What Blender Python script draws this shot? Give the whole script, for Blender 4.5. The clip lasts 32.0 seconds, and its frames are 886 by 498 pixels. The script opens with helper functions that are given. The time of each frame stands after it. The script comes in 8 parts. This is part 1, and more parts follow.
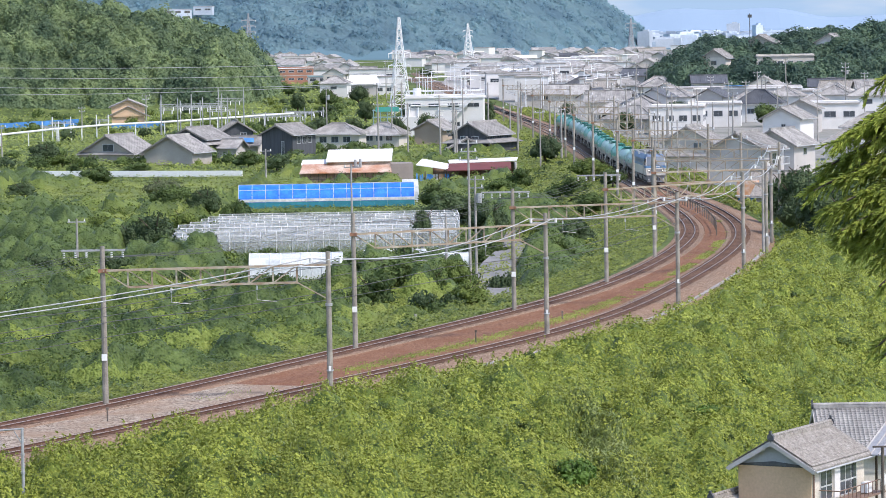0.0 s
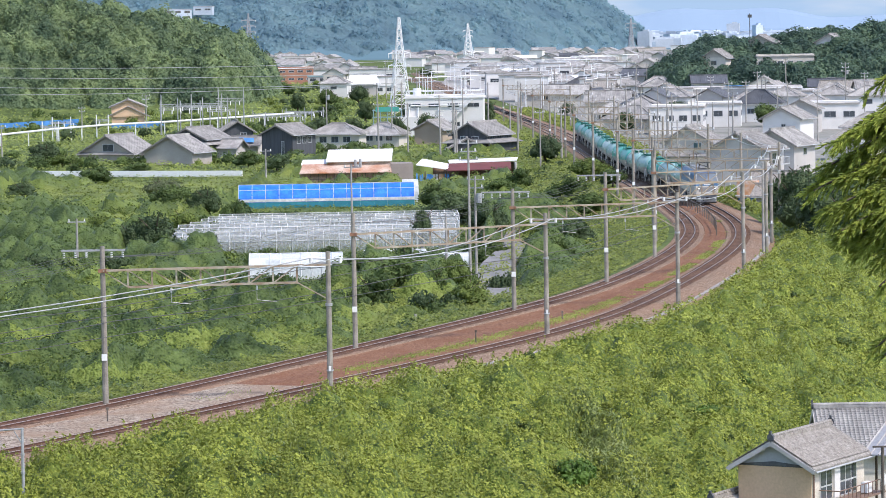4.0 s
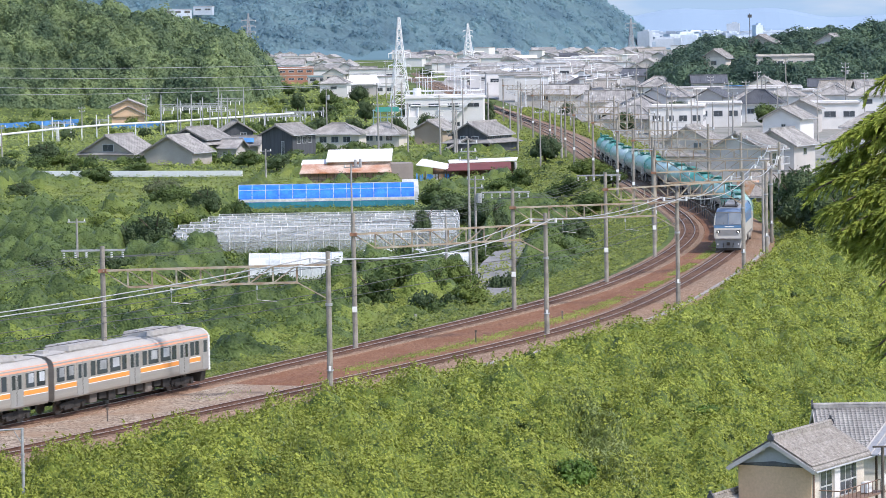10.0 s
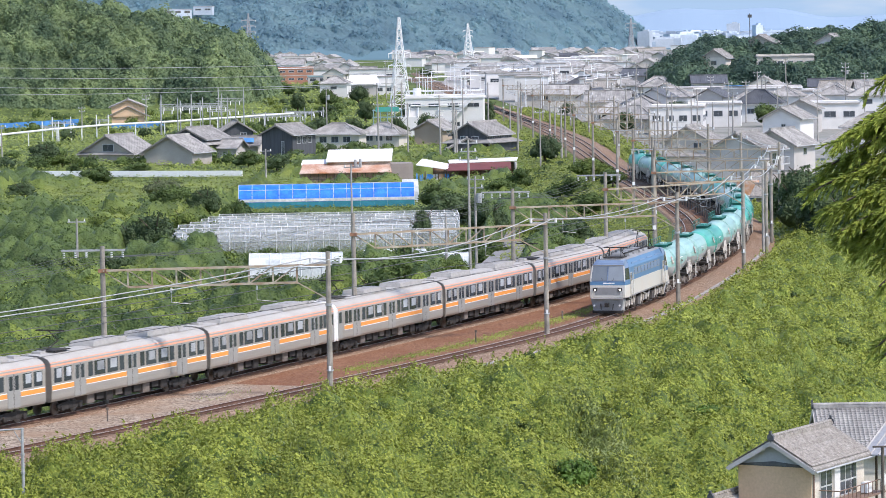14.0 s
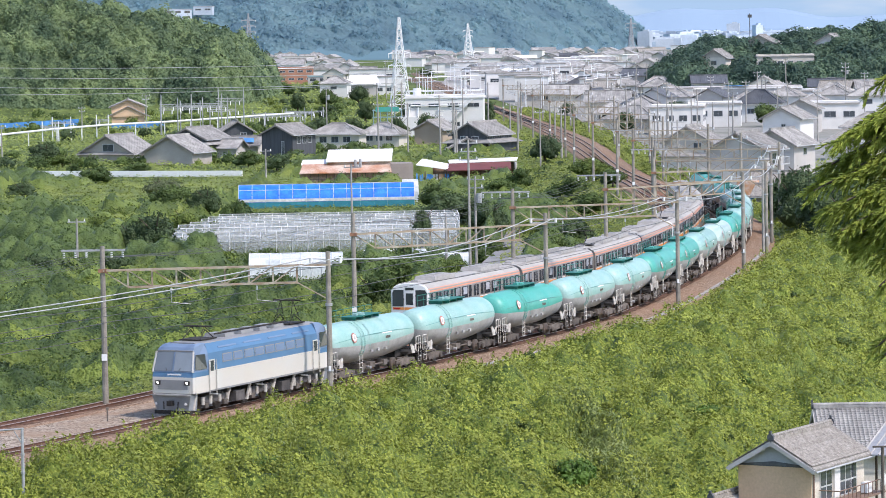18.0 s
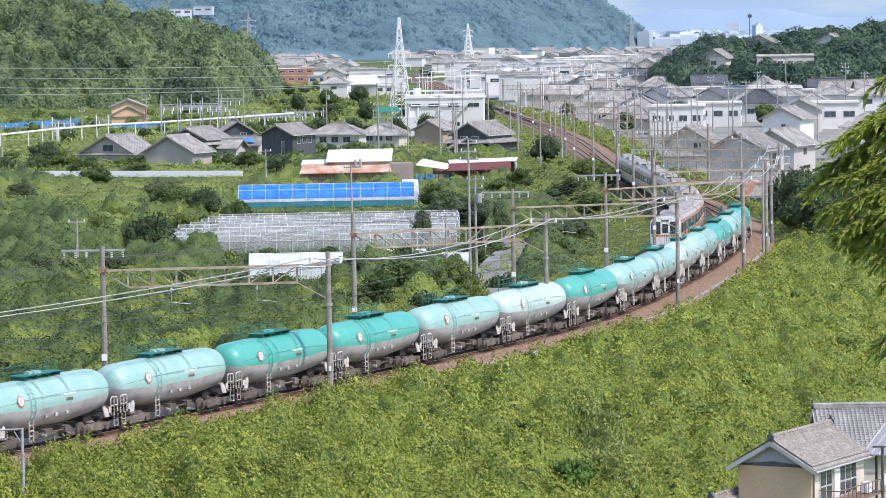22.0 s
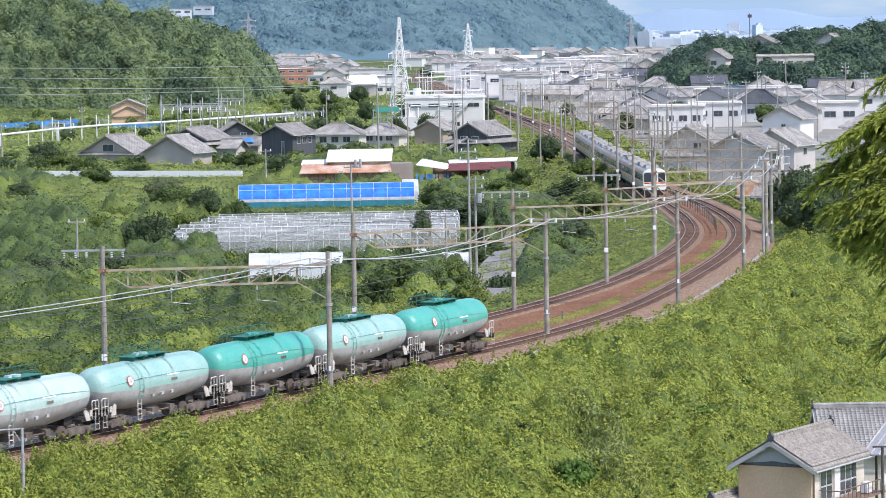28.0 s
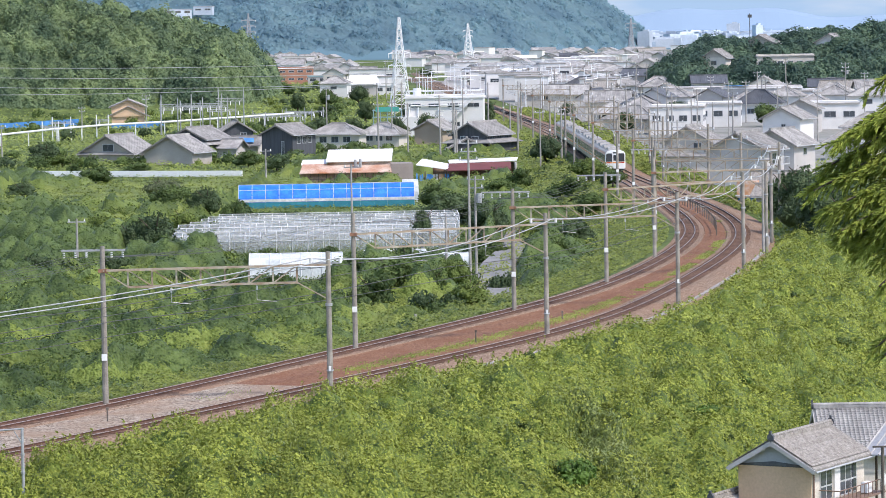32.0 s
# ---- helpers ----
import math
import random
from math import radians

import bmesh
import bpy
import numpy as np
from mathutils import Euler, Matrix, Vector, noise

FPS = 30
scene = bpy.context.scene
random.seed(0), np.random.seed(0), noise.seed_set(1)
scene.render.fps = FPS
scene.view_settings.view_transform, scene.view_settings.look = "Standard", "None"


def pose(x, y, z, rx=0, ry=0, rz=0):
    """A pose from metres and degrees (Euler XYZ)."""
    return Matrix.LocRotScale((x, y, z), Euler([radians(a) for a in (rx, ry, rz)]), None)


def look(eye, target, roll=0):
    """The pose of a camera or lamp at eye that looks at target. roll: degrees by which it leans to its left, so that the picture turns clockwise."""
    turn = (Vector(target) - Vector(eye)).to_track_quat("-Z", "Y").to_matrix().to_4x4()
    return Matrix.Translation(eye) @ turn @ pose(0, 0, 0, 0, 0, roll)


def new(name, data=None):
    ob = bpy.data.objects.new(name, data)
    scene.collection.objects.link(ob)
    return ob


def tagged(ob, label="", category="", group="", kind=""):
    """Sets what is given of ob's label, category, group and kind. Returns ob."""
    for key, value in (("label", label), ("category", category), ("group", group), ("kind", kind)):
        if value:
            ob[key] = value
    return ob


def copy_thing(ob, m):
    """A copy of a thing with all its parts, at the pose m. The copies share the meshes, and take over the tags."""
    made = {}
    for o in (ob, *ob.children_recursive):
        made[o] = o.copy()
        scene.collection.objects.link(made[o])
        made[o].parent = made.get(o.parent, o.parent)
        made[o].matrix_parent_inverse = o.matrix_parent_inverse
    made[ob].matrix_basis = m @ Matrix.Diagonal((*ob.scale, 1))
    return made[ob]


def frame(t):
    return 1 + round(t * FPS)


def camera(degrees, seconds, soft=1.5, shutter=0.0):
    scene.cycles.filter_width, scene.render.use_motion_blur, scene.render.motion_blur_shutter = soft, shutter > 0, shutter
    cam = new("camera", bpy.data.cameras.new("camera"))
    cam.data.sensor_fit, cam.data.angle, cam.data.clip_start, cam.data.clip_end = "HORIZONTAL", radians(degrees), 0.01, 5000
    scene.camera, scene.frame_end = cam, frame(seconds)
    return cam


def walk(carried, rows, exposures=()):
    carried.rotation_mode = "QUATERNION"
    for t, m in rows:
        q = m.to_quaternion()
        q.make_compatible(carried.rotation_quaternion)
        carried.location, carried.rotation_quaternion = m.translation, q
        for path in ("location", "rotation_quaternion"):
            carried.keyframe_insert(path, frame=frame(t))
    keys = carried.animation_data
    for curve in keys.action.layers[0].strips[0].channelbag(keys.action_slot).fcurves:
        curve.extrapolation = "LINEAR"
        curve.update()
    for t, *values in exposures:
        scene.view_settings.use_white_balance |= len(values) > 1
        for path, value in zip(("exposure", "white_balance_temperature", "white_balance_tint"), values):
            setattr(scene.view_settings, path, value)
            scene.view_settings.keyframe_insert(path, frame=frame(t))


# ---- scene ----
EYE = (0.0, 0.0, 22.6)
cam = camera(14.41, 32.0, soft=0.75, shutter=0.2)
VIEW = look(EYE, (0.0, 1000.0, 22.6 - 63.87), roll=-1.0)
walk(cam, [(0.0, VIEW), (32.0, VIEW)], exposures=[(0.0, 0.93, 6500, 16), (32.0, 0.93, 6500, 16)])

# ---- light ----
SUN_ELEV, SUN_AZ = 52.0, 128.0     # azimuth clockwise from +y
world = bpy.data.worlds.new("world")
scene.world = world
world.use_nodes = True
_wn = world.node_tree.nodes
_sky = _wn.new("ShaderNodeTexSky")
_sky.sky_type = "NISHITA"
_sky.sun_disc = False
_sky.sun_elevation = radians(SUN_ELEV)
_sky.sun_rotation = radians(SUN_AZ)
_sky.air_density, _sky.dust_density, _sky.ozone_density = 1.0, 0.6, 1.5
world.node_tree.links.new(_sky.outputs[0], _wn["Background"].inputs[0])
_wn["Background"].inputs[1].default_value = 0.15
sun = new("sun", bpy.data.lights.new("sun", "SUN"))
sun.data.energy, sun.data.angle, sun.data.color = 2.5, radians(3.0), (1.0, 0.95, 0.88)
_a, _e = radians(SUN_AZ), radians(SUN_ELEV)
sun.matrix_world = look((math.sin(_a) * math.cos(_e) * 300, math.cos(_a) * math.cos(_e) * 300, math.sin(_e) * 300), (0, 0, 0))

rng = np.random.default_rng(7)


# ---- materials ----
def material(name, color, rough=0.7, metal=0.0, vary=0.18, scale=3.0, fine=40.0, bump=0.15, tint=None, each=0.0, island=0.0,
             stretch=None, spec=0.4, coat=0.0):
    """A surface with stains at a broad scale and grain at a fine one; each, island: how far pieces differ."""
    m = bpy.data.materials.new(name)
    m.use_nodes = True
    nt = m.node_tree
    n, l = nt.nodes, nt.links
    b = n["Principled BSDF"]
    b.inputs["Roughness"].default_value, b.inputs["Metallic"].default_value = rough, metal
    b.inputs["Specular IOR Level"].default_value = spec
    b.inputs["Coat Weight"].default_value = coat
    co = n.new("ShaderNodeTexCoord")
    src = co.outputs["Object"]
    if stretch:
        mp = n.new("ShaderNodeMapping")
        mp.inputs["Scale"].default_value = stretch
        l.new(src, mp.inputs[0])
        src = mp.outputs[0]
    big, small = n.new("ShaderNodeTexNoise"), n.new("ShaderNodeTexNoise")
    big.inputs["Scale"].default_value, big.inputs["Detail"].default_value = scale, 4
    small.inputs["Scale"].default_value, small.inputs["Detail"].default_value = fine, 3
    l.new(src, big.inputs["Vector"]), l.new(src, small.inputs["Vector"])
    mix = n.new("ShaderNodeMixRGB")
    c2 = tint or [c * (1 - 1.6 * vary) for c in color]
    mix.inputs[1].default_value, mix.inputs[2].default_value = (*color, 1), (*c2, 1)
    ramp = n.new("ShaderNodeMapRange")
    ramp.inputs[1].default_value, ramp.inputs[2].default_value = 0.35, 0.68
    l.new(big.outputs[0], ramp.inputs[0])
    l.new(ramp.outputs[0], mix.inputs[0])
    val = n.new("ShaderNodeHueSaturation")
    l.new(mix.outputs[0], val.inputs["Color"])
    rg = n.new("ShaderNodeMapRange")
    rg.inputs[1].default_value, rg.inputs[2].default_value = 0.25, 0.75
    rg.inputs[3].default_value, rg.inputs[4].default_value = 1 - vary, 1 + vary
    l.new(small.outputs[0], rg.inputs[0])
    out = rg.outputs[0]
    for amount, kind in ((each, "ShaderNodeObjectInfo"), (island, "ShaderNodeNewGeometry")):
        if amount:
            oi = n.new(kind)
            r2 = n.new("ShaderNodeMapRange")
            r2.inputs[3].default_value, r2.inputs[4].default_value = 1 - amount, 1 + amount
            l.new(oi.outputs["Random" if each and kind.endswith("Info") else "Random Per Island"], r2.inputs[0])
            mu = n.new("ShaderNodeMath")
            mu.operation = "MULTIPLY"
            l.new(out, mu.inputs[0]), l.new(r2.outputs[0], mu.inputs[1])
            out = mu.outputs[0]
    l.new(out, val.inputs["Value"])
    l.new(val.outputs[0], b.inputs["Base Color"])
    if bump:
        bp = n.new("ShaderNodeBump")
        bp.inputs["Strength"].default_value = bump
        bp.inputs["Distance"].default_value = 0.02
        l.new(small.outputs[0], bp.inputs["Height"])
        l.new(bp.outputs[0], b.inputs["Normal"])
    return m


def stony(name, colors, cell=9.0, big=0.25, tint=(0.2, 0.12, 0.08)):
    """Loose stones, each of its own shade, with broad stains."""
    m = bpy.data.materials.new(name)
    m.use_nodes = True
    n, l = m.node_tree.nodes, m.node_tree.links
    b = n["Principled BSDF"]
    b.inputs["Roughness"].default_value, b.inputs["Specular IOR Level"].default_value = 0.95, 0.2
    co, vo, no = n.new("ShaderNodeTexCoord"), n.new("ShaderNodeTexVoronoi"), n.new("ShaderNodeTexNoise")
    vo.inputs["Scale"].default_value = cell
    no.inputs["Scale"].default_value, no.inputs["Detail"].default_value = big, 5
    for k in (vo, no):
        l.new(co.outputs["Object"], k.inputs["Vector"])
    sep, rm = n.new("ShaderNodeSeparateColor"), n.new("ShaderNodeValToRGB")
    l.new(vo.outputs["Color"], sep.inputs[0])
    l.new(sep.outputs[0], rm.inputs[0])
    els = rm.color_ramp.elements
    els[0].color, els[1].color = (*colors[0], 1), (*colors[2], 1)
    e = els.new(0.55)
    e.color = (*colors[1], 1)
    mr, mix = n.new("ShaderNodeMapRange"), n.new("ShaderNodeMixRGB")
    mr.inputs[1].default_value, mr.inputs[2].default_value, mr.inputs[4].default_value = 0.42, 0.66, 0.75
    l.new(no.outputs[0], mr.inputs[0])
    l.new(mr.outputs[0], mix.inputs[0])
    l.new(rm.outputs[0], mix.inputs[1])
    mix.inputs[2].default_value = (*tint, 1)
    l.new(mix.outputs[0], b.inputs["Base Color"])
    bp = n.new("ShaderNodeBump")
    bp.inputs["Strength"].default_value, bp.inputs["Distance"].default_value, bp.invert = 1.0, 0.06, True
    l.new(vo.outputs["Distance"], bp.inputs["Height"])
    l.new(bp.outputs[0], b.inputs["Normal"])
    return m


def leafy(name, dark, light, rough=0.55, scale=0.25, glow=0.25, speck=0.3, cell=4.0):
    """Leaves: clusters differ, and broad patches of the stand differ too; some light comes through."""
    m = bpy.data.materials.new(name)
    m.use_nodes = True
    n, l = m.node_tree.nodes, m.node_tree.links
    b = n["Principled BSDF"]
    b.inputs["Roughness"].default_value = rough
    b.inputs["Specular IOR Level"].default_value = 0.25
    geo, co = n.new("ShaderNodeNewGeometry"), n.new("ShaderNodeTexCoord")
    oi = n.new("ShaderNodeObjectInfo")
    no = n.new("ShaderNodeTexNoise")
    no.inputs["Scale"].default_value, no.inputs["Detail"].default_value = scale, 3
    l.new(co.outputs["Object"], no.inputs["Vector"])
    mr = n.new("ShaderNodeMapRange")
    mr.inputs[1].default_value, mr.inputs[2].default_value = 0.36, 0.64
    l.new(no.outputs[0], mr.inputs[0])
    a1, a2 = n.new("ShaderNodeMath"), n.new("ShaderNodeMath")
    a1.operation = a2.operation = "MULTIPLY_ADD"
    a1.inputs[1].default_value = speck
    vo, vs = n.new("ShaderNodeTexVoronoi"), n.new("ShaderNodeSeparateColor")
    vo.inputs["Scale"].default_value = cell
    l.new(geo.outputs["Position"], vo.inputs["Vector"]), l.new(vo.outputs["Color"], vs.inputs[0])
    both = n.new("ShaderNodeMath")
    both.operation = "MULTIPLY_ADD"
    both.inputs[1].default_value = 0.55
    half = n.new("ShaderNodeMath")
    half.operation = "MULTIPLY"
    half.inputs[1].default_value = 0.45
    l.new(vs.outputs[0], half.inputs[0])
    l.new(geo.outputs["Random Per Island"], both.inputs[0]), l.new(half.outputs[0], both.inputs[2])
    l.new(both.outputs[0], a1.inputs[0])
    bp = n.new("ShaderNodeBump")
    bp.inputs["Strength"].default_value, bp.inputs["Distance"].default_value, bp.invert = 0.9, 0.7 / cell, True
    l.new(vo.outputs["Distance"], bp.inputs["Height"])
    l.new(bp.outputs[0], b.inputs["Normal"])
    sc = n.new("ShaderNodeMath")
    sc.operation = "MULTIPLY"
    sc.inputs[1].default_value = 0.9 - speck
    l.new(mr.outputs[0], sc.inputs[0])
    l.new(sc.outputs[0], a1.inputs[2])
    a2.inputs[1].default_value = 0.2
    l.new(oi.outputs["Random"], a2.inputs[0])
    l.new(a1.outputs[0], a2.inputs[2])
    mix = n.new("ShaderNodeMixRGB")
    mix.inputs[1].default_value, mix.inputs[2].default_value = (*dark, 1), (*light, 1)
    l.new(a2.outputs[0], mix.inputs[0])
    l.new(mix.outputs[0], b.inputs["Base Color"])
    tr, add = n.new("ShaderNodeBsdfTranslucent"), n.new("ShaderNodeMixShader")
    l.new(mix.outputs[0], tr.inputs[0])
    add.inputs[0].default_value = glow
    l.new(b.outputs[0], add.inputs[1]), l.new(tr.outputs[0], add.inputs[2])
    l.new(add.outputs[0], n["Material Output"].inputs[0])
    return m


def glassy(name, color, rough=0.08):
    m = material(name, color, rough=rough, vary=0.1, scale=0.7, bump=0.0, spec=0.9, each=0.25)
    return m


def shining(name, color, power):
    m = bpy.data.materials.new(name)
    m.use_nodes = True
    b = m.node_tree.nodes["Principled BSDF"]
    b.inputs["Base Color"].default_value = (*color, 1)
    b.inputs["Emission Color"].default_value, b.inputs["Emission Strength"].default_value = (*color, 1), power
    return m


MAT = {}


def mat(key):
    return MAT[key]


MAT["soil"] = material("soil_undergrowth_far_haze", (0.125, 0.16, 0.05), rough=1.0, spec=0.1, vary=0.45, scale=0.05, fine=0.7, bump=0.6, tint=(0.055, 0.08, 0.028))
_nt = MAT["soil"].node_tree
# beyond the town the soil colour shifts to blue-grey, as painted haze
_pos, _sep, _haze, _mx = (_nt.nodes.new(k) for k in ("ShaderNodeTexCoord", "ShaderNodeSeparateXYZ", "ShaderNodeMapRange", "ShaderNodeMixRGB"))
_haze.inputs[1].default_value, _haze.inputs[2].default_value = 2380, 2480
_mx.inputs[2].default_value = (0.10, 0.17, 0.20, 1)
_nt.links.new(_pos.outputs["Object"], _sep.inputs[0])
_nt.links.new(_sep.outputs["Y"], _haze.inputs[0])
_nt.links.new(_haze.outputs[0], _mx.inputs[0])
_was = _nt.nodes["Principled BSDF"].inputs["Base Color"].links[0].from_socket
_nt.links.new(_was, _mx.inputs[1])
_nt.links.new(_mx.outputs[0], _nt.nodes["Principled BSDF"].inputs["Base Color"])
MAT["ballast"] = stony("ballast", ((0.11, 0.07, 0.045), (0.225, 0.15, 0.10), (0.40, 0.30, 0.22)), 9.0, 0.12, (0.25, 0.15, 0.095))
MAT["rusty_ballast"] = stony("rusty_ballast", ((0.13, 0.062, 0.035), (0.225, 0.108, 0.06), (0.33, 0.19, 0.115)), 9.0, 0.25, (0.2, 0.088, 0.045))
MAT["gravel"] = stony("grey_gravel", ((0.12, 0.085, 0.058), (0.30, 0.235, 0.175), (0.50, 0.425, 0.335)), 7.5, 0.3, (0.3, 0.2, 0.13))
MAT["rail"] = material("rail_steel", (0.135, 0.066, 0.042), rough=0.75, metal=0.15, vary=0.3)
MAT["rail_top"] = material("rail_running_face", (0.46, 0.40, 0.36), rough=0.42, metal=0.5, vary=0.1)
MAT["sleeper"] = material("rust_stained_sleepers", (0.20, 0.118, 0.078), rough=0.9, vary=0.3, island=0.25)
MAT["concrete"] = material("weathered_concrete", (0.36, 0.34, 0.31), rough=0.9, vary=0.2, scale=0.8, fine=12)
MAT["mast"] = material("mast_concrete", (0.315, 0.285, 0.24), rough=0.9, vary=0.25, scale=1.2, fine=20, each=0.12)
MAT["beam"] = material("weathered_beam_paint", (0.36, 0.325, 0.245), rough=0.7, vary=0.3, scale=1.2, tint=(0.26, 0.18, 0.115))
MAT["galvanized"] = material("galvanized_steel", (0.42, 0.42, 0.42), rough=0.5, metal=0.4, vary=0.15)
MAT["wire"] = material("bright_wire", (0.46, 0.46, 0.45), rough=0.5, metal=0.2, vary=0.1)
MAT["dark_wire"] = material("dark_wire", (0.08, 0.08, 0.08), rough=0.6, vary=0.1)
MAT["insulator"] = material("porcelain", (0.75, 0.74, 0.72), rough=0.25, vary=0.05)
MAT["asphalt"] = material("old_asphalt", (0.24, 0.235, 0.23), rough=0.95, vary=0.2, scale=0.3, fine=20)
MAT["weeds"] = leafy("weed_leaves", (0.035, 0.062, 0.011), (0.37, 0.41, 0.072), speck=0.55, scale=0.45, cell=5.0)
MAT["bush_leaves"] = leafy("bush_leaves", (0.03, 0.07, 0.012), (0.15, 0.25, 0.045), scale=0.5)
MAT["reeds"] = leafy("reed_blades", (0.15, 0.21, 0.06), (0.38, 0.43, 0.17), scale=0.3)
MAT["crown"] = leafy("tree_leaves", (0.022, 0.046, 0.015), (0.15, 0.21, 0.055), scale=0.3, speck=0.35)
MAT["crown_dark"] = leafy("dark_tree_leaves", (0.026, 0.05, 0.024), (0.115, 0.16, 0.06), scale=0.3)
MAT["bank_grass"] = leafy("bank_grass", (0.08, 0.11, 0.022), (0.34, 0.385, 0.085), scale=0.25, speck=0.4)
MAT["crown_grey"] = leafy("grey_green_leaves", (0.045, 0.07, 0.035), (0.17, 0.19, 0.085), scale=0.3)
MAT["grass_light"] = leafy("tall_grass", (0.09, 0.125, 0.028), (0.36, 0.41, 0.09), scale=0.15, speck=0.4)
MAT["field"] = leafy("field_plants", (0.095, 0.13, 0.03), (0.29, 0.345, 0.085), scale=0.07, speck=0.15)
MAT["crown_light"] = leafy("light_shrub_leaves", (0.036, 0.064, 0.015), (0.25, 0.315, 0.064), scale=0.1, speck=0.35)
MAT["woods"] = leafy("hill_woods", (0.032, 0.068, 0.045), (0.25, 0.325, 0.135), scale=0.09, speck=0.3, cell=1.1)
MAT["woods_dark"] = leafy("dark_hill_woods", (0.026, 0.058, 0.05), (0.13, 0.20, 0.115), scale=0.09, speck=0.3, cell=1.1)
# mountain leaves: blue distance haze mixed into both colours
MAT["hazed_far_woods"] = leafy("hazed_far_woods", (0.165, 0.28, 0.34), (0.28, 0.43, 0.46), scale=0.02, glow=0.6, speck=0.1, cell=0.3)
MAT["cedar"] = leafy("cedar_needles", (0.09, 0.13, 0.022), (0.42, 0.48, 0.085), scale=2.5, glow=0.3, speck=0.45, cell=12.0)
MAT["bark"] = material("bark", (0.09, 0.07, 0.05), rough=1.0, vary=0.4, scale=2, fine=15, bump=0.6)


# ---- mesh helpers ----
class Form:
    """Gathers the faces of one mesh."""

    def __init__(self):
        self.v, self.f = [], []

    def add(self, verts, faces):
        k = len(self.v)
        self.v += [tuple(p) for p in verts]
        self.f += [tuple(i + k for i in q) for q in faces]
        return self

    def box(self, c, s, m=None, top=1.0):
        """A block round c with the sides s; top: how far its upper face is drawn in."""
        x, y, z = s[0] / 2, s[1] / 2, s[2] / 2
        p = [(-x, -y, -z), (x, -y, -z), (x, y, -z), (-x, y, -z), (-x * top, -y * top, z), (x * top, -y * top, z), (x * top, y * top, z), (-x * top, y * top, z)]
        p = [Vector(q) for q in p]
        if m is not None:
            p = [m @ q for q in p]
        p = [q + Vector(c) for q in p]
        return self.add(p, [(3, 2, 1, 0), (4, 5, 6, 7), (0, 1, 5, 4), (1, 2, 6, 5), (2, 3, 7, 6), (3, 0, 4, 7)])

    def bar(self, a, b, r, r2=None, n=6, caps=True):
        """A round bar from a to b."""
        a, b = Vector(a), Vector(b)
        d = (b - a).normalized()
        u = d.cross(Vector((0, 0, 1)) if abs(d.z) < 0.9 else Vector((1, 0, 0))).normalized()
        w = d.cross(u)
        r2 = r if r2 is None else r2
        p = [a + (u * math.cos(t) + w * math.sin(t)) * r for t in [2 * math.pi * i / n for i in range(n)]]
        p += [b + (u * math.cos(t) + w * math.sin(t)) * r2 for t in [2 * math.pi * i / n for i in range(n)]]
        f = [(i, i + n, (i + 1) % n + n, (i + 1) % n) for i in range(n)]
        if caps:
            f += [tuple(range(n)), tuple(range(2 * n - 1, n - 1, -1))]
        return self.add(p, f)

    def beam(self, a, b, w, h):
        """A square bar from a to b, h high."""
        a, b = Vector(a), Vector(b)
        d = (b - a).normalized()
        u = d.cross(Vector((0, 0, 1)) if abs(d.z) < 0.95 else Vector((0, 1, 0))).normalized() * w / 2
        t = u.cross(d).normalized() * h / 2
        p = [a - u - t, a + u - t, a + u + t, a - u + t, b - u - t, b + u - t, b + u + t, b - u + t]
        return self.add(p, [(0, 1, 2, 3), (7, 6, 5, 4), (4, 5, 1, 0), (5, 6, 2, 1), (6, 7, 3, 2), (7, 4, 0, 3)])

    def tube(self, pts, r, n=5):
        """A round line through the points."""
        k, pts = len(self.v), [Vector(p) for p in pts]
        for i, p in enumerate(pts):
            d = (pts[min(i + 1, len(pts) - 1)] - pts[max(i - 1, 0)]).normalized()
            u = d.cross(Vector((0, 0, 1)) if abs(d.z) < 0.9 else Vector((1, 0, 0))).normalized()
            w = d.cross(u)
            self.v += [tuple(p + (u * math.cos(2 * math.pi * j / n) + w * math.sin(2 * math.pi * j / n)) * r) for j in range(n)]
        for i in range(len(pts) - 1):
            for j in range(n):
                a, b = k + i * n + j, k + i * n + (j + 1) % n
                self.f.append((a, a + n, b + n, b))
        return self

    def loft(self, rings, closed=True, caps=True):
        """Skin through rings of equally many points."""
        k, n = len(self.v), len(rings[0])
        for ring in rings:
            self.v += [tuple(p) for p in ring]
        for i in range(len(rings) - 1):
            for j in range(n if closed else n - 1):
                a, b = k + i * n + j, k + i * n + (j + 1) % n
                self.f.append((a, b, b + n, a + n))
        if caps and closed:
            self.f.append(tuple(range(k + n - 1, k - 1, -1)))
            self.f.append(tuple(range(k + (len(rings) - 1) * n, k + len(rings) * n)))
        return self

    def plate(self, pts, out):
        """A flat piece with the outline pts, given the thickness vector out."""
        n, o = len(pts), Vector(out)
        p = [Vector(q) for q in pts]
        return self.add(p + [q + o for q in p], [tuple(range(n - 1, -1, -1)), tuple(range(n, 2 * n))] + [(i, (i + 1) % n, (i + 1) % n + n, i + n) for i in range(n)])

    def mesh(self, name, m, smooth=False):
        me = bpy.data.meshes.new(name)
        me.from_pydata(self.v, [], self.f)
        for k in m if isinstance(m, (list, tuple)) else [m]:
            me.materials.append(MAT[k] if isinstance(k, str) else k)
        bm = bmesh.new()
        bm.from_mesh(me)
        bmesh.ops.recalc_face_normals(bm, faces=bm.faces)
        bm.to_mesh(me)
        bm.free()
        if smooth:
            me.shade_smooth()
            me.set_sharp_from_angle(angle=radians(38))
        return me


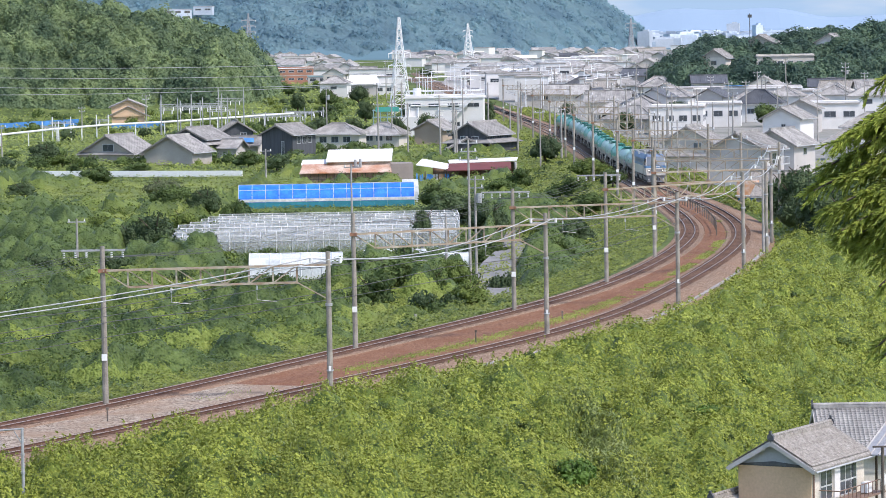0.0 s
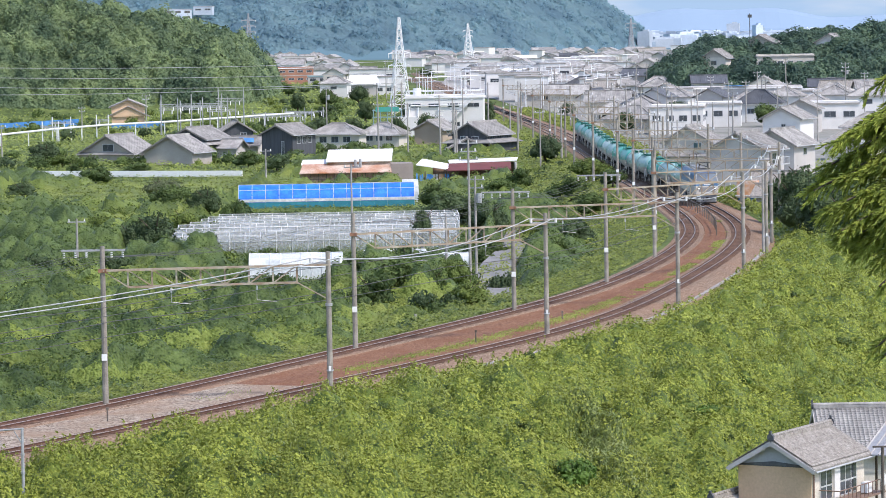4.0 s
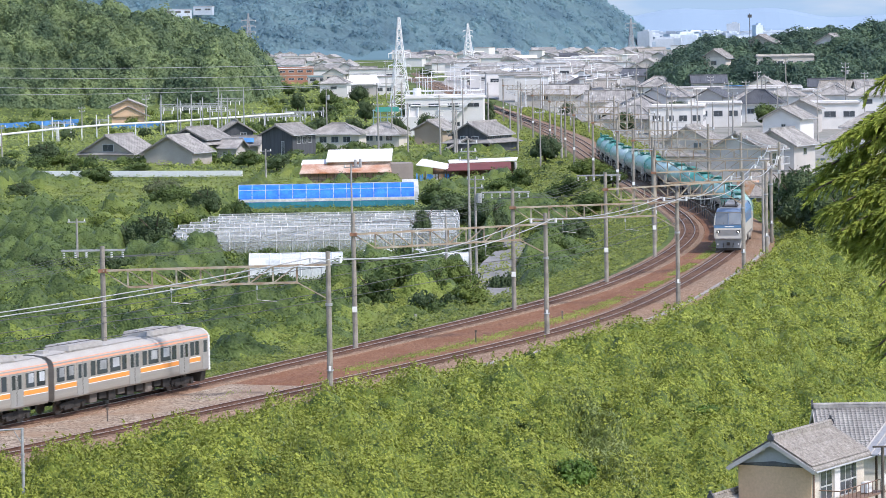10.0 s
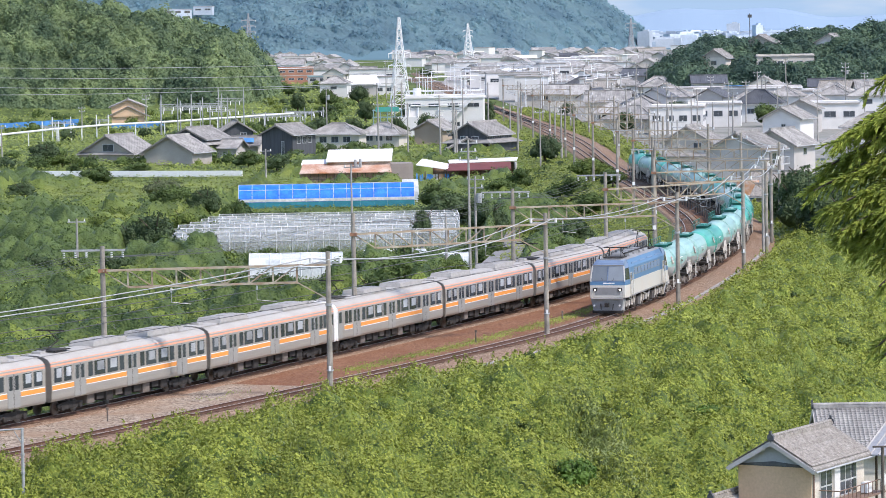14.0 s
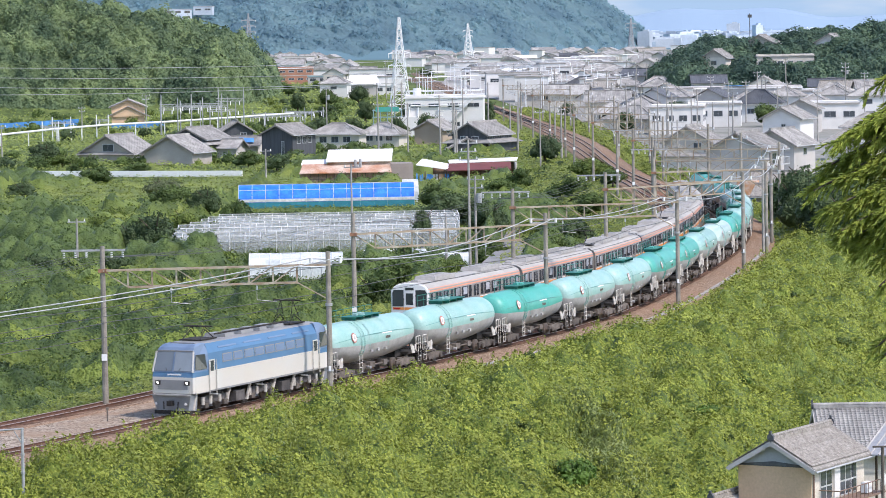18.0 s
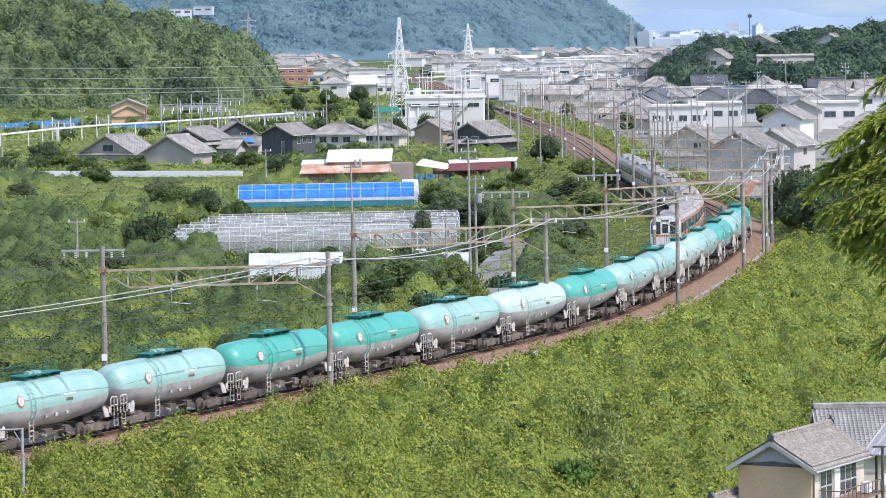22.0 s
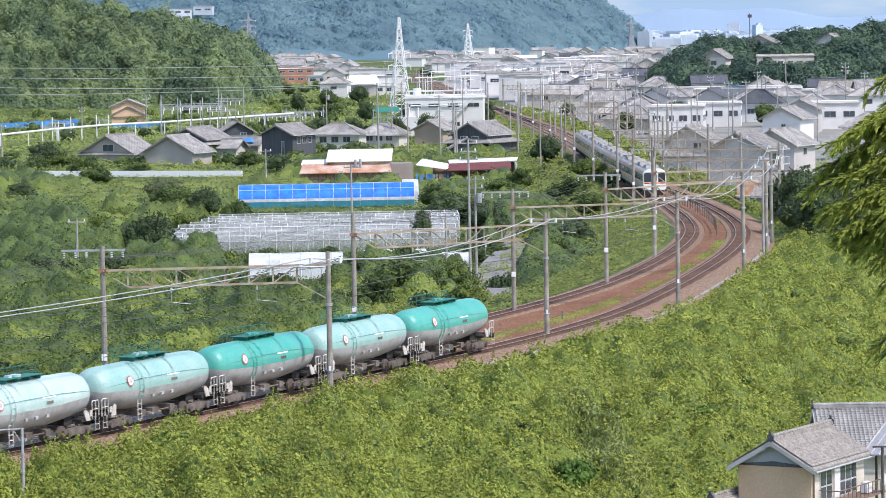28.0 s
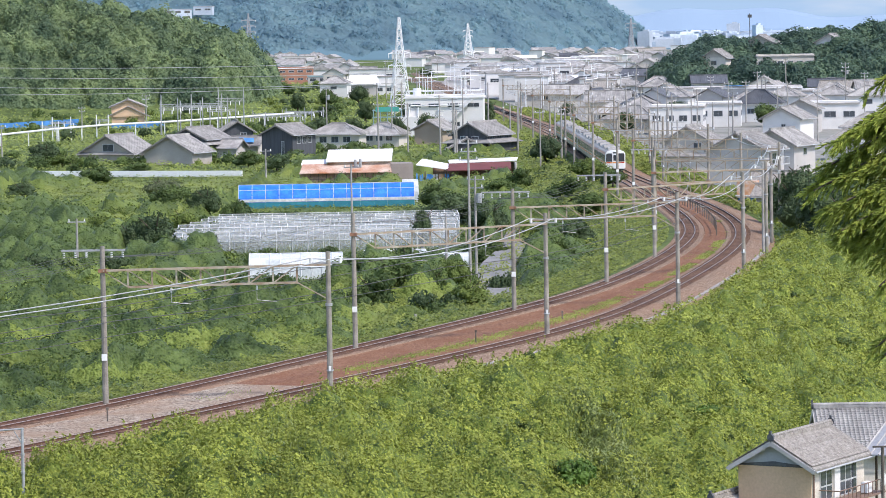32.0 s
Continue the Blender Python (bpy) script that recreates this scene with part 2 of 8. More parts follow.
def part(name, form, m, parent=None, label="", smooth=False, at=None):
    """Links a form, or a mesh made before, as one object under its thing."""
    me = form.mesh(name, m, smooth) if isinstance(form, Form) else form
    ob = new(name, me)
    if parent is not None:
        ob.parent = parent
    if at is not None:
        ob.matrix_basis = at
    if label:
        ob["label"] = label
    return ob


def thing(name, label, category, at=None, group="", kind=""):
    ob = new(name)
    ob.empty_display_size = 0.3
    if at is not None:
        ob.matrix_basis = at
    return tagged(ob, label, category, group, kind)


def single(name, form, m, label, category, at=None, group="", kind="", smooth=False):
    ob = part(name, form, m, None, "", smooth, at)
    return tagged(ob, label, category, group, kind)


def quads_mesh(name, verts, m):
    """A mesh of separate four-cornered leaves; verts has the shape (n, 4, 3)."""
    n = len(verts)
    me = bpy.data.meshes.new(name)
    me.vertices.add(4 * n), me.loops.add(4 * n), me.polygons.add(n)
    me.vertices.foreach_set("co", verts.astype(np.float32).ravel())
    me.loops.foreach_set("vertex_index", np.arange(4 * n, dtype=np.int32))
    me.polygons.foreach_set("loop_start", np.arange(0, 4 * n, 4, dtype=np.int32))
    me.update()
    me.materials.append(MAT[m])
    return me


def cores(centres, radii, flat=0.9, seg=9, rings=5, lump=0.16):
    """Closed lumpy balls, one for each centre, as vertices and four-cornered faces."""
    n = len(centres)
    th, ph = np.linspace(0, 2 * np.pi, seg, endpoint=False), np.linspace(-1.45, 1.5, rings)
    P, T = np.meshgrid(ph, th, indexing="ij")
    unit = np.stack([np.cos(P) * np.cos(T), np.cos(P) * np.sin(T), np.sin(P)], -1).reshape(-1, 3)
    wob = 1 + lump * rng.normal(0, 1, (n, len(unit), 1))
    v = np.asarray(centres)[:, None, :] + unit[None] * wob * np.asarray(radii)[:, None, None] * np.array([1, 1, flat])
    f = []
    for i in range(rings - 1):
        for j in range(seg):
            f.append((i * seg + j, i * seg + (j + 1) % seg, (i + 1) * seg + (j + 1) % seg, (i + 1) * seg + j))
    f = np.array(f)[None] + (np.arange(n) * len(unit))[:, None, None]
    return v.reshape(-1, 3), f.reshape(-1, 4)


def skin_mesh(name, quads, m, extra=None):
    """Separate leaves, and closed cores below them, in one mesh."""
    v, f = quads.reshape(-1, 3), np.arange(4 * len(quads)).reshape(-1, 4)
    if extra is not None:
        f = np.concatenate([f, extra[1] + len(v)])
        v = np.concatenate([v, extra[0]])
    me = bpy.data.meshes.new(name)
    me.vertices.add(len(v)), me.loops.add(4 * len(f)), me.polygons.add(len(f))
    me.vertices.foreach_set("co", v.astype(np.float32).ravel())
    me.loops.foreach_set("vertex_index", f.astype(np.int32).ravel())
    me.polygons.foreach_set("loop_start", np.arange(0, 4 * len(f), 4, dtype=np.int32))
    me.update()
    me.shade_smooth()
    me.materials.append(MAT[m])
    return me


def leaves(points, normals, size, aspect=0.7, tilt=0.8, jitter=0.4, droop=0.0):
    """Diamond leaves at the points, facing roughly along the normals."""
    n = len(points)
    d = normals + rng.normal(0, tilt, (n, 3))
    d /= np.linalg.norm(d, axis=1, keepdims=True) + 1e-9
    a = np.cross(d, rng.normal(0, 1, (n, 3)))
    a /= np.linalg.norm(a, axis=1, keepdims=True) + 1e-9
    if droop:
        a[:, 2] -= droop
        a /= np.linalg.norm(a, axis=1, keepdims=True)
    b = np.cross(d, a)
    b /= np.linalg.norm(b, axis=1, keepdims=True) + 1e-9
    s = (np.asarray(size) * (1 + rng.uniform(-jitter, jitter, n)))[:, None]
    return np.stack([points - a * s * 0.5, points + b * s * 0.5 * aspect, points + a * s * 0.5, points - b * s * 0.5 * aspect], axis=1)


def ease(t):
    t = np.clip(t, 0, 1)
    return t * t * (3 - 2 * t)


def build_backdrop():
    """Pale hazy sky with soft clouds and faint blue haze-painted, glowing hills, far behind everything."""
    m = bpy.data.materials.new("hazy_sky")
    m.use_nodes = True
    n, l = m.node_tree.nodes, m.node_tree.links
    co, mp, no = n.new("ShaderNodeTexCoord"), n.new("ShaderNodeMapping"), n.new("ShaderNodeTexNoise")
    mp.inputs["Scale"].default_value = (0.0035, 1, 0.018)
    no.inputs["Scale"].default_value, no.inputs["Detail"].default_value = 1.0, 5
    l.new(co.outputs["Object"], mp.inputs[0]), l.new(mp.outputs[0], no.inputs["Vector"])
    rp, sp = n.new("ShaderNodeMapRange"), n.new("ShaderNodeSeparateXYZ")
    rp.inputs[1].default_value, rp.inputs[2].default_value = 0.48, 0.7
    l.new(no.outputs[0], rp.inputs[0])
    l.new(co.outputs["Object"], sp.inputs[0])
    mix, em = n.new("ShaderNodeMixRGB"), n.new("ShaderNodeEmission")
    mix.inputs[1].default_value, mix.inputs[2].default_value = (0.22, 0.325, 0.455, 1), (0.34, 0.40, 0.465, 1)
    l.new(rp.outputs[0], mix.inputs[0])
    l.new(mix.outputs[0], em.inputs[0])
    l.new(em.outputs[0], n["Material Output"].inputs[0])
    MAT["hazy_sky"] = m
    f = Form().plate([(-2200, 4880, -80), (2200, 4880, -80), (2200, 4880, 700), (-2200, 4880, 700)], (0, 10, 0))
    tagged(part("backdrop", f, "hazy_sky"), "pale hazy blue sky with soft clouds", "sky", kind="structure")
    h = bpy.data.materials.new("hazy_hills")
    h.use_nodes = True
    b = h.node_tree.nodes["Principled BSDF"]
    # haze over the hills: a blue base colour plus a weak glow
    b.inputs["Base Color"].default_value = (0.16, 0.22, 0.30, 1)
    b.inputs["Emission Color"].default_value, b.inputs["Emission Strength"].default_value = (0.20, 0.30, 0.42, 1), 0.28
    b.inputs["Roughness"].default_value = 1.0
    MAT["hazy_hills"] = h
    xs = np.linspace(-1200, 1500, 140)
    top = 30 + 10 * np.sin(xs / 170) + 6 * np.sin(xs / 61 + 1) + 3 * np.sin(xs / 23) + 14 * ease((xs - 420) / 400)
    rows = [[(x, 4800 + 30 * k, -20 + (t + 20) * q) for x, t in zip(xs, top)] for k, q in enumerate((0.0, 0.5, 0.85, 1.0))]
    tagged(part("far_hills", Form().loft(rows, closed=False), "hazy_hills"), "faint blue hills on the horizon, coloured and glowing as haze", "hills", kind="structure")


build_backdrop()


# ---- the line of the tracks, rail heads at z = 0 ----
NEAR_KNOTS = [(175, -30.69), (205, -15.9), (235, -1.65), (265, 10.77), (295, 18.68), (325, 24.78), (350, 29.07), (375, 31.96), (405, 33.07), (450, 31.86), (520, 28.18), (640, 27.22), (850, 19.98)]
FAR_KNOTS = [(190, -31.72), (205, -24.26), (235, -11.35), (265, 0.7), (295, 11.43), (325, 18.77), (350, 23.36), (375, 26.48), (405, 27.82), (450, 27.38), (520, 25.71), (640, 24.31), (850, 18.28)]


def spline(knots):
    """A natural cubic through (y, x) knots, straight beyond its ends."""
    x, y = np.array([k[0] for k in knots], float), np.array([k[1] for k in knots], float)
    n, h = len(x), np.diff(x)
    a, b = np.eye(n), np.zeros(n)
    for i in range(1, n - 1):
        a[i, i - 1], a[i, i], a[i, i + 1] = h[i - 1], 2 * (h[i - 1] + h[i]), h[i]
        b[i] = 6 * ((y[i + 1] - y[i]) / h[i] - (y[i] - y[i - 1]) / h[i - 1])
    m = np.linalg.solve(a, b)

    def f(t):
        t = np.asarray(t, float)
        i = np.clip(np.searchsorted(x, t) - 1, 0, n - 2)
        d, hh = t - x[i], h[i]
        v = y[i] + d * ((y[i + 1] - y[i]) / hh - hh * (2 * m[i] + m[i + 1]) / 6) + d * d * m[i] / 2 + d ** 3 * (m[i + 1] - m[i]) / (6 * hh)
        s0 = (y[1] - y[0]) / h[0] - h[0] * m[1] / 6
        s1 = (y[-1] - y[-2]) / h[-1] + h[-1] * m[-2] / 6
        v = np.where(t < x[0], y[0] + (t - x[0]) * s0, v)
        return np.where(t > x[-1], y[-1] + (t - x[-1]) * s1, v)
    return f


near_x, far_x = spline(NEAR_KNOTS), spline(FAR_KNOTS)


class Track:
    def __init__(self, f):
        self.f = f
        self.y = np.arange(-150, 2400, 0.5)
        self.x = f(self.y)
        self.s = np.concatenate([[0], np.cumsum(np.hypot(np.diff(self.x), np.diff(self.y)))])

    def at(self, s, off=0.0):
        """The place on the line at s metres along it, off metres to its right, and its heading."""
        y, x = np.interp(s, self.s, self.y), np.interp(s, self.s, self.x)
        y2, x2 = np.interp(s + 0.5, self.s, self.y), np.interp(s + 0.5, self.s, self.x)
        dx, dy = x2 - x, y2 - y
        k = math.hypot(dx, dy)
        return Vector((x + off * dy / k, y - off * dx / k, 0)), math.atan2(dy, dx)

    def s_of_y(self, y):
        return float(np.interp(y, self.y, self.s))


near_track, far_track = Track(near_x), Track(far_x)


def slope_of(f, y):
    return (f(y + 0.5) - f(y - 0.5))


def bumpy(x, y, size, seed=0.0):
    """Smooth uneven ground from crossed waves."""
    k = 2 * np.pi / size
    return (np.sin(k * (x + 0.35 * y) + seed) * np.sin(k * (0.9 * y - 0.27 * x) + 1.7 * seed) + 0.5 * np.sin(2.3 * k * x + 1.9 * k * y + seed * 3) * np.sin(2.1 * k * (y - 0.6 * x) + seed)
            + 0.25 * np.sin(5.1 * k * x - 3.3 * k * y + seed * 5)) / 1.5


HILL_X = [-400, -200, -120, -97, -88, -78, -65, -59, -55, -50]
HILL_Z = [30, 30, 28, 24, 21, 17, 13.5, 8, 3, 0]
RIGHT_S = [0, 2.2, 3.0, 9, 15, 22, 31, 48, 400]
RIGHT_Z = [-0.35, -0.35, -0.75, -0.7, -2.0, -5.0, -9.3, -11.0, -11.0]


def height(x, y):
    """The height of the ground."""
    x, y = np.asarray(x, float), np.asarray(y, float)
    kn, kf = slope_of(near_x, y), slope_of(far_x, y)
    sr = (x - near_x(y)) / np.sqrt(1 + kn * kn)
    sl = (far_x(y) - x) / np.sqrt(1 + kf * kf)
    town = ease((y - 345) / 90)
    right = np.interp(sr, RIGHT_S, RIGHT_Z)
    right = right * (1 - town) + np.maximum(right, -0.8) * town
    # valley to the left of the line, below it near by, level with it in the town
    valley = -3.0 + 2.2 * ease((y - 480) / 260) + 0.25 * bumpy(x, y, 60)
    t = np.clip((sl - 3.0) / 11.0, 0, 1)
    left = np.where(sl < 2.4, -0.35, np.where(sl < 3.4, -0.35 - 0.4 * (sl - 2.4), -0.75 + (valley + 0.75) * ease(t)))
    z = np.where(sr > 0, right, np.where(sl > 0, left, -0.35))
    # wooded hills beside the valley, the mountain behind the town
    z = z + np.interp(x, HILL_X, HILL_Z) * ease((y - 962) / 75) * ease((1330 - y) / 170)
    z = z + 16 * ease((x - 50 - 0.03 * (y - 960)) / 28) * ease((y - 930) / 90) * ease((1500 - y) / 300) * (0.75 + 0.35 * ease((x - 90) / 70))
    m = ((x + 160) / 362) ** 2 + ((y - 3400) / 920) ** 2
    z = z + 118 * np.clip(1 - m, 0, 1) ** 0.75 * (1 + 0.12 * bumpy(x, y, 260, 2.0))
    # the hillside on which the camera stands
    z = z + (31.5 - 0) * ease((96 - np.hypot(x * 0.6, y)) / 96)
    return z


def height1(x, y):
    return float(height(np.array([x]), np.array([y]))[0])


def build_ground():
    a = np.concatenate([np.linspace(-180, -14, 40)[:-1], np.linspace(-14, 14, 230), np.linspace(14, 180, 40)[1:]])
    r = np.concatenate([[0.01], np.linspace(1, 120, 20)[:-1], np.linspace(120, 460, 240)[:-1], np.geomspace(460, 4800, 150)])
    A, R = np.meshgrid(np.radians(a), r)
    X, Y = R * np.sin(A), R * np.cos(A)
    Z = height(X, Y)
    nr, na = X.shape
    me = bpy.data.meshes.new("ground")
    co = np.stack([X, Y, Z], -1).reshape(-1, 3)
    idx = np.arange(nr * na).reshape(nr, na)
    f = np.stack([idx[:-1, :-1], idx[:-1, 1:], idx[1:, 1:], idx[1:, :-1]], -1).reshape(-1, 4)[:, ::-1]
    me.vertices.add(len(co)), me.loops.add(4 * len(f)), me.polygons.add(len(f))
    me.vertices.foreach_set("co", co.astype(np.float32).ravel())
    me.loops.foreach_set("vertex_index", f.astype(np.int32).ravel())
    me.polygons.foreach_set("loop_start", np.arange(0, 4 * len(f), 4, dtype=np.int32))
    me.update()
    me.shade_smooth()
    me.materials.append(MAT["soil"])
    tagged(new("ground", me), "green valley floor with embankment slopes and hills, haze-tinted far off", "ground", kind="structure")


build_ground()


def sweep(track, s0, s1, step, profile):
    """A form that follows a track; profile: (offset to the right, height) points."""
    rings = []
    for s in np.arange(s0, s1 + 0.01, step):
        rings.append([track.at(s, o)[0] + Vector((0, 0, z)) for o, z in profile])
    return Form().loft(rings, closed=True, caps=True)


def build_tracks():
    for track, name in ((near_track, "near"), (far_track, "far")):
        s0, s1 = track.s_of_y(110), track.s_of_y(1700)
        r = 3.7 if name == "near" else 2.3
        bed = single("track_bed", sweep(track, s0, s1, 3.0, [(-2.3, -0.85), (r, -0.85), (r - 0.2, -0.62), (1.45, -0.17), (-1.45, -0.17)]), "ballast",
                     "brown stone ballast bed with rusty stains", "track bed", kind="structure")
        for side in (-0.5335, 0.5335):
            rail = single("rail", sweep(track, s0, s1, 2.0, [(side - 0.06, -0.155), (side + 0.06, -0.155), (side + 0.05, -0.12), (side + 0.02, -0.11), (side + 0.02, -0.05), (side + 0.036, -0.04),
                          (side + 0.036, -0.012), (side - 0.036, -0.012), (side - 0.036, -0.04), (side - 0.02, -0.05), (side - 0.02, -0.11), (side - 0.05, -0.12)]), "rail",
                          "rusty brown steel rail on ballast", "rail", kind="structure")
            part("running_face", sweep(track, s0, s1, 2.0, [(side - 0.033, -0.0125), (side + 0.033, -0.0125), (side + 0.03, 0.0), (side - 0.03, 0.0)]), "rail_top", rail)
    # sleepers under the rails
    for track in (near_track, far_track):
        f = Form()
        for s in np.arange(track.s_of_y(165), track.s_of_y(470), 0.62):
            p, h = track.at(s)
            f.box(p + Vector((0, 0, -0.19)), (0.24, 2.05, 0.1), Matrix.Rotation(h, 3, "Z"))
        tagged(part("sleepers", f, "sleeper"), "dark brown sleepers half sunk in the ballast", "sleepers", kind="stuff")
    # the stained strip between the tracks
    for y0, y1, m, lab in ((110, 222, "gravel", "pale grey gravel between the two tracks"), (222, 900, "rusty_ballast", "rust-brown ballast between the two tracks")):
        rings = []
        for y in np.arange(y0, y1 + 0.1, 2.0):
            a, b = near_track.at(near_track.s_of_y(y), -1.6)[0], far_track.at(far_track.s_of_y(y + 3.4 * (1 - ease((y - 300) / 80))), 1.6)[0]
            c = (a + b) / 2
            rings.append([Vector((a.x, a.y, -0.8)), Vector((b.x, b.y, -0.8)), Vector((b.x, b.y, -0.22)), Vector((c.x, c.y, -0.24)), Vector((a.x, a.y, -0.22))])
        single("ballast_strip", Form().loft(rings), m, lab, "ballast", kind="structure")


build_tracks()

# ---- trains ----
MAT["stainless"] = material("brushed_stainless", (0.39, 0.36, 0.32), rough=0.42, metal=0.4, vary=0.08, scale=0.6, fine=20, bump=0.03, stretch=(0.3, 1, 6), tint=(0.34, 0.315, 0.28))
MAT["car_roof"] = material("grey_car_roof", (0.37, 0.355, 0.33), rough=0.8, vary=0.15, scale=0.5, tint=(0.33, 0.31, 0.28))
MAT["unit"] = material("aircon_casing", (0.34, 0.325, 0.305), rough=0.7, vary=0.12)
MAT["orange"] = material("orange_stripe", (0.74, 0.285, 0.06), rough=0.45, vary=0.05, bump=0)
MAT["salmon"] = material("faded_orange_stripe", (0.72, 0.30, 0.18), rough=0.5, vary=0.06, bump=0)
MAT["white_paint"] = material("white_paint", (0.78, 0.78, 0.76), rough=0.45, vary=0.06, scale=0.8)
MAT["car_glass"] = glassy("tinted_glass", (0.05, 0.06, 0.07))
MAT["blind"] = material("pale_blinds_behind_glass", (0.42, 0.44, 0.46), rough=0.25, vary=0.2, scale=1.2, spec=0.8, each=0.3)
MAT["door_steel"] = material("door_stainless", (0.42, 0.41, 0.39), rough=0.42, metal=0.5, vary=0.08, bump=0)
MAT["underframe"] = material("dusty_black_gear", (0.04, 0.035, 0.031), rough=0.9, vary=0.3, scale=2)
MAT["gear"] = material("dusty_brown_gear", (0.155, 0.13, 0.11), rough=0.9, vary=0.3, scale=2, each=0.3)
MAT["wheel"] = material("wheel_steel", (0.17, 0.14, 0.12), rough=0.6, metal=0.3, vary=0.2)
MAT["teal"] = material("green_tank_paint", (0.05, 0.335, 0.27), rough=0.42, vary=0.1, scale=0.7, fine=8, bump=0.02, tint=(0.09, 0.35, 0.29), coat=0.12)
MAT["pale_teal"] = material("faded_green_tank_paint", (0.235, 0.415, 0.37), rough=0.42, vary=0.1, scale=0.6, fine=8, bump=0.02, tint=(0.32, 0.46, 0.425), coat=0.12)
MAT["chalky_teal"] = material("chalky_green_tank_paint", (0.36, 0.49, 0.455), rough=0.4, vary=0.1, scale=0.5, fine=8, bump=0.02, tint=(0.50, 0.60, 0.56), coat=0.2)
MAT["rail_green"] = material("dark_green_railing", (0.02, 0.16, 0.125), rough=0.6, vary=0.12, bump=0)
MAT["seam"] = material("dull_weld_seam", (0.10, 0.30, 0.27), rough=0.6, vary=0.1, bump=0)
# windscreen: base colour lightened to stand for the reflected sky
MAT["sky_glass"] = glassy("windscreen_sky_reflection_tint", (0.19, 0.21, 0.225))
MAT["tank_grey"] = material("grey_tank_paint", (0.46, 0.45, 0.44), rough=0.45, vary=0.15, scale=0.8, fine=10, bump=0.02, tint=(0.30, 0.29, 0.275))
MAT["gear_dark"] = material("grimy_dark_gear", (0.11, 0.10, 0.095), rough=0.9, vary=0.3, scale=2, each=0.3)
MAT["loco_skirt"] = material("dark_grey_skirt", (0.27, 0.285, 0.30), rough=0.6, vary=0.15, scale=1.5)
MAT["gear_pale"] = material("pale_dusty_steel", (0.52, 0.50, 0.46), rough=0.7, vary=0.25, scale=2.5, tint=(0.36, 0.31, 0.26))
MAT["loco_white"] = material("cream_white_loco_paint", (0.56, 0.515, 0.45), rough=0.4, vary=0.07, scale=0.6, bump=0.02, tint=(0.55, 0.53, 0.49))
MAT["loco_blue"] = material("loco_blue_paint", (0.08, 0.175, 0.295), rough=0.45, vary=0.08, scale=0.7, bump=0.02)
MAT["loco_slate"] = material("loco_slate_paint", (0.15, 0.21, 0.31), rough=0.45, vary=0.1, scale=0.7, bump=0.02)
MAT["loco_grey"] = material("loco_grey_paint", (0.25, 0.245, 0.24), rough=0.5, vary=0.1, scale=0.8, bump=0.02)
MAT["emblem"] = material("red_ring_emblem", (0.48, 0.13, 0.10), rough=0.5, vary=0.05, bump=0)
MAT["lamp_on"] = shining("headlight", (1.0, 0.97, 0.9), 2.5)
MAT["lamp_red"] = material("red_lens", (0.4, 0.02, 0.02), rough=0.2, vary=0.05)


def wheel_mesh():
    f = Form()
    f.bar((0, -0.07, 0), (0, 0.07, 0), 0.43, n=14)
    f.bar((0, -0.1, 0), (0, 0.1, 0), 0.12, n=8)
    return f.mesh("wheel", "wheel")


WHEEL = wheel_mesh()


def bogie(parent, x, base, color="gear", name="bogie", h=0.62):
    """Side frames, bolster and springs, with four wheels."""
    f = Form()
    for sy in (-1, 1):
        y = sy * 1.0
        f.loft([[(x + a * (base / 2 + 0.42), y + b, z) for a, z in ((-1, h - 0.14), (-0.45, h - 0.3), (0.45, h - 0.3), (1, h - 0.14), (1, h + 0.06), (0.5, h + 0.13), (-0.5, h + 0.13), (-1, h + 0.06))] for b in (-0.07, 0.07)])
        for k in (-0.22, 0.22):
            f.bar((x + k, y, h - 0.25), (x + k, y, h + 0.22), 0.09, n=8)
        for k in (-1, 1):
            f.bar((x + k * base / 2, y, 0.43), (x + k * base / 2, y + sy * 0.2, 0.43), 0.17, n=10)
            f.box((x + k * (base / 2 + 0.3), y, h - 0.22), (0.1, 0.1, 0.24))
    f.box((x, 0, h + 0.05), (0.5, 2.0, 0.2))
    b = part(name, f, color, parent)
    for k in (-1, 1):
        for sy in (-1, 1):
            part("wheel", WHEEL, None, b, at=pose(x + k * base / 2, sy * 0.58, 0.43))
    return b


def mirrored(fn):
    """The same piece on both sides of a vehicle."""
    for sy in (-1, 1):
        fn(sy)


EMU_PROFILE = [(1.38, 0.98), (1.46, 1.12), (1.475, 1.3), (1.475, 2.95), (1.44, 3.22), (1.30, 3.44), (1.0, 3.60), (0.5, 3.69), (0, 3.71)]


def profile_ring(x, prof, sx=1.0, dz=0.0):
    right = [(x, y * sx, z + dz) for y, z in prof]
    left = [(x, -y * sx, z + dz) for y, z in reversed(prof[:-1])]
    return right + left


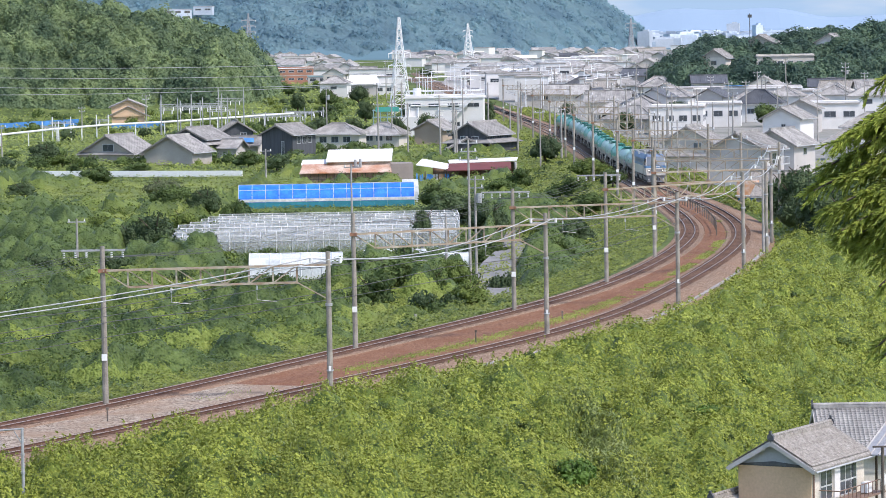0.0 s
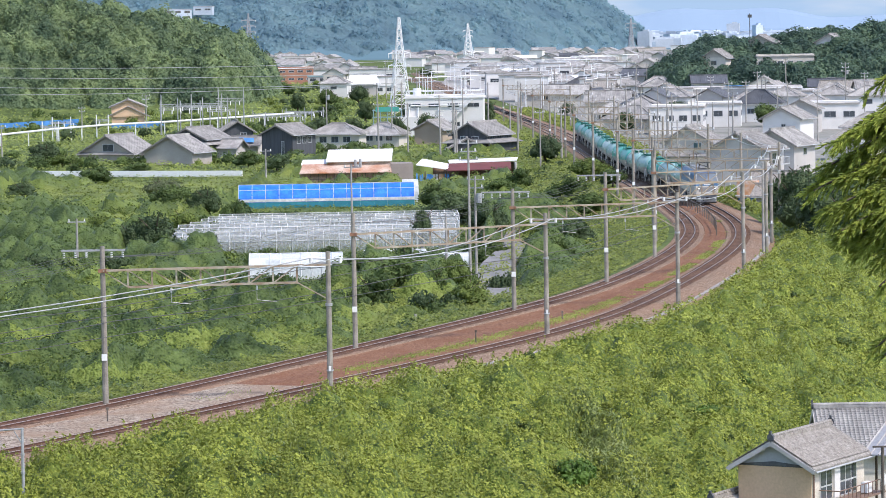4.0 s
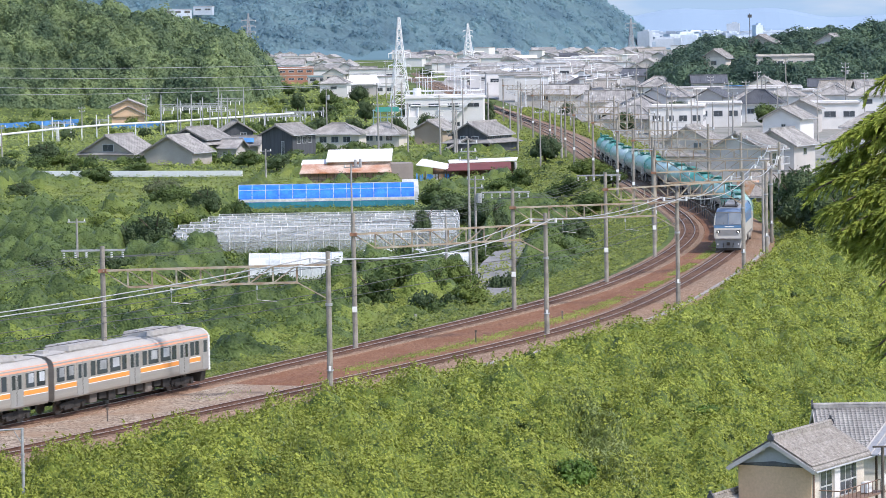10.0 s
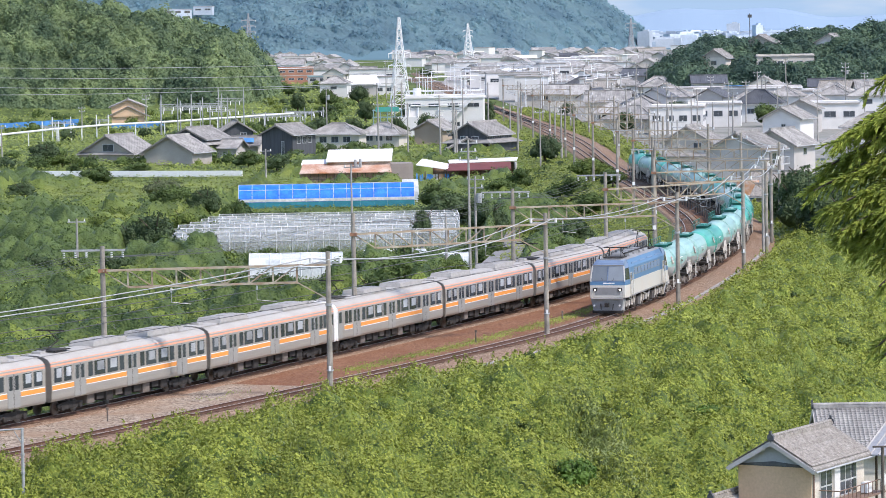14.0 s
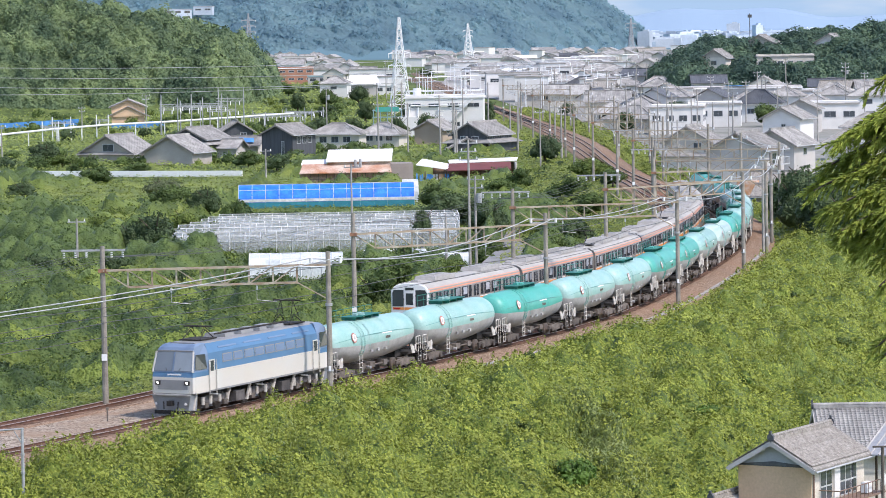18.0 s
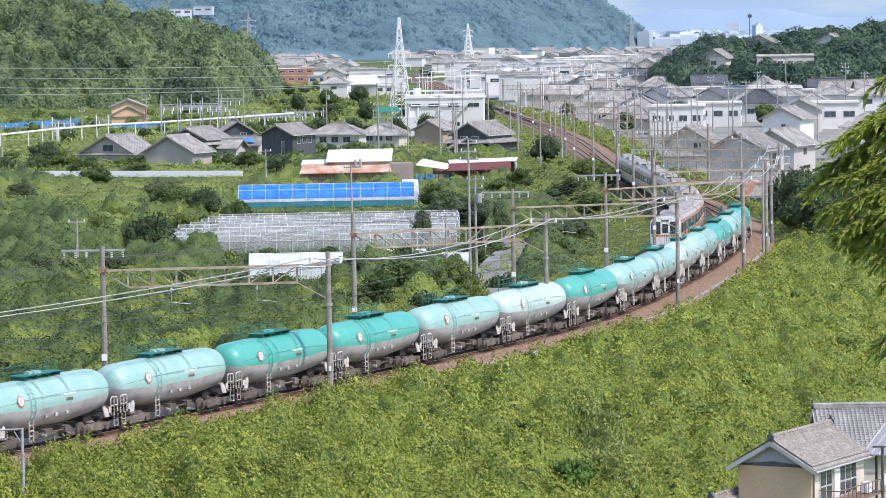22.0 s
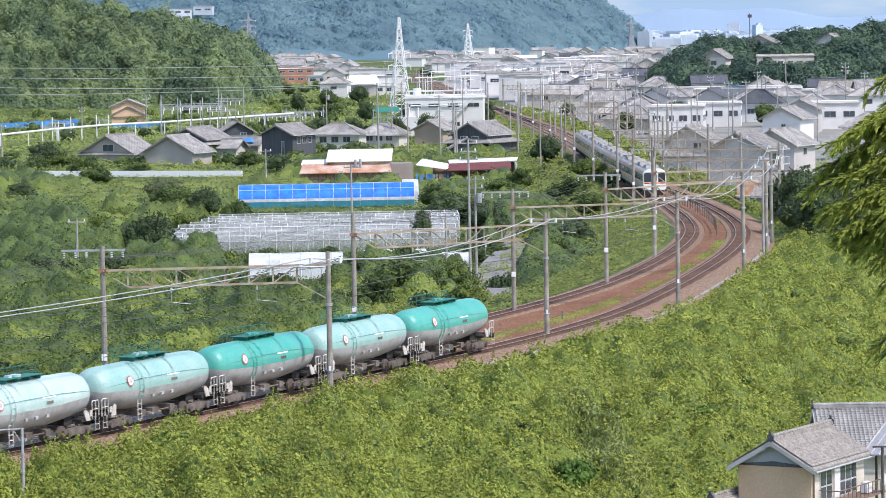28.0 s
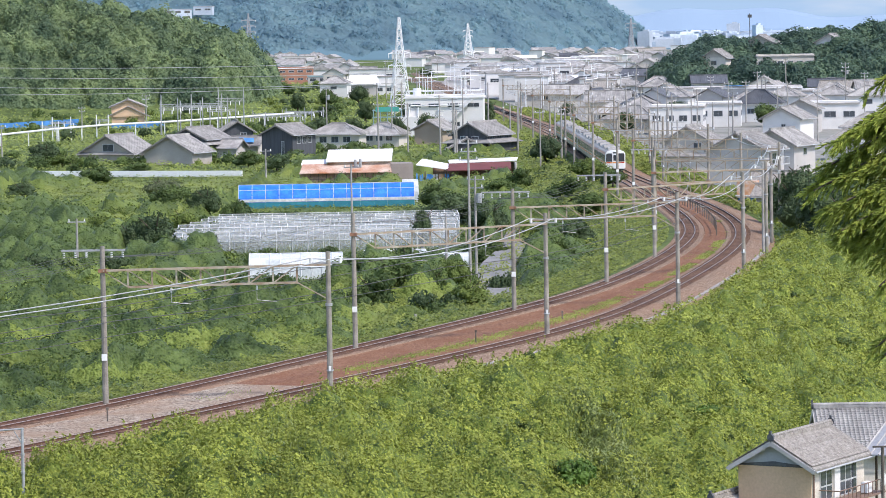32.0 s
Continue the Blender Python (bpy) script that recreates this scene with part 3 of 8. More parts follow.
def emu_car(cab=0, panto=False):
    """A 20 m suburban car, forward along x; cab: 1 with a driver's cab in front, -1 behind."""
    car = thing("railcar", "stainless commuter railcar with orange stripes and grey roof", "train car", group="commuter train")
    L = 9.75
    ends = [-L, L]
    wall = Form()
    body_prof = EMU_PROFILE[:5]
    for sy in (-1, 1):
        wall.loft([[(x, sy * y, z) for y, z in body_prof] + [(x, sy * (y - 0.06), z) for y, z in reversed(body_prof)] for x in ends])
    wall.box((0, 0, 1.03), (2 * L, 2.7, 0.12))
    for x in ends:
        wall.plate([(x, y, z) for _, y, z in profile_ring(0, EMU_PROFILE)], (0.03 if x < 0 else -0.03, 0, 0))
    part("body", wall, "stainless", car)
    roof = Form()
    roof_prof = EMU_PROFILE[4:]
    ring = lambda x: [(x, y, z) for y, z in roof_prof] + [(x, -y, z) for y, z in reversed(roof_prof[:-1])]
    roof.loft([ring(x) for x in ends])
    for y in (-0.9, 0.9):
        roof.box((0, y, 3.66), (2 * L, 0.06, 0.03))
    part("roof", roof, "car_roof", car, smooth=True)
    for x in ((-4.8, 4.8) if not panto else (-1.5, 5.2)):
        f = Form()
        f.box((x, 0, 3.84), (4.2, 1.7, 0.3), top=0.93)
        f.box((x, 0, 3.98), (3.2, 1.2, 0.06))
        for k in (-1.2, 0, 1.2):
            f.bar((x + k, 0, 3.95), (x + k, 0, 4.04), 0.42, n=12)
        part("aircon_unit", f, "unit", car)
    for x in (-8.6, 8.6):
        part("roof_vent", Form().box((x, 0, 3.76), (0.7, 0.6, 0.2), top=0.9), "unit", car)
    if panto:
        f = Form()
        f.box((-7, 0, 3.8), (1.8, 1.4, 0.06))
        f.bar((-7.7, 0, 3.85), (-6.3, 0, 4.3), 0.04), f.bar((-6.3, 0, 4.3), (-7.4, 0, 4.95), 0.035)
        f.bar((-7.4, -0.9, 4.97), (-7.4, 0.9, 4.97), 0.035), f.bar((-7.15, -0.9, 4.97), (-7.15, 0.9, 4.97), 0.035)
        part("pantograph", f, "underframe", car)
    doors = (-6.4, 0.0, 6.4)
    for sy in (-1, 1):
        y = sy * 1.475
        part("upper_stripe", Form().plate([(-L, sy * 1.462, 3.04), (L, sy * 1.462, 3.04), (L, sy * 1.40, 3.30), (-L, sy * 1.40, 3.30)], (0, sy * 0.012, 0)), "salmon", car)
        lo = -L + 0.1 if cab >= 0 else -L + 1.2
        hi = L - 0.1 if cab <= 0 else L - 1.2
        spans = [(lo, doors[0] - 0.72), (doors[0] + 0.72, doors[1] - 0.72), (doors[1] + 0.72, doors[2] - 0.72), (doors[2] + 0.72, hi)]
        for a, b in spans:
            part("white_line", Form().box(((a + b) / 2, y + sy * 0.004, 1.80), (b - a, 0.012, 0.36)), "white_paint", car)
            part("orange_stripe", Form().box(((a + b) / 2, y + sy * 0.012, 1.80), (b - a, 0.012, 0.26)), "orange", car)
            w = b - a
            cells = [(0.06, 0.17), (0.21, 0.47), (0.53, 0.79), (0.83, 0.94)] if w > 3 else [(0.10, 0.45), (0.55, 0.9)]
            for c0, c1 in cells:
                x0, x1 = a + w * c0, a + w * c1
                win = part("window", Form().box(((x0 + x1) / 2, y + sy * 0.006, 2.52), (x1 - x0, 0.016, 0.86)), "car_glass", car)
                if x1 - x0 > 0.8:
                    part("blind", Form().box(((x0 + x1) / 2 + 0.1, y + sy * 0.016, 2.5 + 0.12), ((x1 - x0) * 0.62, 0.006, 0.55)), "blind", win)
        for d in doors:
            dr = part("door", Form().box((d, y + sy * 0.006, 2.05), (1.3, 0.02, 1.96)), "door_steel", car, "stainless sliding door pair")
            for k in (-0.31, 0.31):
                part("door_window", Form().box((d + k, y + sy * 0.018, 2.5), (0.38, 0.01, 0.82)), "car_glass", dr)
            part("door_gap", Form().box((d, y + sy * 0.018, 2.05), (0.03, 0.008, 1.94)), "underframe", dr)
    for k in range(9):
        x = -4.6 + k * 1.15
        h = (0.55, 0.42, 0.6, 0.38)[k % 4]
        part("equipment_box", Form().box((x, 0, 0.95 - h / 2), (0.85, 2.3, h)), "underframe" if k % 3 else "gear", car)
    for x in (-6.9, 6.9):
        bogie(car, x, 2.1, "underframe")
    for x in (-L - 0.1, L + 0.1):
        if x * cab > 0:
            continue
        part("gangway", Form().box((x, 0, 2.2), (0.35, 0.9, 2.1)), "underframe", car)
        part("coupler", Form().box((x, 0, 0.85), (0.5, 0.25, 0.22)), "underframe", car)
    if cab:
        L2 = L + 0.02
        for nm, form, mt in (
            ("front_panel", Form().loft([profile_ring(cab * L2, EMU_PROFILE), profile_ring(cab * (L2 + 0.1), EMU_PROFILE, 0.99), profile_ring(cab * (L2 + 0.16), EMU_PROFILE, 0.95, -0.03)]), "white_paint"),
            ("front_window", Form().plate([(cab * (L2 + 0.165), y, z) for y, z in ((-1.36, 2.0), (-0.47, 2.0), (-0.47, 3.22), (-1.24, 3.22), (-1.36, 3.0))], (cab * 0.012, 0, 0)), "car_glass"),
            ("front_window", Form().plate([(cab * (L2 + 0.165), y, z) for y, z in ((1.36, 2.0), (0.47, 2.0), (0.47, 3.22), (1.24, 3.22), (1.36, 3.0))], (cab * 0.012, 0, 0)), "car_glass"),
            ("cab_door", Form().box((cab * (L2 + 0.18), 0, 2.1), (0.04, 0.86, 2.15)), "white_paint"),
            ("door_pane", Form().box((cab * (L2 + 0.205), 0, 2.55), (0.014, 0.56, 0.85)), "car_glass"),
            ("destination_sign", Form().box((cab * (L2 + 0.205), 0, 3.3), (0.014, 0.7, 0.2)), "car_glass"),
            ("front_stripe", Form().box((cab * (L2 + 0.17), -0.9, 1.85), (0.012, 0.9, 0.18)), "orange"),
            ("front_stripe", Form().box((cab * (L2 + 0.17), 0.9, 1.85), (0.012, 0.9, 0.18)), "orange"),
            ("front_stripe", Form().box((cab * (L2 + 0.205), 0, 1.85), (0.014, 0.8, 0.18)), "orange"),
            ("skirt", Form().loft([[(cab * (L2 + k), -1.3 + j, 0.98), (cab * (L2 + k), 1.3 - j, 0.98), (cab * (L2 + k), 1.15 - j, 0.3), (cab * (L2 + k), -1.15 + j, 0.3)] for k, j in ((-0.7, 0), (0.1, 0.1))]), "underframe"),
        ):
            part(nm, form, mt, car, smooth=False)
        for y in (-1.0, 1.0):
            part("headlight", Form().box((cab * (L2 + 0.18), y, 1.85), (0.02, 0.5, 0.13)), "lamp_red" if cab < 0 else "insulator", car)
        for sy in (-1, 1):
            part("cab_side", Form().box((cab * (L - 0.45), sy * 1.48, 2.05), (0.8, 0.014, 1.9)), "door_steel", car)
            part("cab_window", Form().box((cab * (L - 0.5), sy * 1.49, 2.55), (0.45, 0.012, 0.75)), "car_glass", car)
            part("corner_trim", Form().box((cab * (L + 0.02), sy * 1.47, 2.1), (0.2, 0.03, 2.2)), "white_paint", car)
    return car


def tank_ring(x, r, zc, n=28, a0=0.0, a1=2 * math.pi, end=False):
    m = n if not end else n + 1
    return [(x, r * math.cos(a0 + (a1 - a0) * i / n), zc + r * math.sin(a0 + (a1 - a0) * i / n)) for i in range(m)]


def tank_wagon(paint):
    """A bogie tank wagon, green above and grey below."""
    words = {"teal": "bright green", "pale_teal": "faded pale green", "chalky_teal": "chalky whitish green"}[paint]
    w = thing("tank_wagon", words + " and grey bogie tank wagon on rails", "tank wagon", group="tank wagons of the freight train")
    zc, r = 2.44, 1.36
    taper = [(2.35, r), (4.95, 1.24), (5.4, 1.21), (5.76, 1.11), (6.0, 0.9), (6.14, 0.6), (6.2, 0.25)]
    prof = [(-x, q) for x, q in reversed(taper)] + taper
    cut = radians(7)
    zs = lambda rr: zc - (rr - 1.24) * 0.75
    up, lo = Form(), Form()
    # a bulging middle and two narrowing ends, with a crease where they meet
    for piece in (prof[:7], prof[6:8], prof[7:]):
        up.loft([tank_ring(x, q, zs(max(q, 1.24)), 22, -cut, math.pi + cut, True) for x, q in piece], closed=False, caps=False)
        lo.loft([tank_ring(x, q, zs(max(q, 1.24)), 14, math.pi + cut, 2 * math.pi - cut, True) for x, q in piece], closed=False, caps=False)
    for end in (-1, 1):
        up.plate([(end * 6.19, 0.25 * math.cos(t), zc + 0.25 * math.sin(t)) for t in np.linspace(0, 2 * math.pi, 12)[:-1]], (end * 0.03, 0, 0))
    part("tank_upper", up, paint, w, smooth=True)
    part("tank_lower", lo, "tank_grey", w, "grey painted lower shell", smooth=True)
    for x in (-1.35, 1.35):
        f = Form()
        f.loft([[(x + k, 1.385 * math.cos(t), 2.38 + 1.385 * math.sin(t)) for t in np.linspace(-0.35, math.pi + 0.35, 26)] for k in (-0.05, 0.05)], closed=False, caps=False)
        part("band", f, paint, w)
    # walkway and manhole on top
    top = Form()
    top.box((0, 0, 3.92), (4.0, 1.1, 0.035))
    for x in (-1.7, -0.6, 0.6, 1.7):
        top.box((x, 0, 3.8), (0.06, 1.0, 0.2))
    walkway = part("walkway", top, "rail_green", w, "dark green grating walkway")
    rail = Form()
    for z in (4.02, 4.36):
        rail.bar((-3.1, -0.72, z), (3.1, -0.72, z), 0.024, n=4)
    for x in np.linspace(-3.1, 3.1, 7):
        rail.bar((x, -0.72, 3.55), (x, -0.72, 4.36), 0.022, n=4)
    part("handrail", rail, "rail_green", walkway)
    part("manhole", Form().bar((0, 0, 3.8), (0, 0, 4.06), 0.3, n=12), paint, w)
    part("valve_box", Form().box((0.75, 0, 3.98), (0.3, 0.3, 0.2)), paint, w)
    # side ladders, emblem and plates
    for sy in (-1, 1):
        f = Form()
        for x in (-0.22, 0.22):
            f.tube([(x + sy * 2.4, sy * (1.42 * math.cos(t)), 2.36 + 1.42 * math.sin(t)) for t in np.linspace(-0.6, 1.25, 10)], 0.022, 4)
        for t in np.linspace(-0.6, 1.25, 9):
            f.bar((sy * 2.4 - 0.22, sy * 1.42 * math.cos(t), 2.36 + 1.42 * math.sin(t)), (sy * 2.4 + 0.22, sy * 1.42 * math.cos(t), 2.36 + 1.42 * math.sin(t)), 0.018, n=4)
        part("side_ladder", f, paint, w)
        f = Form()
        for x in (-0.2, 0.2):
            f.bar((sy * 2.4 + x, sy * 1.2, 0.42), (sy * 2.4 + x, sy * 1.2, 1.6), 0.03, n=4)
        for z in (0.45, 0.75, 1.05, 1.35):
            f.bar((sy * 2.4 - 0.2, sy * 1.2, z), (sy * 2.4 + 0.2, sy * 1.2, z), 0.025, n=4)
        part("lower_ladder", f, "gear_pale", w)
        # thin dull tube drawn for the weld line along the shell
        f = Form().tube([(x, sy * (1.0 * q + 0.03) * math.cos(0.28), zs(max(q, 1.24)) + q * math.sin(0.28) + 0.16 * math.cos(x * 0.5)) for x, q in prof[3:-3]], 0.014, 4)
        part("weld_line", f, "seam", w)

        def curved(x0, x1, t0, t1, rr):
            g = Form()
            g.loft([[(x, sy * rr * math.cos(t), 2.385 + rr * math.sin(t)) for t in np.linspace(t0, t1, 5)] for x in (x0, x1)], closed=False, caps=False)
            return g
        for k, (rad, mt, nm) in enumerate(((0.33, "emblem", "emblem"), (0.25, "white_paint", "emblem_field"), (0.14, "tank_grey", "emblem_mark"))):
            g = Form()
            rr = 1.355 + 0.006 * k
            pts = []
            for t in np.linspace(0, 2 * math.pi, 17)[:-1]:
                a = 0.27 + rad * math.sin(t) / rr
                pts.append((sy * 3.5 + rad * math.cos(t), sy * rr * math.cos(a), 2.40 + rr * math.sin(a)))
            g.add([(sy * 3.5, sy * rr * math.cos(0.27), 2.40 + rr * math.sin(0.27))] + pts, [(0, i + 1, (i + 1) % 16 + 1) for i in range(16)])
            part(nm, g, mt, w)
        part("plate", curved(sy * -1.9, sy * -0.5, 0.22, 0.30, 1.383), "white_paint", w)
        part("inscription_bar", curved(sy * -1.6, sy * -0.9, -0.02, 0.10, 1.383), "gear", w)
        for k in (-0.9, 0.2, 1.2):
            part("bracket", Form().box((sy * k - 0.2, sy * 1.26, 1.72), (0.25, 0.14, 0.16)), "tank_grey", w)
    # frame, end platforms and running gear
    for end in (-1, 1):
        f = Form()
        f.box((end * 5.6, 0, 1.02), (1.7, 2.3, 0.16))
        f.box((end * 6.42, 0, 1.0), (0.12, 2.5, 0.34))
        f.box((end * 4.4, 0, 1.05), (1.0, 1.1, 0.45))
        part("end_frame", f, "underframe", w)
        for sy in (-1, 1):
            part("corner_plate", Form().plate([(end * 5.55, sy * 1.2, 0.98), (end * 5.1, sy * 1.2, 0.98), (end * 4.95, sy * 1.16, 1.5), (end * 5.12, sy * 1.16, 1.62), (end * 5.42, sy * 1.18, 1.4)], (0, sy * 0.05, 0)), "gear_pale", w, "pale saddle plate")
            part("placard", Form().box((end * 5.62, sy * 1.24, 1.36), (0.24, 0.03, 0.34)), "gear_pale", w)
            g = Form()
            part("end_railing", Form().tube([(end * 6.5, sy * 1.2, 1.06), (end * 6.5, sy * 1.2, 1.95), (end * 6.44, sy * 1.2, 2.02), (end * 5.86, sy * 1.2, 2.02), (end * 5.8, sy * 1.2, 1.95), (end * 5.8, sy * 1.2, 1.06)], 0.036, 4), "gear_pale", w)
            part("end_railing", Form().bar((end * 6.16, sy * 1.2, 1.06), (end * 6.16, sy * 1.2, 2.0), 0.03, n=4).bar((end * 6.5, sy * 1.2, 1.55), (end * 5.8, sy * 1.2, 1.55), 0.026, n=4), "gear_pale", w)
            for z in (0.4, 0.7):
                g.bar((end * 6.45, sy * 1.24, z), (end * 6.05, sy * 1.24, z), 0.02, n=4)
            for x in (6.45, 6.05):
                g.bar((end * x, sy * 1.24, 0.35), (end * x, sy * 1.24, 1.1), 0.02, n=4)
            part("step_rail", g, "gear_pale", w)
        bogie(w, end * 4.45, 1.9, "gear", h=0.6)
        part("coupler", Form().box((end * 6.62, 0, 0.86), (0.35, 0.26, 0.26)), "underframe", w)
    f = Form()
    f.box((0, 0, 0.92), (4.2, 0.4, 0.22))
    f.bar((-2.2, -0.9, 0.72), (2.2, -0.9, 0.72), 0.05), f.bar((-2.2, 0.9, 0.72), (2.2, 0.9, 0.72), 0.05)
    for x, s in ((-1.5, 0.5), (0.4, 0.7), (1.7, 0.45)):
        f.box((x, 0.2, 0.75), (s, 1.7, 0.35))
    part("brake_gear", f, "gear", w)
    part("discharge_pipe", Form().bar((0.9, -1.15, 0.62), (0.9, 1.15, 0.62), 0.1, n=8), "galvanized", w)
    return w


def electric_locomotive():
    """A six-axle electric locomotive, forward along x."""
    lo = thing("electric_locomotive", "white and blue electric locomotive with lit headlights", "locomotive")
    L = 8.75
    low = [(-1.43, 1.36), (1.43, 1.36), (1.46, 2.3), (-1.46, 2.3)]
    mid = [(-1.46, 2.3), (1.46, 2.3), (1.38, 3.3), (-1.38, 3.3)]
    hi = [(-1.38, 3.3), (1.38, 3.3), (1.02, 3.78), (-1.02, 3.78)]
    cx = 6.9
    for nm, prof, mt in (("lower_body", low, "loco_white"), ("window_band", mid, "loco_blue"), ("upper_body", hi, "loco_blue")):
        part(nm, Form().loft([[(x, y, z) for y, z in prof] for x in (-cx, cx)]), mt, lo)
    part("roof", Form().loft([[(x, y, z) for y, z in ((-1.02, 3.78), (1.02, 3.78), (0.8, 3.88), (-0.8, 3.88))] for x in (-cx - 0.6, cx + 0.6)]), "loco_grey", lo)
    part("sill", Form().box((0, 0, 1.31), (2 * L - 0.4, 2.88, 0.1)), "loco_grey", lo)
    for sy in (-1, 1):
        part("waist_line", Form().box((0, sy * 1.462, 2.34), (2 * cx, 0.02, 0.07)), "loco_white", lo)
        for k in range(8):
            x = -4.6 + k * 1.32
            part("window_frame", Form().plate([(x - 0.57, sy * 1.43, 2.7), (x + 0.57, sy * 1.43, 2.7), (x + 0.57, sy * 1.397, 3.15), (x - 0.57, sy * 1.397, 3.15)], (0, sy * 0.012, 0)), "loco_grey", lo)
            part("side_window", Form().plate([(x - 0.5, sy * 1.426, 2.75), (x + 0.5, sy * 1.426, 2.75), (x + 0.5, sy * 1.401, 3.1), (x - 0.5, sy * 1.401, 3.1)], (0, sy * 0.024, 0)), "loco_slate", lo)
        for k in range(4):
            x = -5.0 + k * 3.1
            part("louvre", Form().box((x, sy * 1.235, 3.51), (2.2, 0.02, 0.1), Matrix.Rotation(sy * 0.64, 3, "X")), "loco_slate", lo)
        for e in (-1, 1):
            x = e * 6.55
            d = part("cab_door", Form().box((x, sy * 1.45, 2.15), (0.62, 0.03, 1.6)), "loco_white", lo)
            part("door_window", Form().box((x, sy * 1.47, 2.62), (0.4, 0.014, 0.55)), "car_glass", d)
            for k in (-0.42, 0.42):
                part("handrail", Form().bar((x + k, sy * 1.52, 1.1), (x + k, sy * 1.52, 2.9), 0.03, n=5), "gear_pale", d)
    for e in (-1, 1):
        # cab nose: lower nose leaning back a little, windscreen raked
        ring = lambda x, w, z0, z1, back=0.0: [(e * x, -w, z0), (e * x, w, z0), (e * (x - back), w, z1), (e * (x - back), -w, z1)]
        part("cab_nose", Form().loft([ring(cx, 1.45, 1.3, 2.16), ring(L - 0.3, 1.44, 1.3, 2.16), ring(L - 0.06, 1.36, 1.3, 2.16)]), "loco_white", lo)
        part("nose_band", Form().loft([ring(cx, 1.46, 2.16, 2.42), ring(L - 0.3, 1.45, 2.16, 2.42, 0.03), ring(L - 0.06, 1.36, 2.16, 2.42, 0.06)]), "loco_blue", lo)
        part("nose_panel", Form().box((e * (L - 0.05), 0, 1.76), (0.04, 2.0, 0.5)), "loco_grey", lo)
        cab = Form()
        b = [(cx, 1.455, 2.42), (L - 0.1, 1.36, 2.42), (L - 0.44, 1.24, 3.46), (L - 0.62, 1.16, 3.68), (L - 0.9, 1.04, 3.82), (cx, 1.14, 3.84), (cx, 1.2, 3.74), (cx, 1.38, 3.3)]
        cab.loft([[(e * x, y * s, z) for x, y, z in b] for s in (-1, 1)])
        part("cab", cab, "loco_slate", lo, "slate blue cab with a rounded brow")
        for s in (-1, 1):
            part("windscreen", Form().plate([(e * (L - 0.115), s * 0.04, 2.47), (e * (L - 0.115), s * 1.3, 2.47), (e * (L - 0.43), s * 1.2, 3.44), (e * (L - 0.43), s * 0.04, 3.44)], (e * 0.02, 0, 0.01)), "sky_glass", lo)
            part("cab_side_window", Form().plate([(e * (cx + 0.25), s * 1.45, 2.52), (e * (L - 0.3), s * 1.385, 2.52), (e * (L - 0.56), s * 1.29, 3.3), (e * (cx + 0.35), s * 1.37, 3.3)], (0, s * 0.02, 0)), "car_glass", lo)
            part("headlight_housing", Form().box((e * (L - 0.02), s * 0.98, 1.86), (0.06, 0.34, 0.22)), "underframe", lo)
            part("headlight", Form().bar((e * (L), s * 0.98, 1.86), (e * (L + 0.02), s * 0.98, 1.86), 0.06, n=12), "lamp_on" if e > 0 else "insulator", lo)
            part("pillar", Form().beam((e * (L - 0.09), s * 1.35, 2.42), (e * (L - 0.43), s * 1.235, 3.48), 0.09, 0.08), "loco_white", lo)
            part("front_handrail", Form().bar((e * (L + 0.03), s * 1.2, 1.2), (e * (L + 0.03), s * 1.2, 1.7), 0.03, n=5), "gear_pale", lo)
            part("tail_light", Form().bar((e * (L + 0.2), s * 1.0, 0.72), (e * (L + 0.24), s * 1.0, 0.72), 0.08, n=10), "insulator", lo)
        part("centre_pillar", Form().beam((e * (L - 0.075), 0, 2.44), (e * (L - 0.4), 0, 3.46), 0.06, 0.05), "loco_slate", lo)
        part("brow", Form().beam((e * (L - 0.45), -1.22, 3.5), (e * (L - 0.45), 1.22, 3.5), 0.1, 0.08), "loco_grey", lo)
        part("number_bar", Form().box((e * (L - 0.075), 0.1, 2.3), (0.014, 0.9, 0.08)), "white_paint", lo)
        for s in (-1, 1):
            part("wiper", Form().bar((e * (L - 0.1), s * 0.4, 2.48), (e * (L - 0.3), s * 0.7, 3.0), 0.02, n=4), "underframe", lo)
        sk = Form().loft([[(e * (L - 0.7), -1.3, 1.2), (e * (L - 0.7), 1.3, 1.2), (e * (L - 0.7), 1.2, 0.25), (e * (L - 0.7), -1.2, 0.25)], [(e * (L + 0.15), -1.3, 1.2), (e * (L + 0.15), 1.3, 1.2), (e * (L + 0.02), 1.05, 0.25), (e * (L + 0.02), -1.05, 0.25)]])
        part("skirt", sk, "loco_skirt", lo)
        part("snow_plough", Form().box((e * (L - 0.1), 0, 0.2), (0.3, 2.4, 0.22)), "underframe", lo)
        part("step", Form().box((e * (L + 0.15), 0, 1.24), (0.5, 2.5, 0.06)), "loco_grey", lo)
        part("coupler", Form().box((e * (L + 0.25), 0, 0.75), (0.4, 0.3, 0.3)), "underframe", lo)
        for k in (-0.5, 0.5):
            part("hose", Form().bar((e * (L + 0.2), k, 0.85), (e * (L + 0.25), k * 0.9, 0.4), 0.04), "underframe", lo)
        f = Form()
        x0 = e * 5.6
        f.box((x0, 0, 3.94), (1.9, 1.5, 0.06))
        for y in (-0.6, 0.6):
            f.bar((x0 - 0.8, y, 3.97), (x0, y * 0.8, 4.42), 0.03), f.bar((x0 + 0.8, y, 3.97), (x0, y * 0.8, 4.42), 0.03)
            up = 5.2 if e < 0 else 4.6
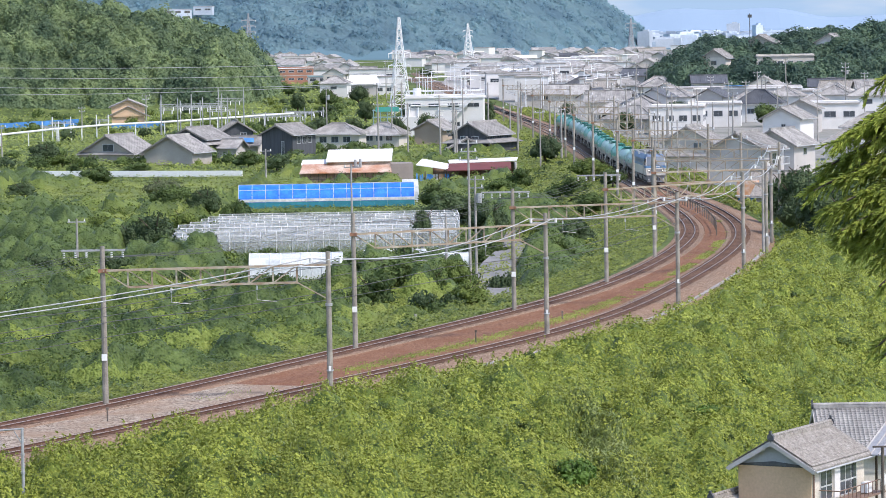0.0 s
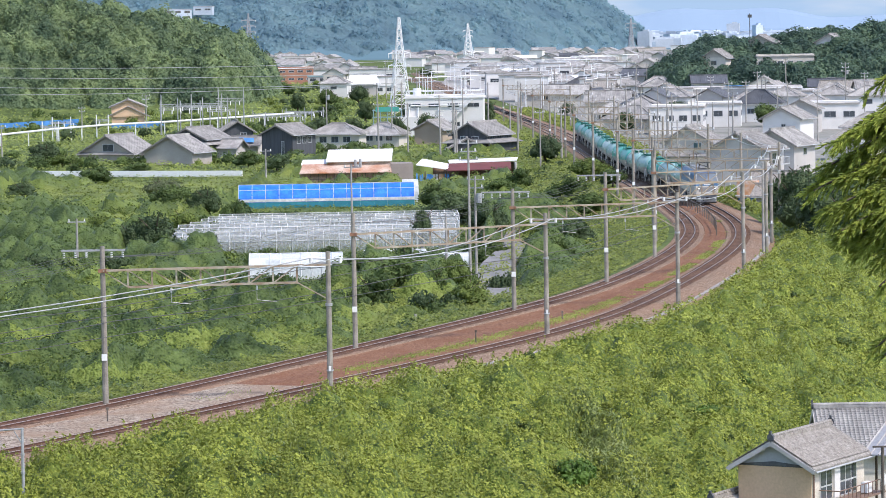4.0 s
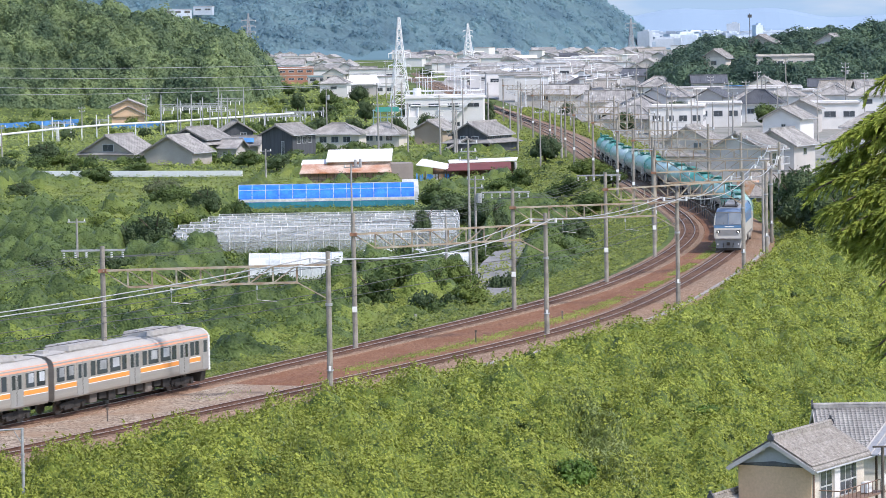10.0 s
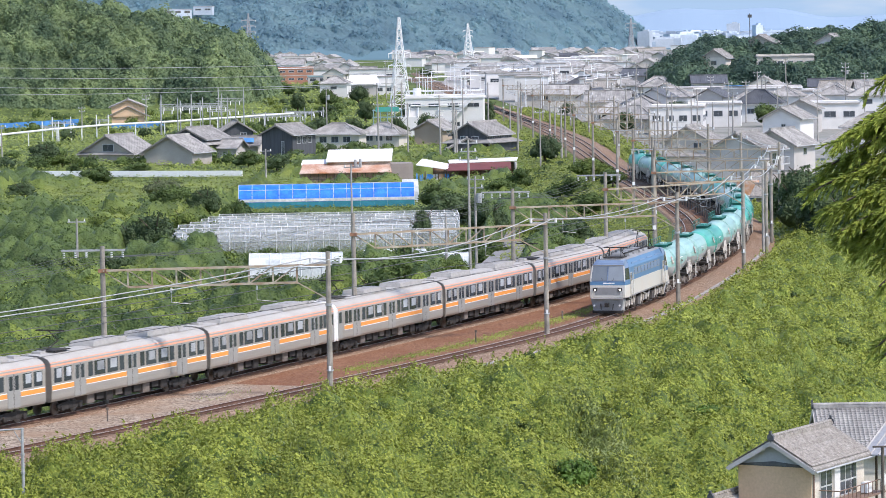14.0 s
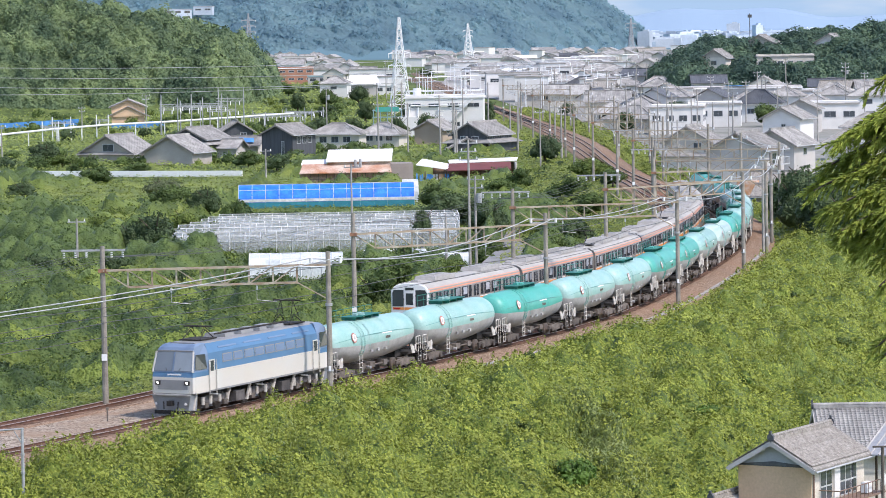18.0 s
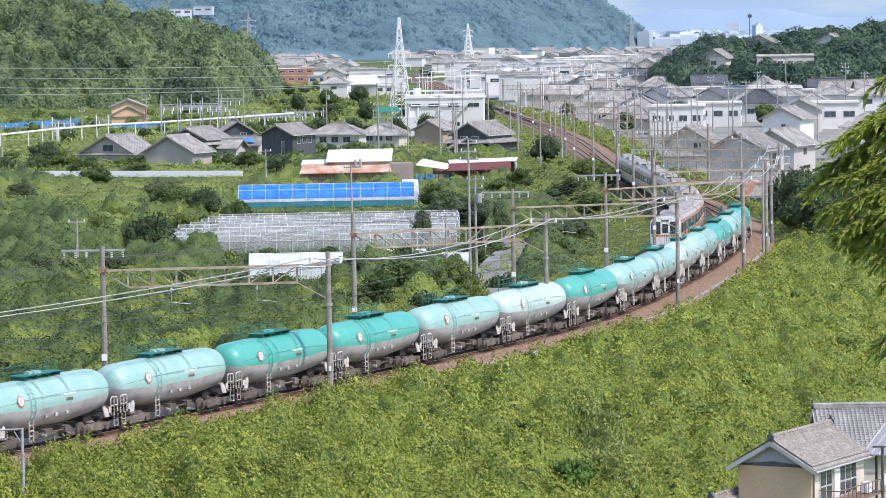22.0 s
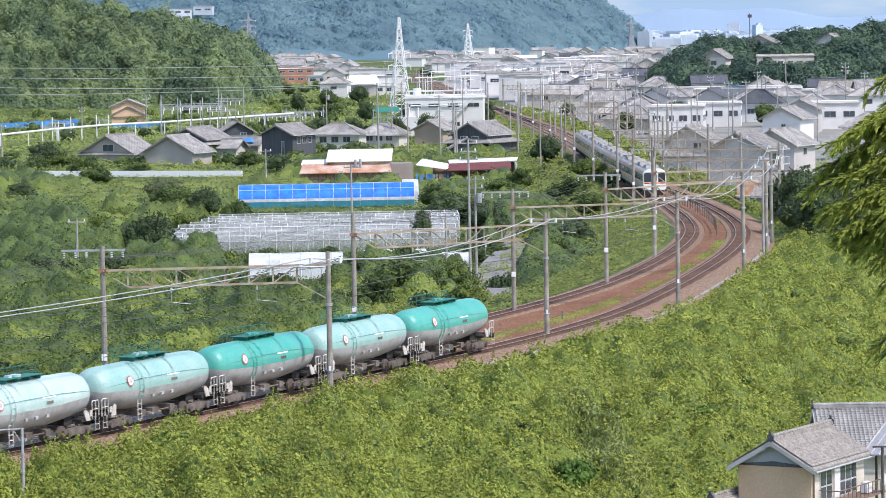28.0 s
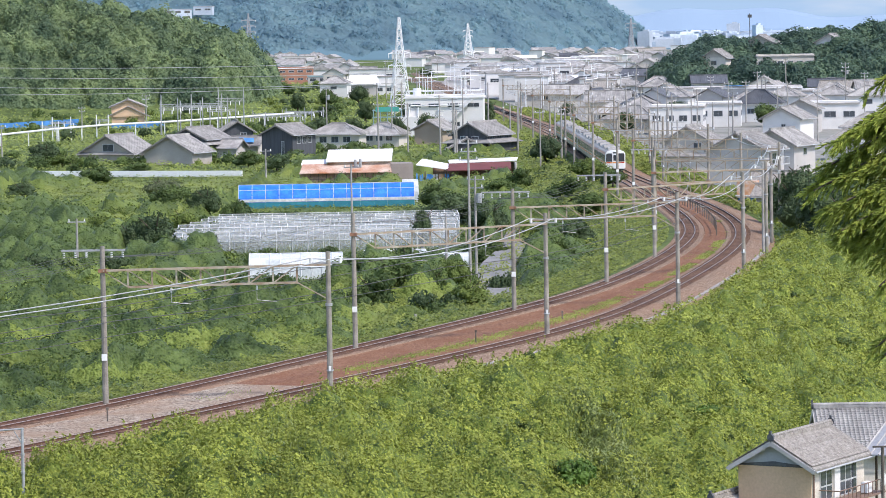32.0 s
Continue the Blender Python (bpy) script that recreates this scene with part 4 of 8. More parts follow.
            f.bar((x0 - 0.5, y * 0.9, 4.3), (x0, y * 0.7, up), 0.028), f.bar((x0 + 0.5, y * 0.9, 4.3), (x0, y * 0.7, up), 0.028)
        f.bar((x0 - 0.12, -0.9, up), (x0 - 0.12, 0.9, up), 0.04), f.bar((x0 + 0.12, -0.9, up), (x0 + 0.12, 0.9, up), 0.04)
        part("pantograph", f, "underframe", lo)
    for x, s in ((-3.2, 1.4), (-1.2, 1.0), (0.8, 1.6), (3.0, 1.2)):
        part("roof_equipment", Form().box((x, 0, 3.95), (s, 1.5, 0.22), top=0.9), "loco_grey", lo)
    part("roof_conduit", Form().bar((-4.5, 0.5, 4.12), (4.5, 0.5, 4.12), 0.05), "underframe", lo)
    for x in (-5.7, 0, 5.7):
        bo = bogie(lo, x, 2.3, "gear_dark", h=0.85)
        for sy in (-1, 1):
            for k in (-1.45, -0.55, 0.55, 1.45):
                part("spring", Form().bar((x + k, sy * 1.13, 0.5), (x + k, sy * 1.13, 0.95), 0.11, n=8), "gear_pale", bo)
            for k in (-1.15, 1.15):
                part("axle_box", Form().box((x + k, sy * 1.16, 0.46), (0.42, 0.16, 0.3)), "gear", bo)
            part("damper", Form().bar((x - 0.2, sy * 1.2, 0.98), (x + 0.8, sy * 1.22, 1.12), 0.05, n=6), "gear_pale", bo)
    for sy in (-1, 1):
        for x in (-2.9, 2.9):
            part("equipment_box", Form().box((x, sy * 1.0, 0.66), (1.1, 0.6, 0.6)), "gear_dark", lo)
        for x in (-8.1, -4.1, -1.6, 1.6, 4.1, 8.1):
            part("sand_pipe", Form().beam((x, sy * 1.25, 1.3), (x + 0.25, sy * 1.15, 0.3), 0.16, 0.1), "gear_pale", lo)
    # the body stands taller than its first drawing: stretch all that lies above the sill
    for ob in lo.children_recursive:
        if ob.data.users == 1:
            for v in ob.data.vertices:
                if v.co.z > 1.36:
                    v.co.z = 1.36 + (v.co.z - 1.36) * 1.125
    return lo


def build_trains():
    """Both trains, standing at the origin until they are keyed."""
    freight = [(electric_locomotive(), 0.0, 18.2)]
    order = "p p t p p t t p c t p p c p t p t".split()
    kinds = {"p": "pale_teal", "t": "teal", "c": "chalky_teal"}
    made, at = {}, 18.2
    for k in order:
        if k not in made:
            made[k] = tank_wagon(kinds[k])
            w = made[k]
        else:
            w = copy_thing(made[k], pose(0, 0, 0))
        freight.append((w, at, 13.32))
        at += 13.32
    emu, at, first = [], 0.0, {}
    for k, (cab, panto) in enumerate(((1, False), (0, True), (0, False), (-1, True), (1, False), (0, True), (0, False), (-1, False))):
        key = (cab, panto)
        if key not in first:
            first[key] = emu_car(cab, panto)
            c = first[key]
        else:
            c = copy_thing(first[key], pose(0, 0, 0))
        emu.append((c, at, 20.0))
        at += 20.0
    return freight, emu


FREIGHT, EMU = build_trains()

# where the leading ends stand on their lines, seconds and metres along the track
FREIGHT_HEAD = [(0, 686.0), (3, 644.5), (6, 601.5), (9, 556.5), (11, 525.0), (13, 487.4), (14, 467.6), (16.5, 423.6), (19, 376.0), (21, 336.4), (23, 296.3), (25, 255.0), (28, 194.6), (29, 176.2), (30, 157.2), (31, 138.2), (32, 119.6)]
EMU_HEAD = [(0, 177.0), (9, 393.5), (10, 417.8), (13, 492.5), (14, 517.5), (16.5, 579.0), (18, 614.3), (19, 636.5), (21, 679.0), (23, 721.0), (25, 758.5), (28, 812.0), (30, 846.0), (32, 880.0)]


def motions():
    """Both trains run along their tracks, every vehicle on its own two bogies."""
    for cars, track, head, way in ((FREIGHT, near_track, FREIGHT_HEAD, 1), (EMU, far_track, EMU_HEAD, -1)):
        f = spline(head)
        times = [0.5 * k for k in range(65)]
        for car, back, length in cars:
            rows = []
            for t in times:
                mid = float(f(t)) + way * (back + length / 2)
                a, _ = track.at(mid - way * length * 0.34)
                b, _ = track.at(mid + way * length * 0.34)
                c, d = (a + b) / 2, a - b
                rows.append((t, pose(c.x, c.y, 0.0, 0, 0, math.degrees(math.atan2(d.y, d.x)))))
            walk(car, rows)

# ---- masts, beams and wires of the line ----
MAT["clamp"] = material("rust_red_clamp", (0.33, 0.17, 0.10), vary=0.3)


def portal(foot_l, foot_r, arm=True, hang=5, h_l=9.5, h_r=8.8, detail=True):
    """A pair of concrete masts with a truss beam between them."""
    a, b = Vector((*foot_l, height1(*foot_l))), Vector((*foot_r, height1(*foot_r)))
    p = thing("catenary_portal", "concrete mast pair carrying a rusty truss beam over the tracks", "catenary mast", pose(a.x, a.y, a.z), group="catenary portals")
    d = b - a
    zl, zr = h_l - a.z, h_r - b.z
    part("mast", Form().bar((0, 0, -0.3), (0, 0, zl), 0.20, 0.15, n=10), "mast", p)
    part("mast", Form().bar((d.x, d.y, d.z - 0.3), (d.x, d.y, d.z + zr), 0.20, 0.15, n=10), "mast", p)
    z0, z1 = 6.95 - a.z, 8.0 - a.z
    u = Vector((d.x, d.y, 0))
    n = max(6, int(u.length / 1.9))
    w = Vector((-u.y, u.x, 0)).normalized() * 0.22
    side = (1, -1) if detail else (1,)
    for z in (z0, z1):
        for k in side:
            x0, x1 = (0.0, 1.0) if z == z1 else (0.11, 0.86)
            part("chord", Form().beam(u * x0 + w * k + Vector((0, 0, z)), u * x1 + w * k + Vector((0, 0, z)), 0.09, 0.11), "beam", p)
    web = Form()
    for i in range(n + 1):
        t = 0.11 + 0.75 * i / n
        q = u * t
        up = (Form() if detail else web).beam(q + Vector((0, 0, z0)), q + Vector((0, 0, z1)), 0.11, 0.08)
        if detail:
            part("upright", up, "beam", p)
        if i < n:
            q2 = u * (0.11 + 0.75 * (i + 1) / n)
            lo, hi = (z1, z0) if t < 0.45 else (z0, z1)
            dg = (Form() if detail else web).beam(q + Vector((0, 0, lo)), q2 + Vector((0, 0, hi)), 0.09, 0.07)
            if detail:
                part("diagonal", dg, "beam", p)
    if not detail:
        part("web", web, "beam", p)
    part("end_brace", Form().beam(Vector((0, 0, z1)), u * 0.11 + Vector((0, 0, z0)), 0.07, 0.07), "beam", p)
    part("end_brace", Form().beam(u + Vector((0, 0, z0 - 1.1)), u * 0.86 + Vector((0, 0, z0)), 0.07, 0.07), "beam", p)
    part("end_clamp", Form().box((0, 0, z1), (0.5, 0.5, 0.22)), "clamp", p)
    part("clamp_ring", Form().bar((d.x, d.y, 5.45 - a.z), (d.x, d.y, 5.6 - a.z), 0.23, n=10), "galvanized", p)
    part("clamp_ring", Form().bar((d.x, d.y, 1.4 - a.z), (d.x, d.y, 1.5 - a.z), 0.23, n=10), "galvanized", p)
    part("number_plate_bar", Form().box((0.0, -0.22, 2.7 - a.z), (0.34, 0.03, 0.4)), "white_paint", p)
    part("number_plate_bar", Form().box((d.x, d.y - 0.22, 1.6 - a.z), (0.16, 0.03, 0.3)), "white_paint", p)
    if arm:
        c = part("crossarm", Form().box((-0.55, 0, zl - 0.25), (3.9, 0.09, 0.12)), "galvanized", p)
        for k in range(hang):
            x = (-2.35, -1.65, -0.98, 0.55, 1.25)[k % 5]
            f = Form()
            for j in range(3):
                f.bar((x, 0, zl - 0.36 - 0.13 * j), (x, 0, zl - 0.44 - 0.13 * j), 0.09, 0.06, n=8)
            part("insulator", f, "insulator", c)
    c = part("feeder_arm", Form().box((d.x - 0.15, d.y, 8.1 - a.z), (1.9, 0.1, 0.1)), "galvanized", p)
    for x in (-1.05, 0.75):
        part("insulator", Form().bar((d.x + x, d.y, 8.1 - a.z), (d.x + x, d.y, 8.42 - a.z), 0.1, n=8), "insulator", c)
    # registration arms over each track
    for t in (0.3, 0.68):
        q = u * t
        f = Form().bar(q + Vector((0, 0, z0)), q + Vector((0, 0, z0 - 1.0)), 0.018, n=5).bar(q + Vector((0, 0, z0 - 1.0)), q * 1.0 + u.normalized() * 1.2 + Vector((0, 0, z0 - 1.15)), 0.018, n=5)
        part("registration_arm", f, "galvanized", p)
        part("arm_insulator", Form().bar(q + Vector((0, 0, z0 - 0.15)), q + Vector((0, 0, z0 - 0.4)), 0.06, n=8), "insulator", p)
    return p


PORTALS = [((-20.8, 213.5), (-7.1, 215.5)), ((-6.3, 246.6), (7.5, 255.2)), ((5.6, 278.7), (19.0, 283.2)), ((14.3, 306.4), (27.4, 318.8)), ((20.5, 338.8), (31.7, 342.5))]


def build_portals():
    for k, (a, b) in enumerate(PORTALS):
        portal(a, b, arm=k < 4)
    feet = [(near_track.at(near_track.s_of_y(158), 3.4)[0].xy, far_track.at(far_track.s_of_y(158), -3.4)[0].xy)]
    feet = [(b, a) for a, b in feet]
    for k, y in enumerate((366, 398, 432, 470, 512, 556, 604, 655, 712, 772, 838)):
        off = 3.3 + (k % 3) * 0.4
        a = far_track.at(far_track.s_of_y(y), -off)[0].xy
        b = near_track.at(near_track.s_of_y(y - 2), off + (1.5 if k % 2 else 0))[0].xy
        feet.append((a, b))
        portal(a, b, arm=k % 2 == 0, detail=y < 420)
    a, b = feet[0]
    portal(a, b, arm=True)
    return [feet[0][1]] + [b for _, b in PORTALS] + [b for _, b in feet[1:]]


NEAR_FEET = build_portals()


def sag_line(a, b, sag, n=14):
    return [a.lerp(b, i / n) - Vector((0, 0, 4 * sag * (i / n) * (1 - i / n))) for i in range(n + 1)]


def build_wires():
    sags = (0.55, 1.0, 0.6, 0.9, 0.5, 0.5, 0.5, 0.5)
    for x, z in ((-1.2, 8.4), (0.6, 8.4)):
        pts = []
        for i, (p, q) in enumerate(zip(NEAR_FEET[:8], NEAR_FEET[1:9])):
            pts += sag_line(Vector((p[0] + x, p[1], z)), Vector((q[0] + x, q[1], z)), sags[i])
        single("feeder_wire", Form().tube(pts, 0.036, 5), "wire", "thick pale feeder wire strung between the masts", "wire", group="overhead wires")
    for track in (near_track, far_track):
        s = np.arange(track.s_of_y(120), track.s_of_y(900), 4.0)
        for z, r, nm, lab in ((5.25, 0.02, "contact_wire", "thin contact wire above the track"), (6.1, 0.022, "messenger_wire", "thin messenger wire above the track")):
            pts = [track.at(k)[0] + Vector((0, 0, z - (0.35 * math.sin(math.pi * ((i * 4.0) % 44) / 44) if z > 6 else 0))) for i, k in enumerate(s)]
            single(nm, Form().tube(pts, r, 4), "dark_wire", lab, "wire", group="overhead wires")
    # feeders on the left crossarms
    lefts = [Vector((a[0], a[1], 9.05)) for a, _ in PORTALS[:4]]
    for k in (-2.35, -1.65, -0.98, 0.55, 1.25):
        pts = []
        ext = [lefts[0] * 2 - lefts[1]] + lefts
        for p, q in zip(ext, ext[1:]):
            pts += sag_line(p + Vector((k, 0, -0.2)), q + Vector((k, 0, -0.2)), 0.6)
        single("line_wire", Form().tube(pts, 0.012, 4), "dark_wire", "thin line wire hung below the crossarms", "wire", group="overhead wires")


build_wires()


def build_trough():
    s0, s1 = near_track.s_of_y(206), near_track.s_of_y(372)
    k = 0
    s = s0
    while s < s1:
        g = (1.0, 0.98, 1.0, 0.95)[k % 4]
        f = Form()
        a, h = near_track.at(s, 3.0)
        b, _ = near_track.at(s + 1.9 * g, 3.0)
        f.beam(a + Vector((0, 0, -0.56)), b + Vector((0, 0, -0.56)), 0.3, 0.26)
        single("cable_trough", f, "concrete", "pale concrete cable trough cover beside the track", "cable trough", group="cable troughs")
        s += 2.0
        k += 1
    f0 = near_track.s_of_y(372)
    for i in range(26):
        a, h = near_track.at(f0 + 3.2 * i, -2.6)
        p = thing("fence_post", "short brown steel post between the tracks", "post", pose(a.x, a.y, -0.3, 0, 0, math.degrees(h)), group="posts between the tracks")
        part("post", Form().box((0, 0, 0.6), (0.12, 0.12, 1.2)), "gear", p)
        part("rail_piece", Form().box((1.6, 0, 1.1), (3.1, 0.06, 0.12)), "gear", p)
    # small white kilometre posts and relay boxes beside the line
    for s, o, h in ((near_track.s_of_y(203), -3.3, 0.8), (near_track.s_of_y(250), -3.0, 0.9), (near_track.s_of_y(268), -2.8, 0.7)):
        a, _ = near_track.at(s, o)
        single("track_marker", Form().bar((0, 0, -0.2), (0, 0, h), 0.05, n=6).box((0, 0, h), (0.16, 0.08, 0.16)), "gear", "thin rusty marker post in the ballast", "marker post", pose(a.x, a.y, -0.3), group="marker posts")


build_trough()


# ---- plants ----
def crown_points(n, seed, blobs=14, tall=1.0, low=0.25, full=False):
    """Points and normals on a crown of clumps, one metre in radius."""
    r = np.random.default_rng(seed)
    c = r.normal(0, 1, (blobs, 3))
    c /= np.linalg.norm(c, axis=1, keepdims=True)
    c *= r.uniform(0.25, 0.72, (blobs, 1))
    c[:, 2] = np.abs(c[:, 2]) * tall + low
    rad = r.uniform(0.28, 0.5, blobs)
    k = r.integers(0, blobs, n)
    d = r.normal(0, 1, (n, 3))
    d /= np.linalg.norm(d, axis=1, keepdims=True)
    d[:, 2] = np.where(d[:, 2] < -0.35, -d[:, 2], d[:, 2])
    p = c[k] + d * rad[k][:, None] * r.uniform(0.75, 1.08, (n, 1)) * np.array([1, 1, 0.85])
    return (p, d, c, rad) if full else (p, d)


def crown_mesh(name, n, seed, m, size, blobs=14, tall=1.0, low=0.25, tilt=0.55):
    p, d, c, rad = crown_points(n, seed, blobs, tall, low, True)
    return skin_mesh(name, leaves(p, d, np.full(n, size), 0.65, tilt), m, cores(c, rad * 0.6, 0.85))


SHRUBS = {k: [crown_mesh("shrub", 850, 20 + i + j * 10, m, 0.125, blobs=11, tall=0.7, low=0.15) for i in range(4)]
          for j, (k, m) in enumerate((("mid", "crown"), ("dark", "crown_dark"), ("light", "crown_light"), ("slope", "weeds"), ("bush", "bush_leaves")))}
TREES = {k: [crown_mesh("crown", 1900, 70 + i + j * 10, m, 0.10, blobs=24, tall=1.1, low=0.5) for i in range(3)]
         for j, (k, m) in enumerate((("mid", "crown"), ("dark", "crown_dark"), ("light", "crown_light"), ("grey", "crown_grey")))}
TRUNK = None


def shrub(x, y, r, kind="mid", z=None, tall=1.0, group="shrubs in the valley"):
    words = {"mid": "dense green leafy shrub on the valley floor", "dark": "dark green leafy shrub on the valley floor", "light": "yellow-green leafy shrub on the valley floor", "slope": "fresh green bush among the weeds of the slope", "bush": "deep green leafy bush among the slope weeds"}[kind]
    ob = new("shrub", random.choice(SHRUBS[kind]))
    ob.location = (x, y, (height1(x, y) if z is None else z) - 0.15 * r)
    ob.rotation_euler = (0, 0, random.uniform(0, 6.28))
    ob.scale = (r, r * random.uniform(0.85, 1.15), r * tall)
    return tagged(ob, words, "shrub", group)


def thicket(name, spots, m, label, category="shrubs", kind="stuff", n=420, size=0.15):
    """Many shrubs grown together, as one mesh; spots: (x, y, radius)."""
    out, mids, sizes = [], [], []
    for i, (x, y, r) in enumerate(spots):
        p, d = crown_points(n, 300 + i % 9, 10, 0.7, 0.15)
        a = i * 2.4
        q = np.stack([p[:, 0] * math.cos(a) - p[:, 1] * math.sin(a), p[:, 0] * math.sin(a) + p[:, 1] * math.cos(a), p[:, 2]], -1)
        e = np.stack([d[:, 0] * math.cos(a) - d[:, 1] * math.sin(a), d[:, 0] * math.sin(a) + d[:, 1] * math.cos(a), d[:, 2]], -1)
        mids.append(np.array([[x, y, height1(x, y) + 0.3 * r]])), sizes.append(r * 0.42)
        out.append(leaves(q * r * np.array([1, 1, 0.9]) + np.array([x, y, height1(x, y) - 0.1]), e, np.full(n, size * r), 0.75, 0.55))
    return tagged(new(name, skin_mesh(name, np.concatenate(out), m, cores(np.concatenate(mids), np.array(sizes), 0.95, lump=0.12))), label, category, kind=kind)


def tree(x, y, r, h, kind="mid", label="", group="trees"):
    """A tree h high with a crown r in radius."""
    global TRUNK
    if TRUNK is None:
        f = Form()
        f.bar((0, 0, -0.05), (0.02, 0.01, 0.4), 0.045, 0.03, n=7)
        for k in range(5):
            t = k * 1.26
            f.bar((0.02, 0.01, 0.32 + 0.05 * k), (0.3 * math.cos(t), 0.3 * math.sin(t), 0.62 + 0.05 * k), 0.018, 0.006, n=5)
        TRUNK = f.mesh("trunk", "bark")
    words = label or {"mid": "broad-leaved tree with a full green crown", "dark": "dark evergreen tree with a dense crown", "light": "light green leafy tree with an uneven crown", "grey": "grey-green tree with a loose crown"}[kind]
    t = thing("tree", words, "tree", pose(x, y, height1(x, y), 0, 0, random.uniform(0, 360)), group)
    part("trunk", TRUNK, None, t, at=Matrix.Diagonal((h, h, h, 1)))
    c = part("crown", random.choice(TREES[kind]), None, t)
    c.matrix_basis = Matrix.Translation((0, 0, -h * 0.04)) @ Matrix.Diagonal((r, r, h * 0.58, 1))
    return t


def clear_of_tracks(x, y):
    return (x - near_x(y) > 3.0) | (far_x(y) - x > 3.0)


def ground_normal(x, y):
    e = 0.6
    dx, dy = (height(x + e, y) - height(x - e, y)) / (2 * e), (height(x, y + e) - height(x, y - e)) / (2 * e)
    n = np.stack([-dx, -dy, np.ones_like(dx)], -1)
    return n / np.linalg.norm(n, axis=1, keepdims=True)


def clumps(x, y, cell, seed, wide=0.2):
    """Rounded tussocks with creases between them."""
    ix, iy = np.floor(x / cell), np.floor(y / cell)
    best = np.zeros_like(x)
    for dx in (-1, 0, 1):
        for dy in (-1, 0, 1):
            a, b = ix + dx, iy + dy
            h1 = np.mod(np.sin(a * 127.1 + b * 311.7 + seed) * 43758.5453, 1)
            h2 = np.mod(np.sin(a * 269.5 + b * 183.3 + seed) * 43758.5453, 1)
            h3 = np.mod(np.sin(a * 419.2 + b * 71.9 + seed) * 43758.5453, 1)
            d2 = ((x / cell - a - h1) ** 2 + (y / cell - b - h2) ** 2) / (wide + 0.32 * h3)
            best = np.maximum(best, (0.45 + 0.55 * h3) * np.clip(1 - d2, 0, 1) ** 0.7)
    return best


def weed_relief(x, y):
    return np.maximum(1.25 * clumps(x, y * 0.8, 4.6, 9.0) + 1.5 * clumps(x, y * 0.8, 2.6, 1.0) + 0.75 * clumps(x, y * 0.8, 1.15, 5.0) + 0.4 * bumpy(x, y, 9.0, 1.0) - 0.85, -0.1)


MAT["undergrowth"] = leafy("matted_undergrowth", (0.032, 0.062, 0.008), (0.17, 0.22, 0.03), scale=0.4, speck=0.4, cell=8.0, glow=0.0)


def build_weeds():
    """The weed-covered slope below the line."""
    n = 560000
    y = 1 / rng.uniform(1 / 425, 1 / 160, n)
    s = 1.7 + 43 * rng.uniform(0, 1, n) ** 0.9
    k = slope_of(near_x, y)
    x = near_x(y) + s * np.sqrt(1 + k * k)
    first = 2.1 + 1.5 * ease((y - 200) / 60)
    edge = np.clip((s - first - 0.7 * bumpy(x, y, 9, 3.0)) / 1.2, 0.0, 1)
    keep = (np.abs(x / y) < 0.14) & ((s > 4.6) | (edge > rng.uniform(0, 1, n)))
    x, y, s, edge = x[keep], y[keep], s[keep], edge[keep]
    rel = weed_relief(x, y)
    z = height(x, y) + (0.36 + rel) * (0.2 + 0.8 * edge) * np.clip((s - 1.6) / 5, 0.12, 1) + rng.uniform(-0.22, 0.26, len(x))
    p = np.stack([x, y, z], -1)
    e = 0.25
    gx, gy = (weed_relief(x + e, y) - weed_relief(x - e, y)) / (2 * e), (weed_relief(x, y + e) - weed_relief(x, y - e)) / (2 * e)
    nn = ground_normal(x, y) + np.stack([-gx, -gy - 0.1, np.full(len(x), 0.2)], -1)
    size = np.where(rng.uniform(0, 1, len(x)) < 0.2, 0.25, 0.135) * (0.7 + y / 600)
    tagged(new("slope_weeds", quads_mesh("slope_weeds", leaves(p, nn, size, 0.7, 0.5), "weeds")), "dense green creepers and weeds covering the slope", "weeds", kind="stuff")
    ys, ss = np.arange(156, 425, 0.5), np.concatenate([np.arange(1.7, 26, 0.36), np.arange(26, 48, 0.6)])
    S, Y = np.meshgrid(ss, ys)
    kk = slope_of(near_x, Y)
    X = near_x(Y) + S * np.sqrt(1 + kk * kk)
    fade = np.clip((S - (2.3 + 1.5 * ease((Y - 200) / 60))) / 2.0, -0.25, 1)
    Z = height(X, Y) + (0.05 + weed_relief(X, Y)) * np.clip(fade, 0.0, 1) * np.clip((S - 1.6) / 5, 0.12, 1) - 0.14 + np.minimum(fade, 0) * 1.2
    Z = np.where(fade > 0.05, np.maximum(Z, height(X, Y) + 0.04), Z)
    idx = np.arange(X.size).reshape(X.shape)
    f = np.stack([idx[:-1, :-1], idx[:-1, 1:], idx[1:, 1:], idx[1:, :-1]], -1).reshape(-1, 4)
    tagged(new("slope_undergrowth", skin_mesh("slope_undergrowth", np.zeros((0, 4, 3)), "undergrowth", (np.stack([X, Y, Z], -1).reshape(-1, 3), f))), "matted green undergrowth beneath the creepers", "weeds", kind="stuff")
    # upright leafy stems standing out of the creepers, in stands
    n = 9000
    y = 1 / rng.uniform(1 / 400, 1 / 160, n)
    k = slope_of(near_x, y)
    s = 3.4 + 30 * rng.uniform(0, 1, n) ** 1.1
    x = near_x(y) + s * np.sqrt(1 + k * k)
    stand = bumpy(x, y, 17.0, 6.0) + 0.5 * bumpy(x, y, 5.0, 2.0) + 0.8 * (x < -4) > 0.28
    ok = stand & (np.abs(x / y) < 0.14)
    x, y, s = x[ok], y[ok], s[ok]
    tall = rng.uniform(0.5, 1.15, len(x)) * np.clip((s - 2.8) / 4, 0.25, 1)
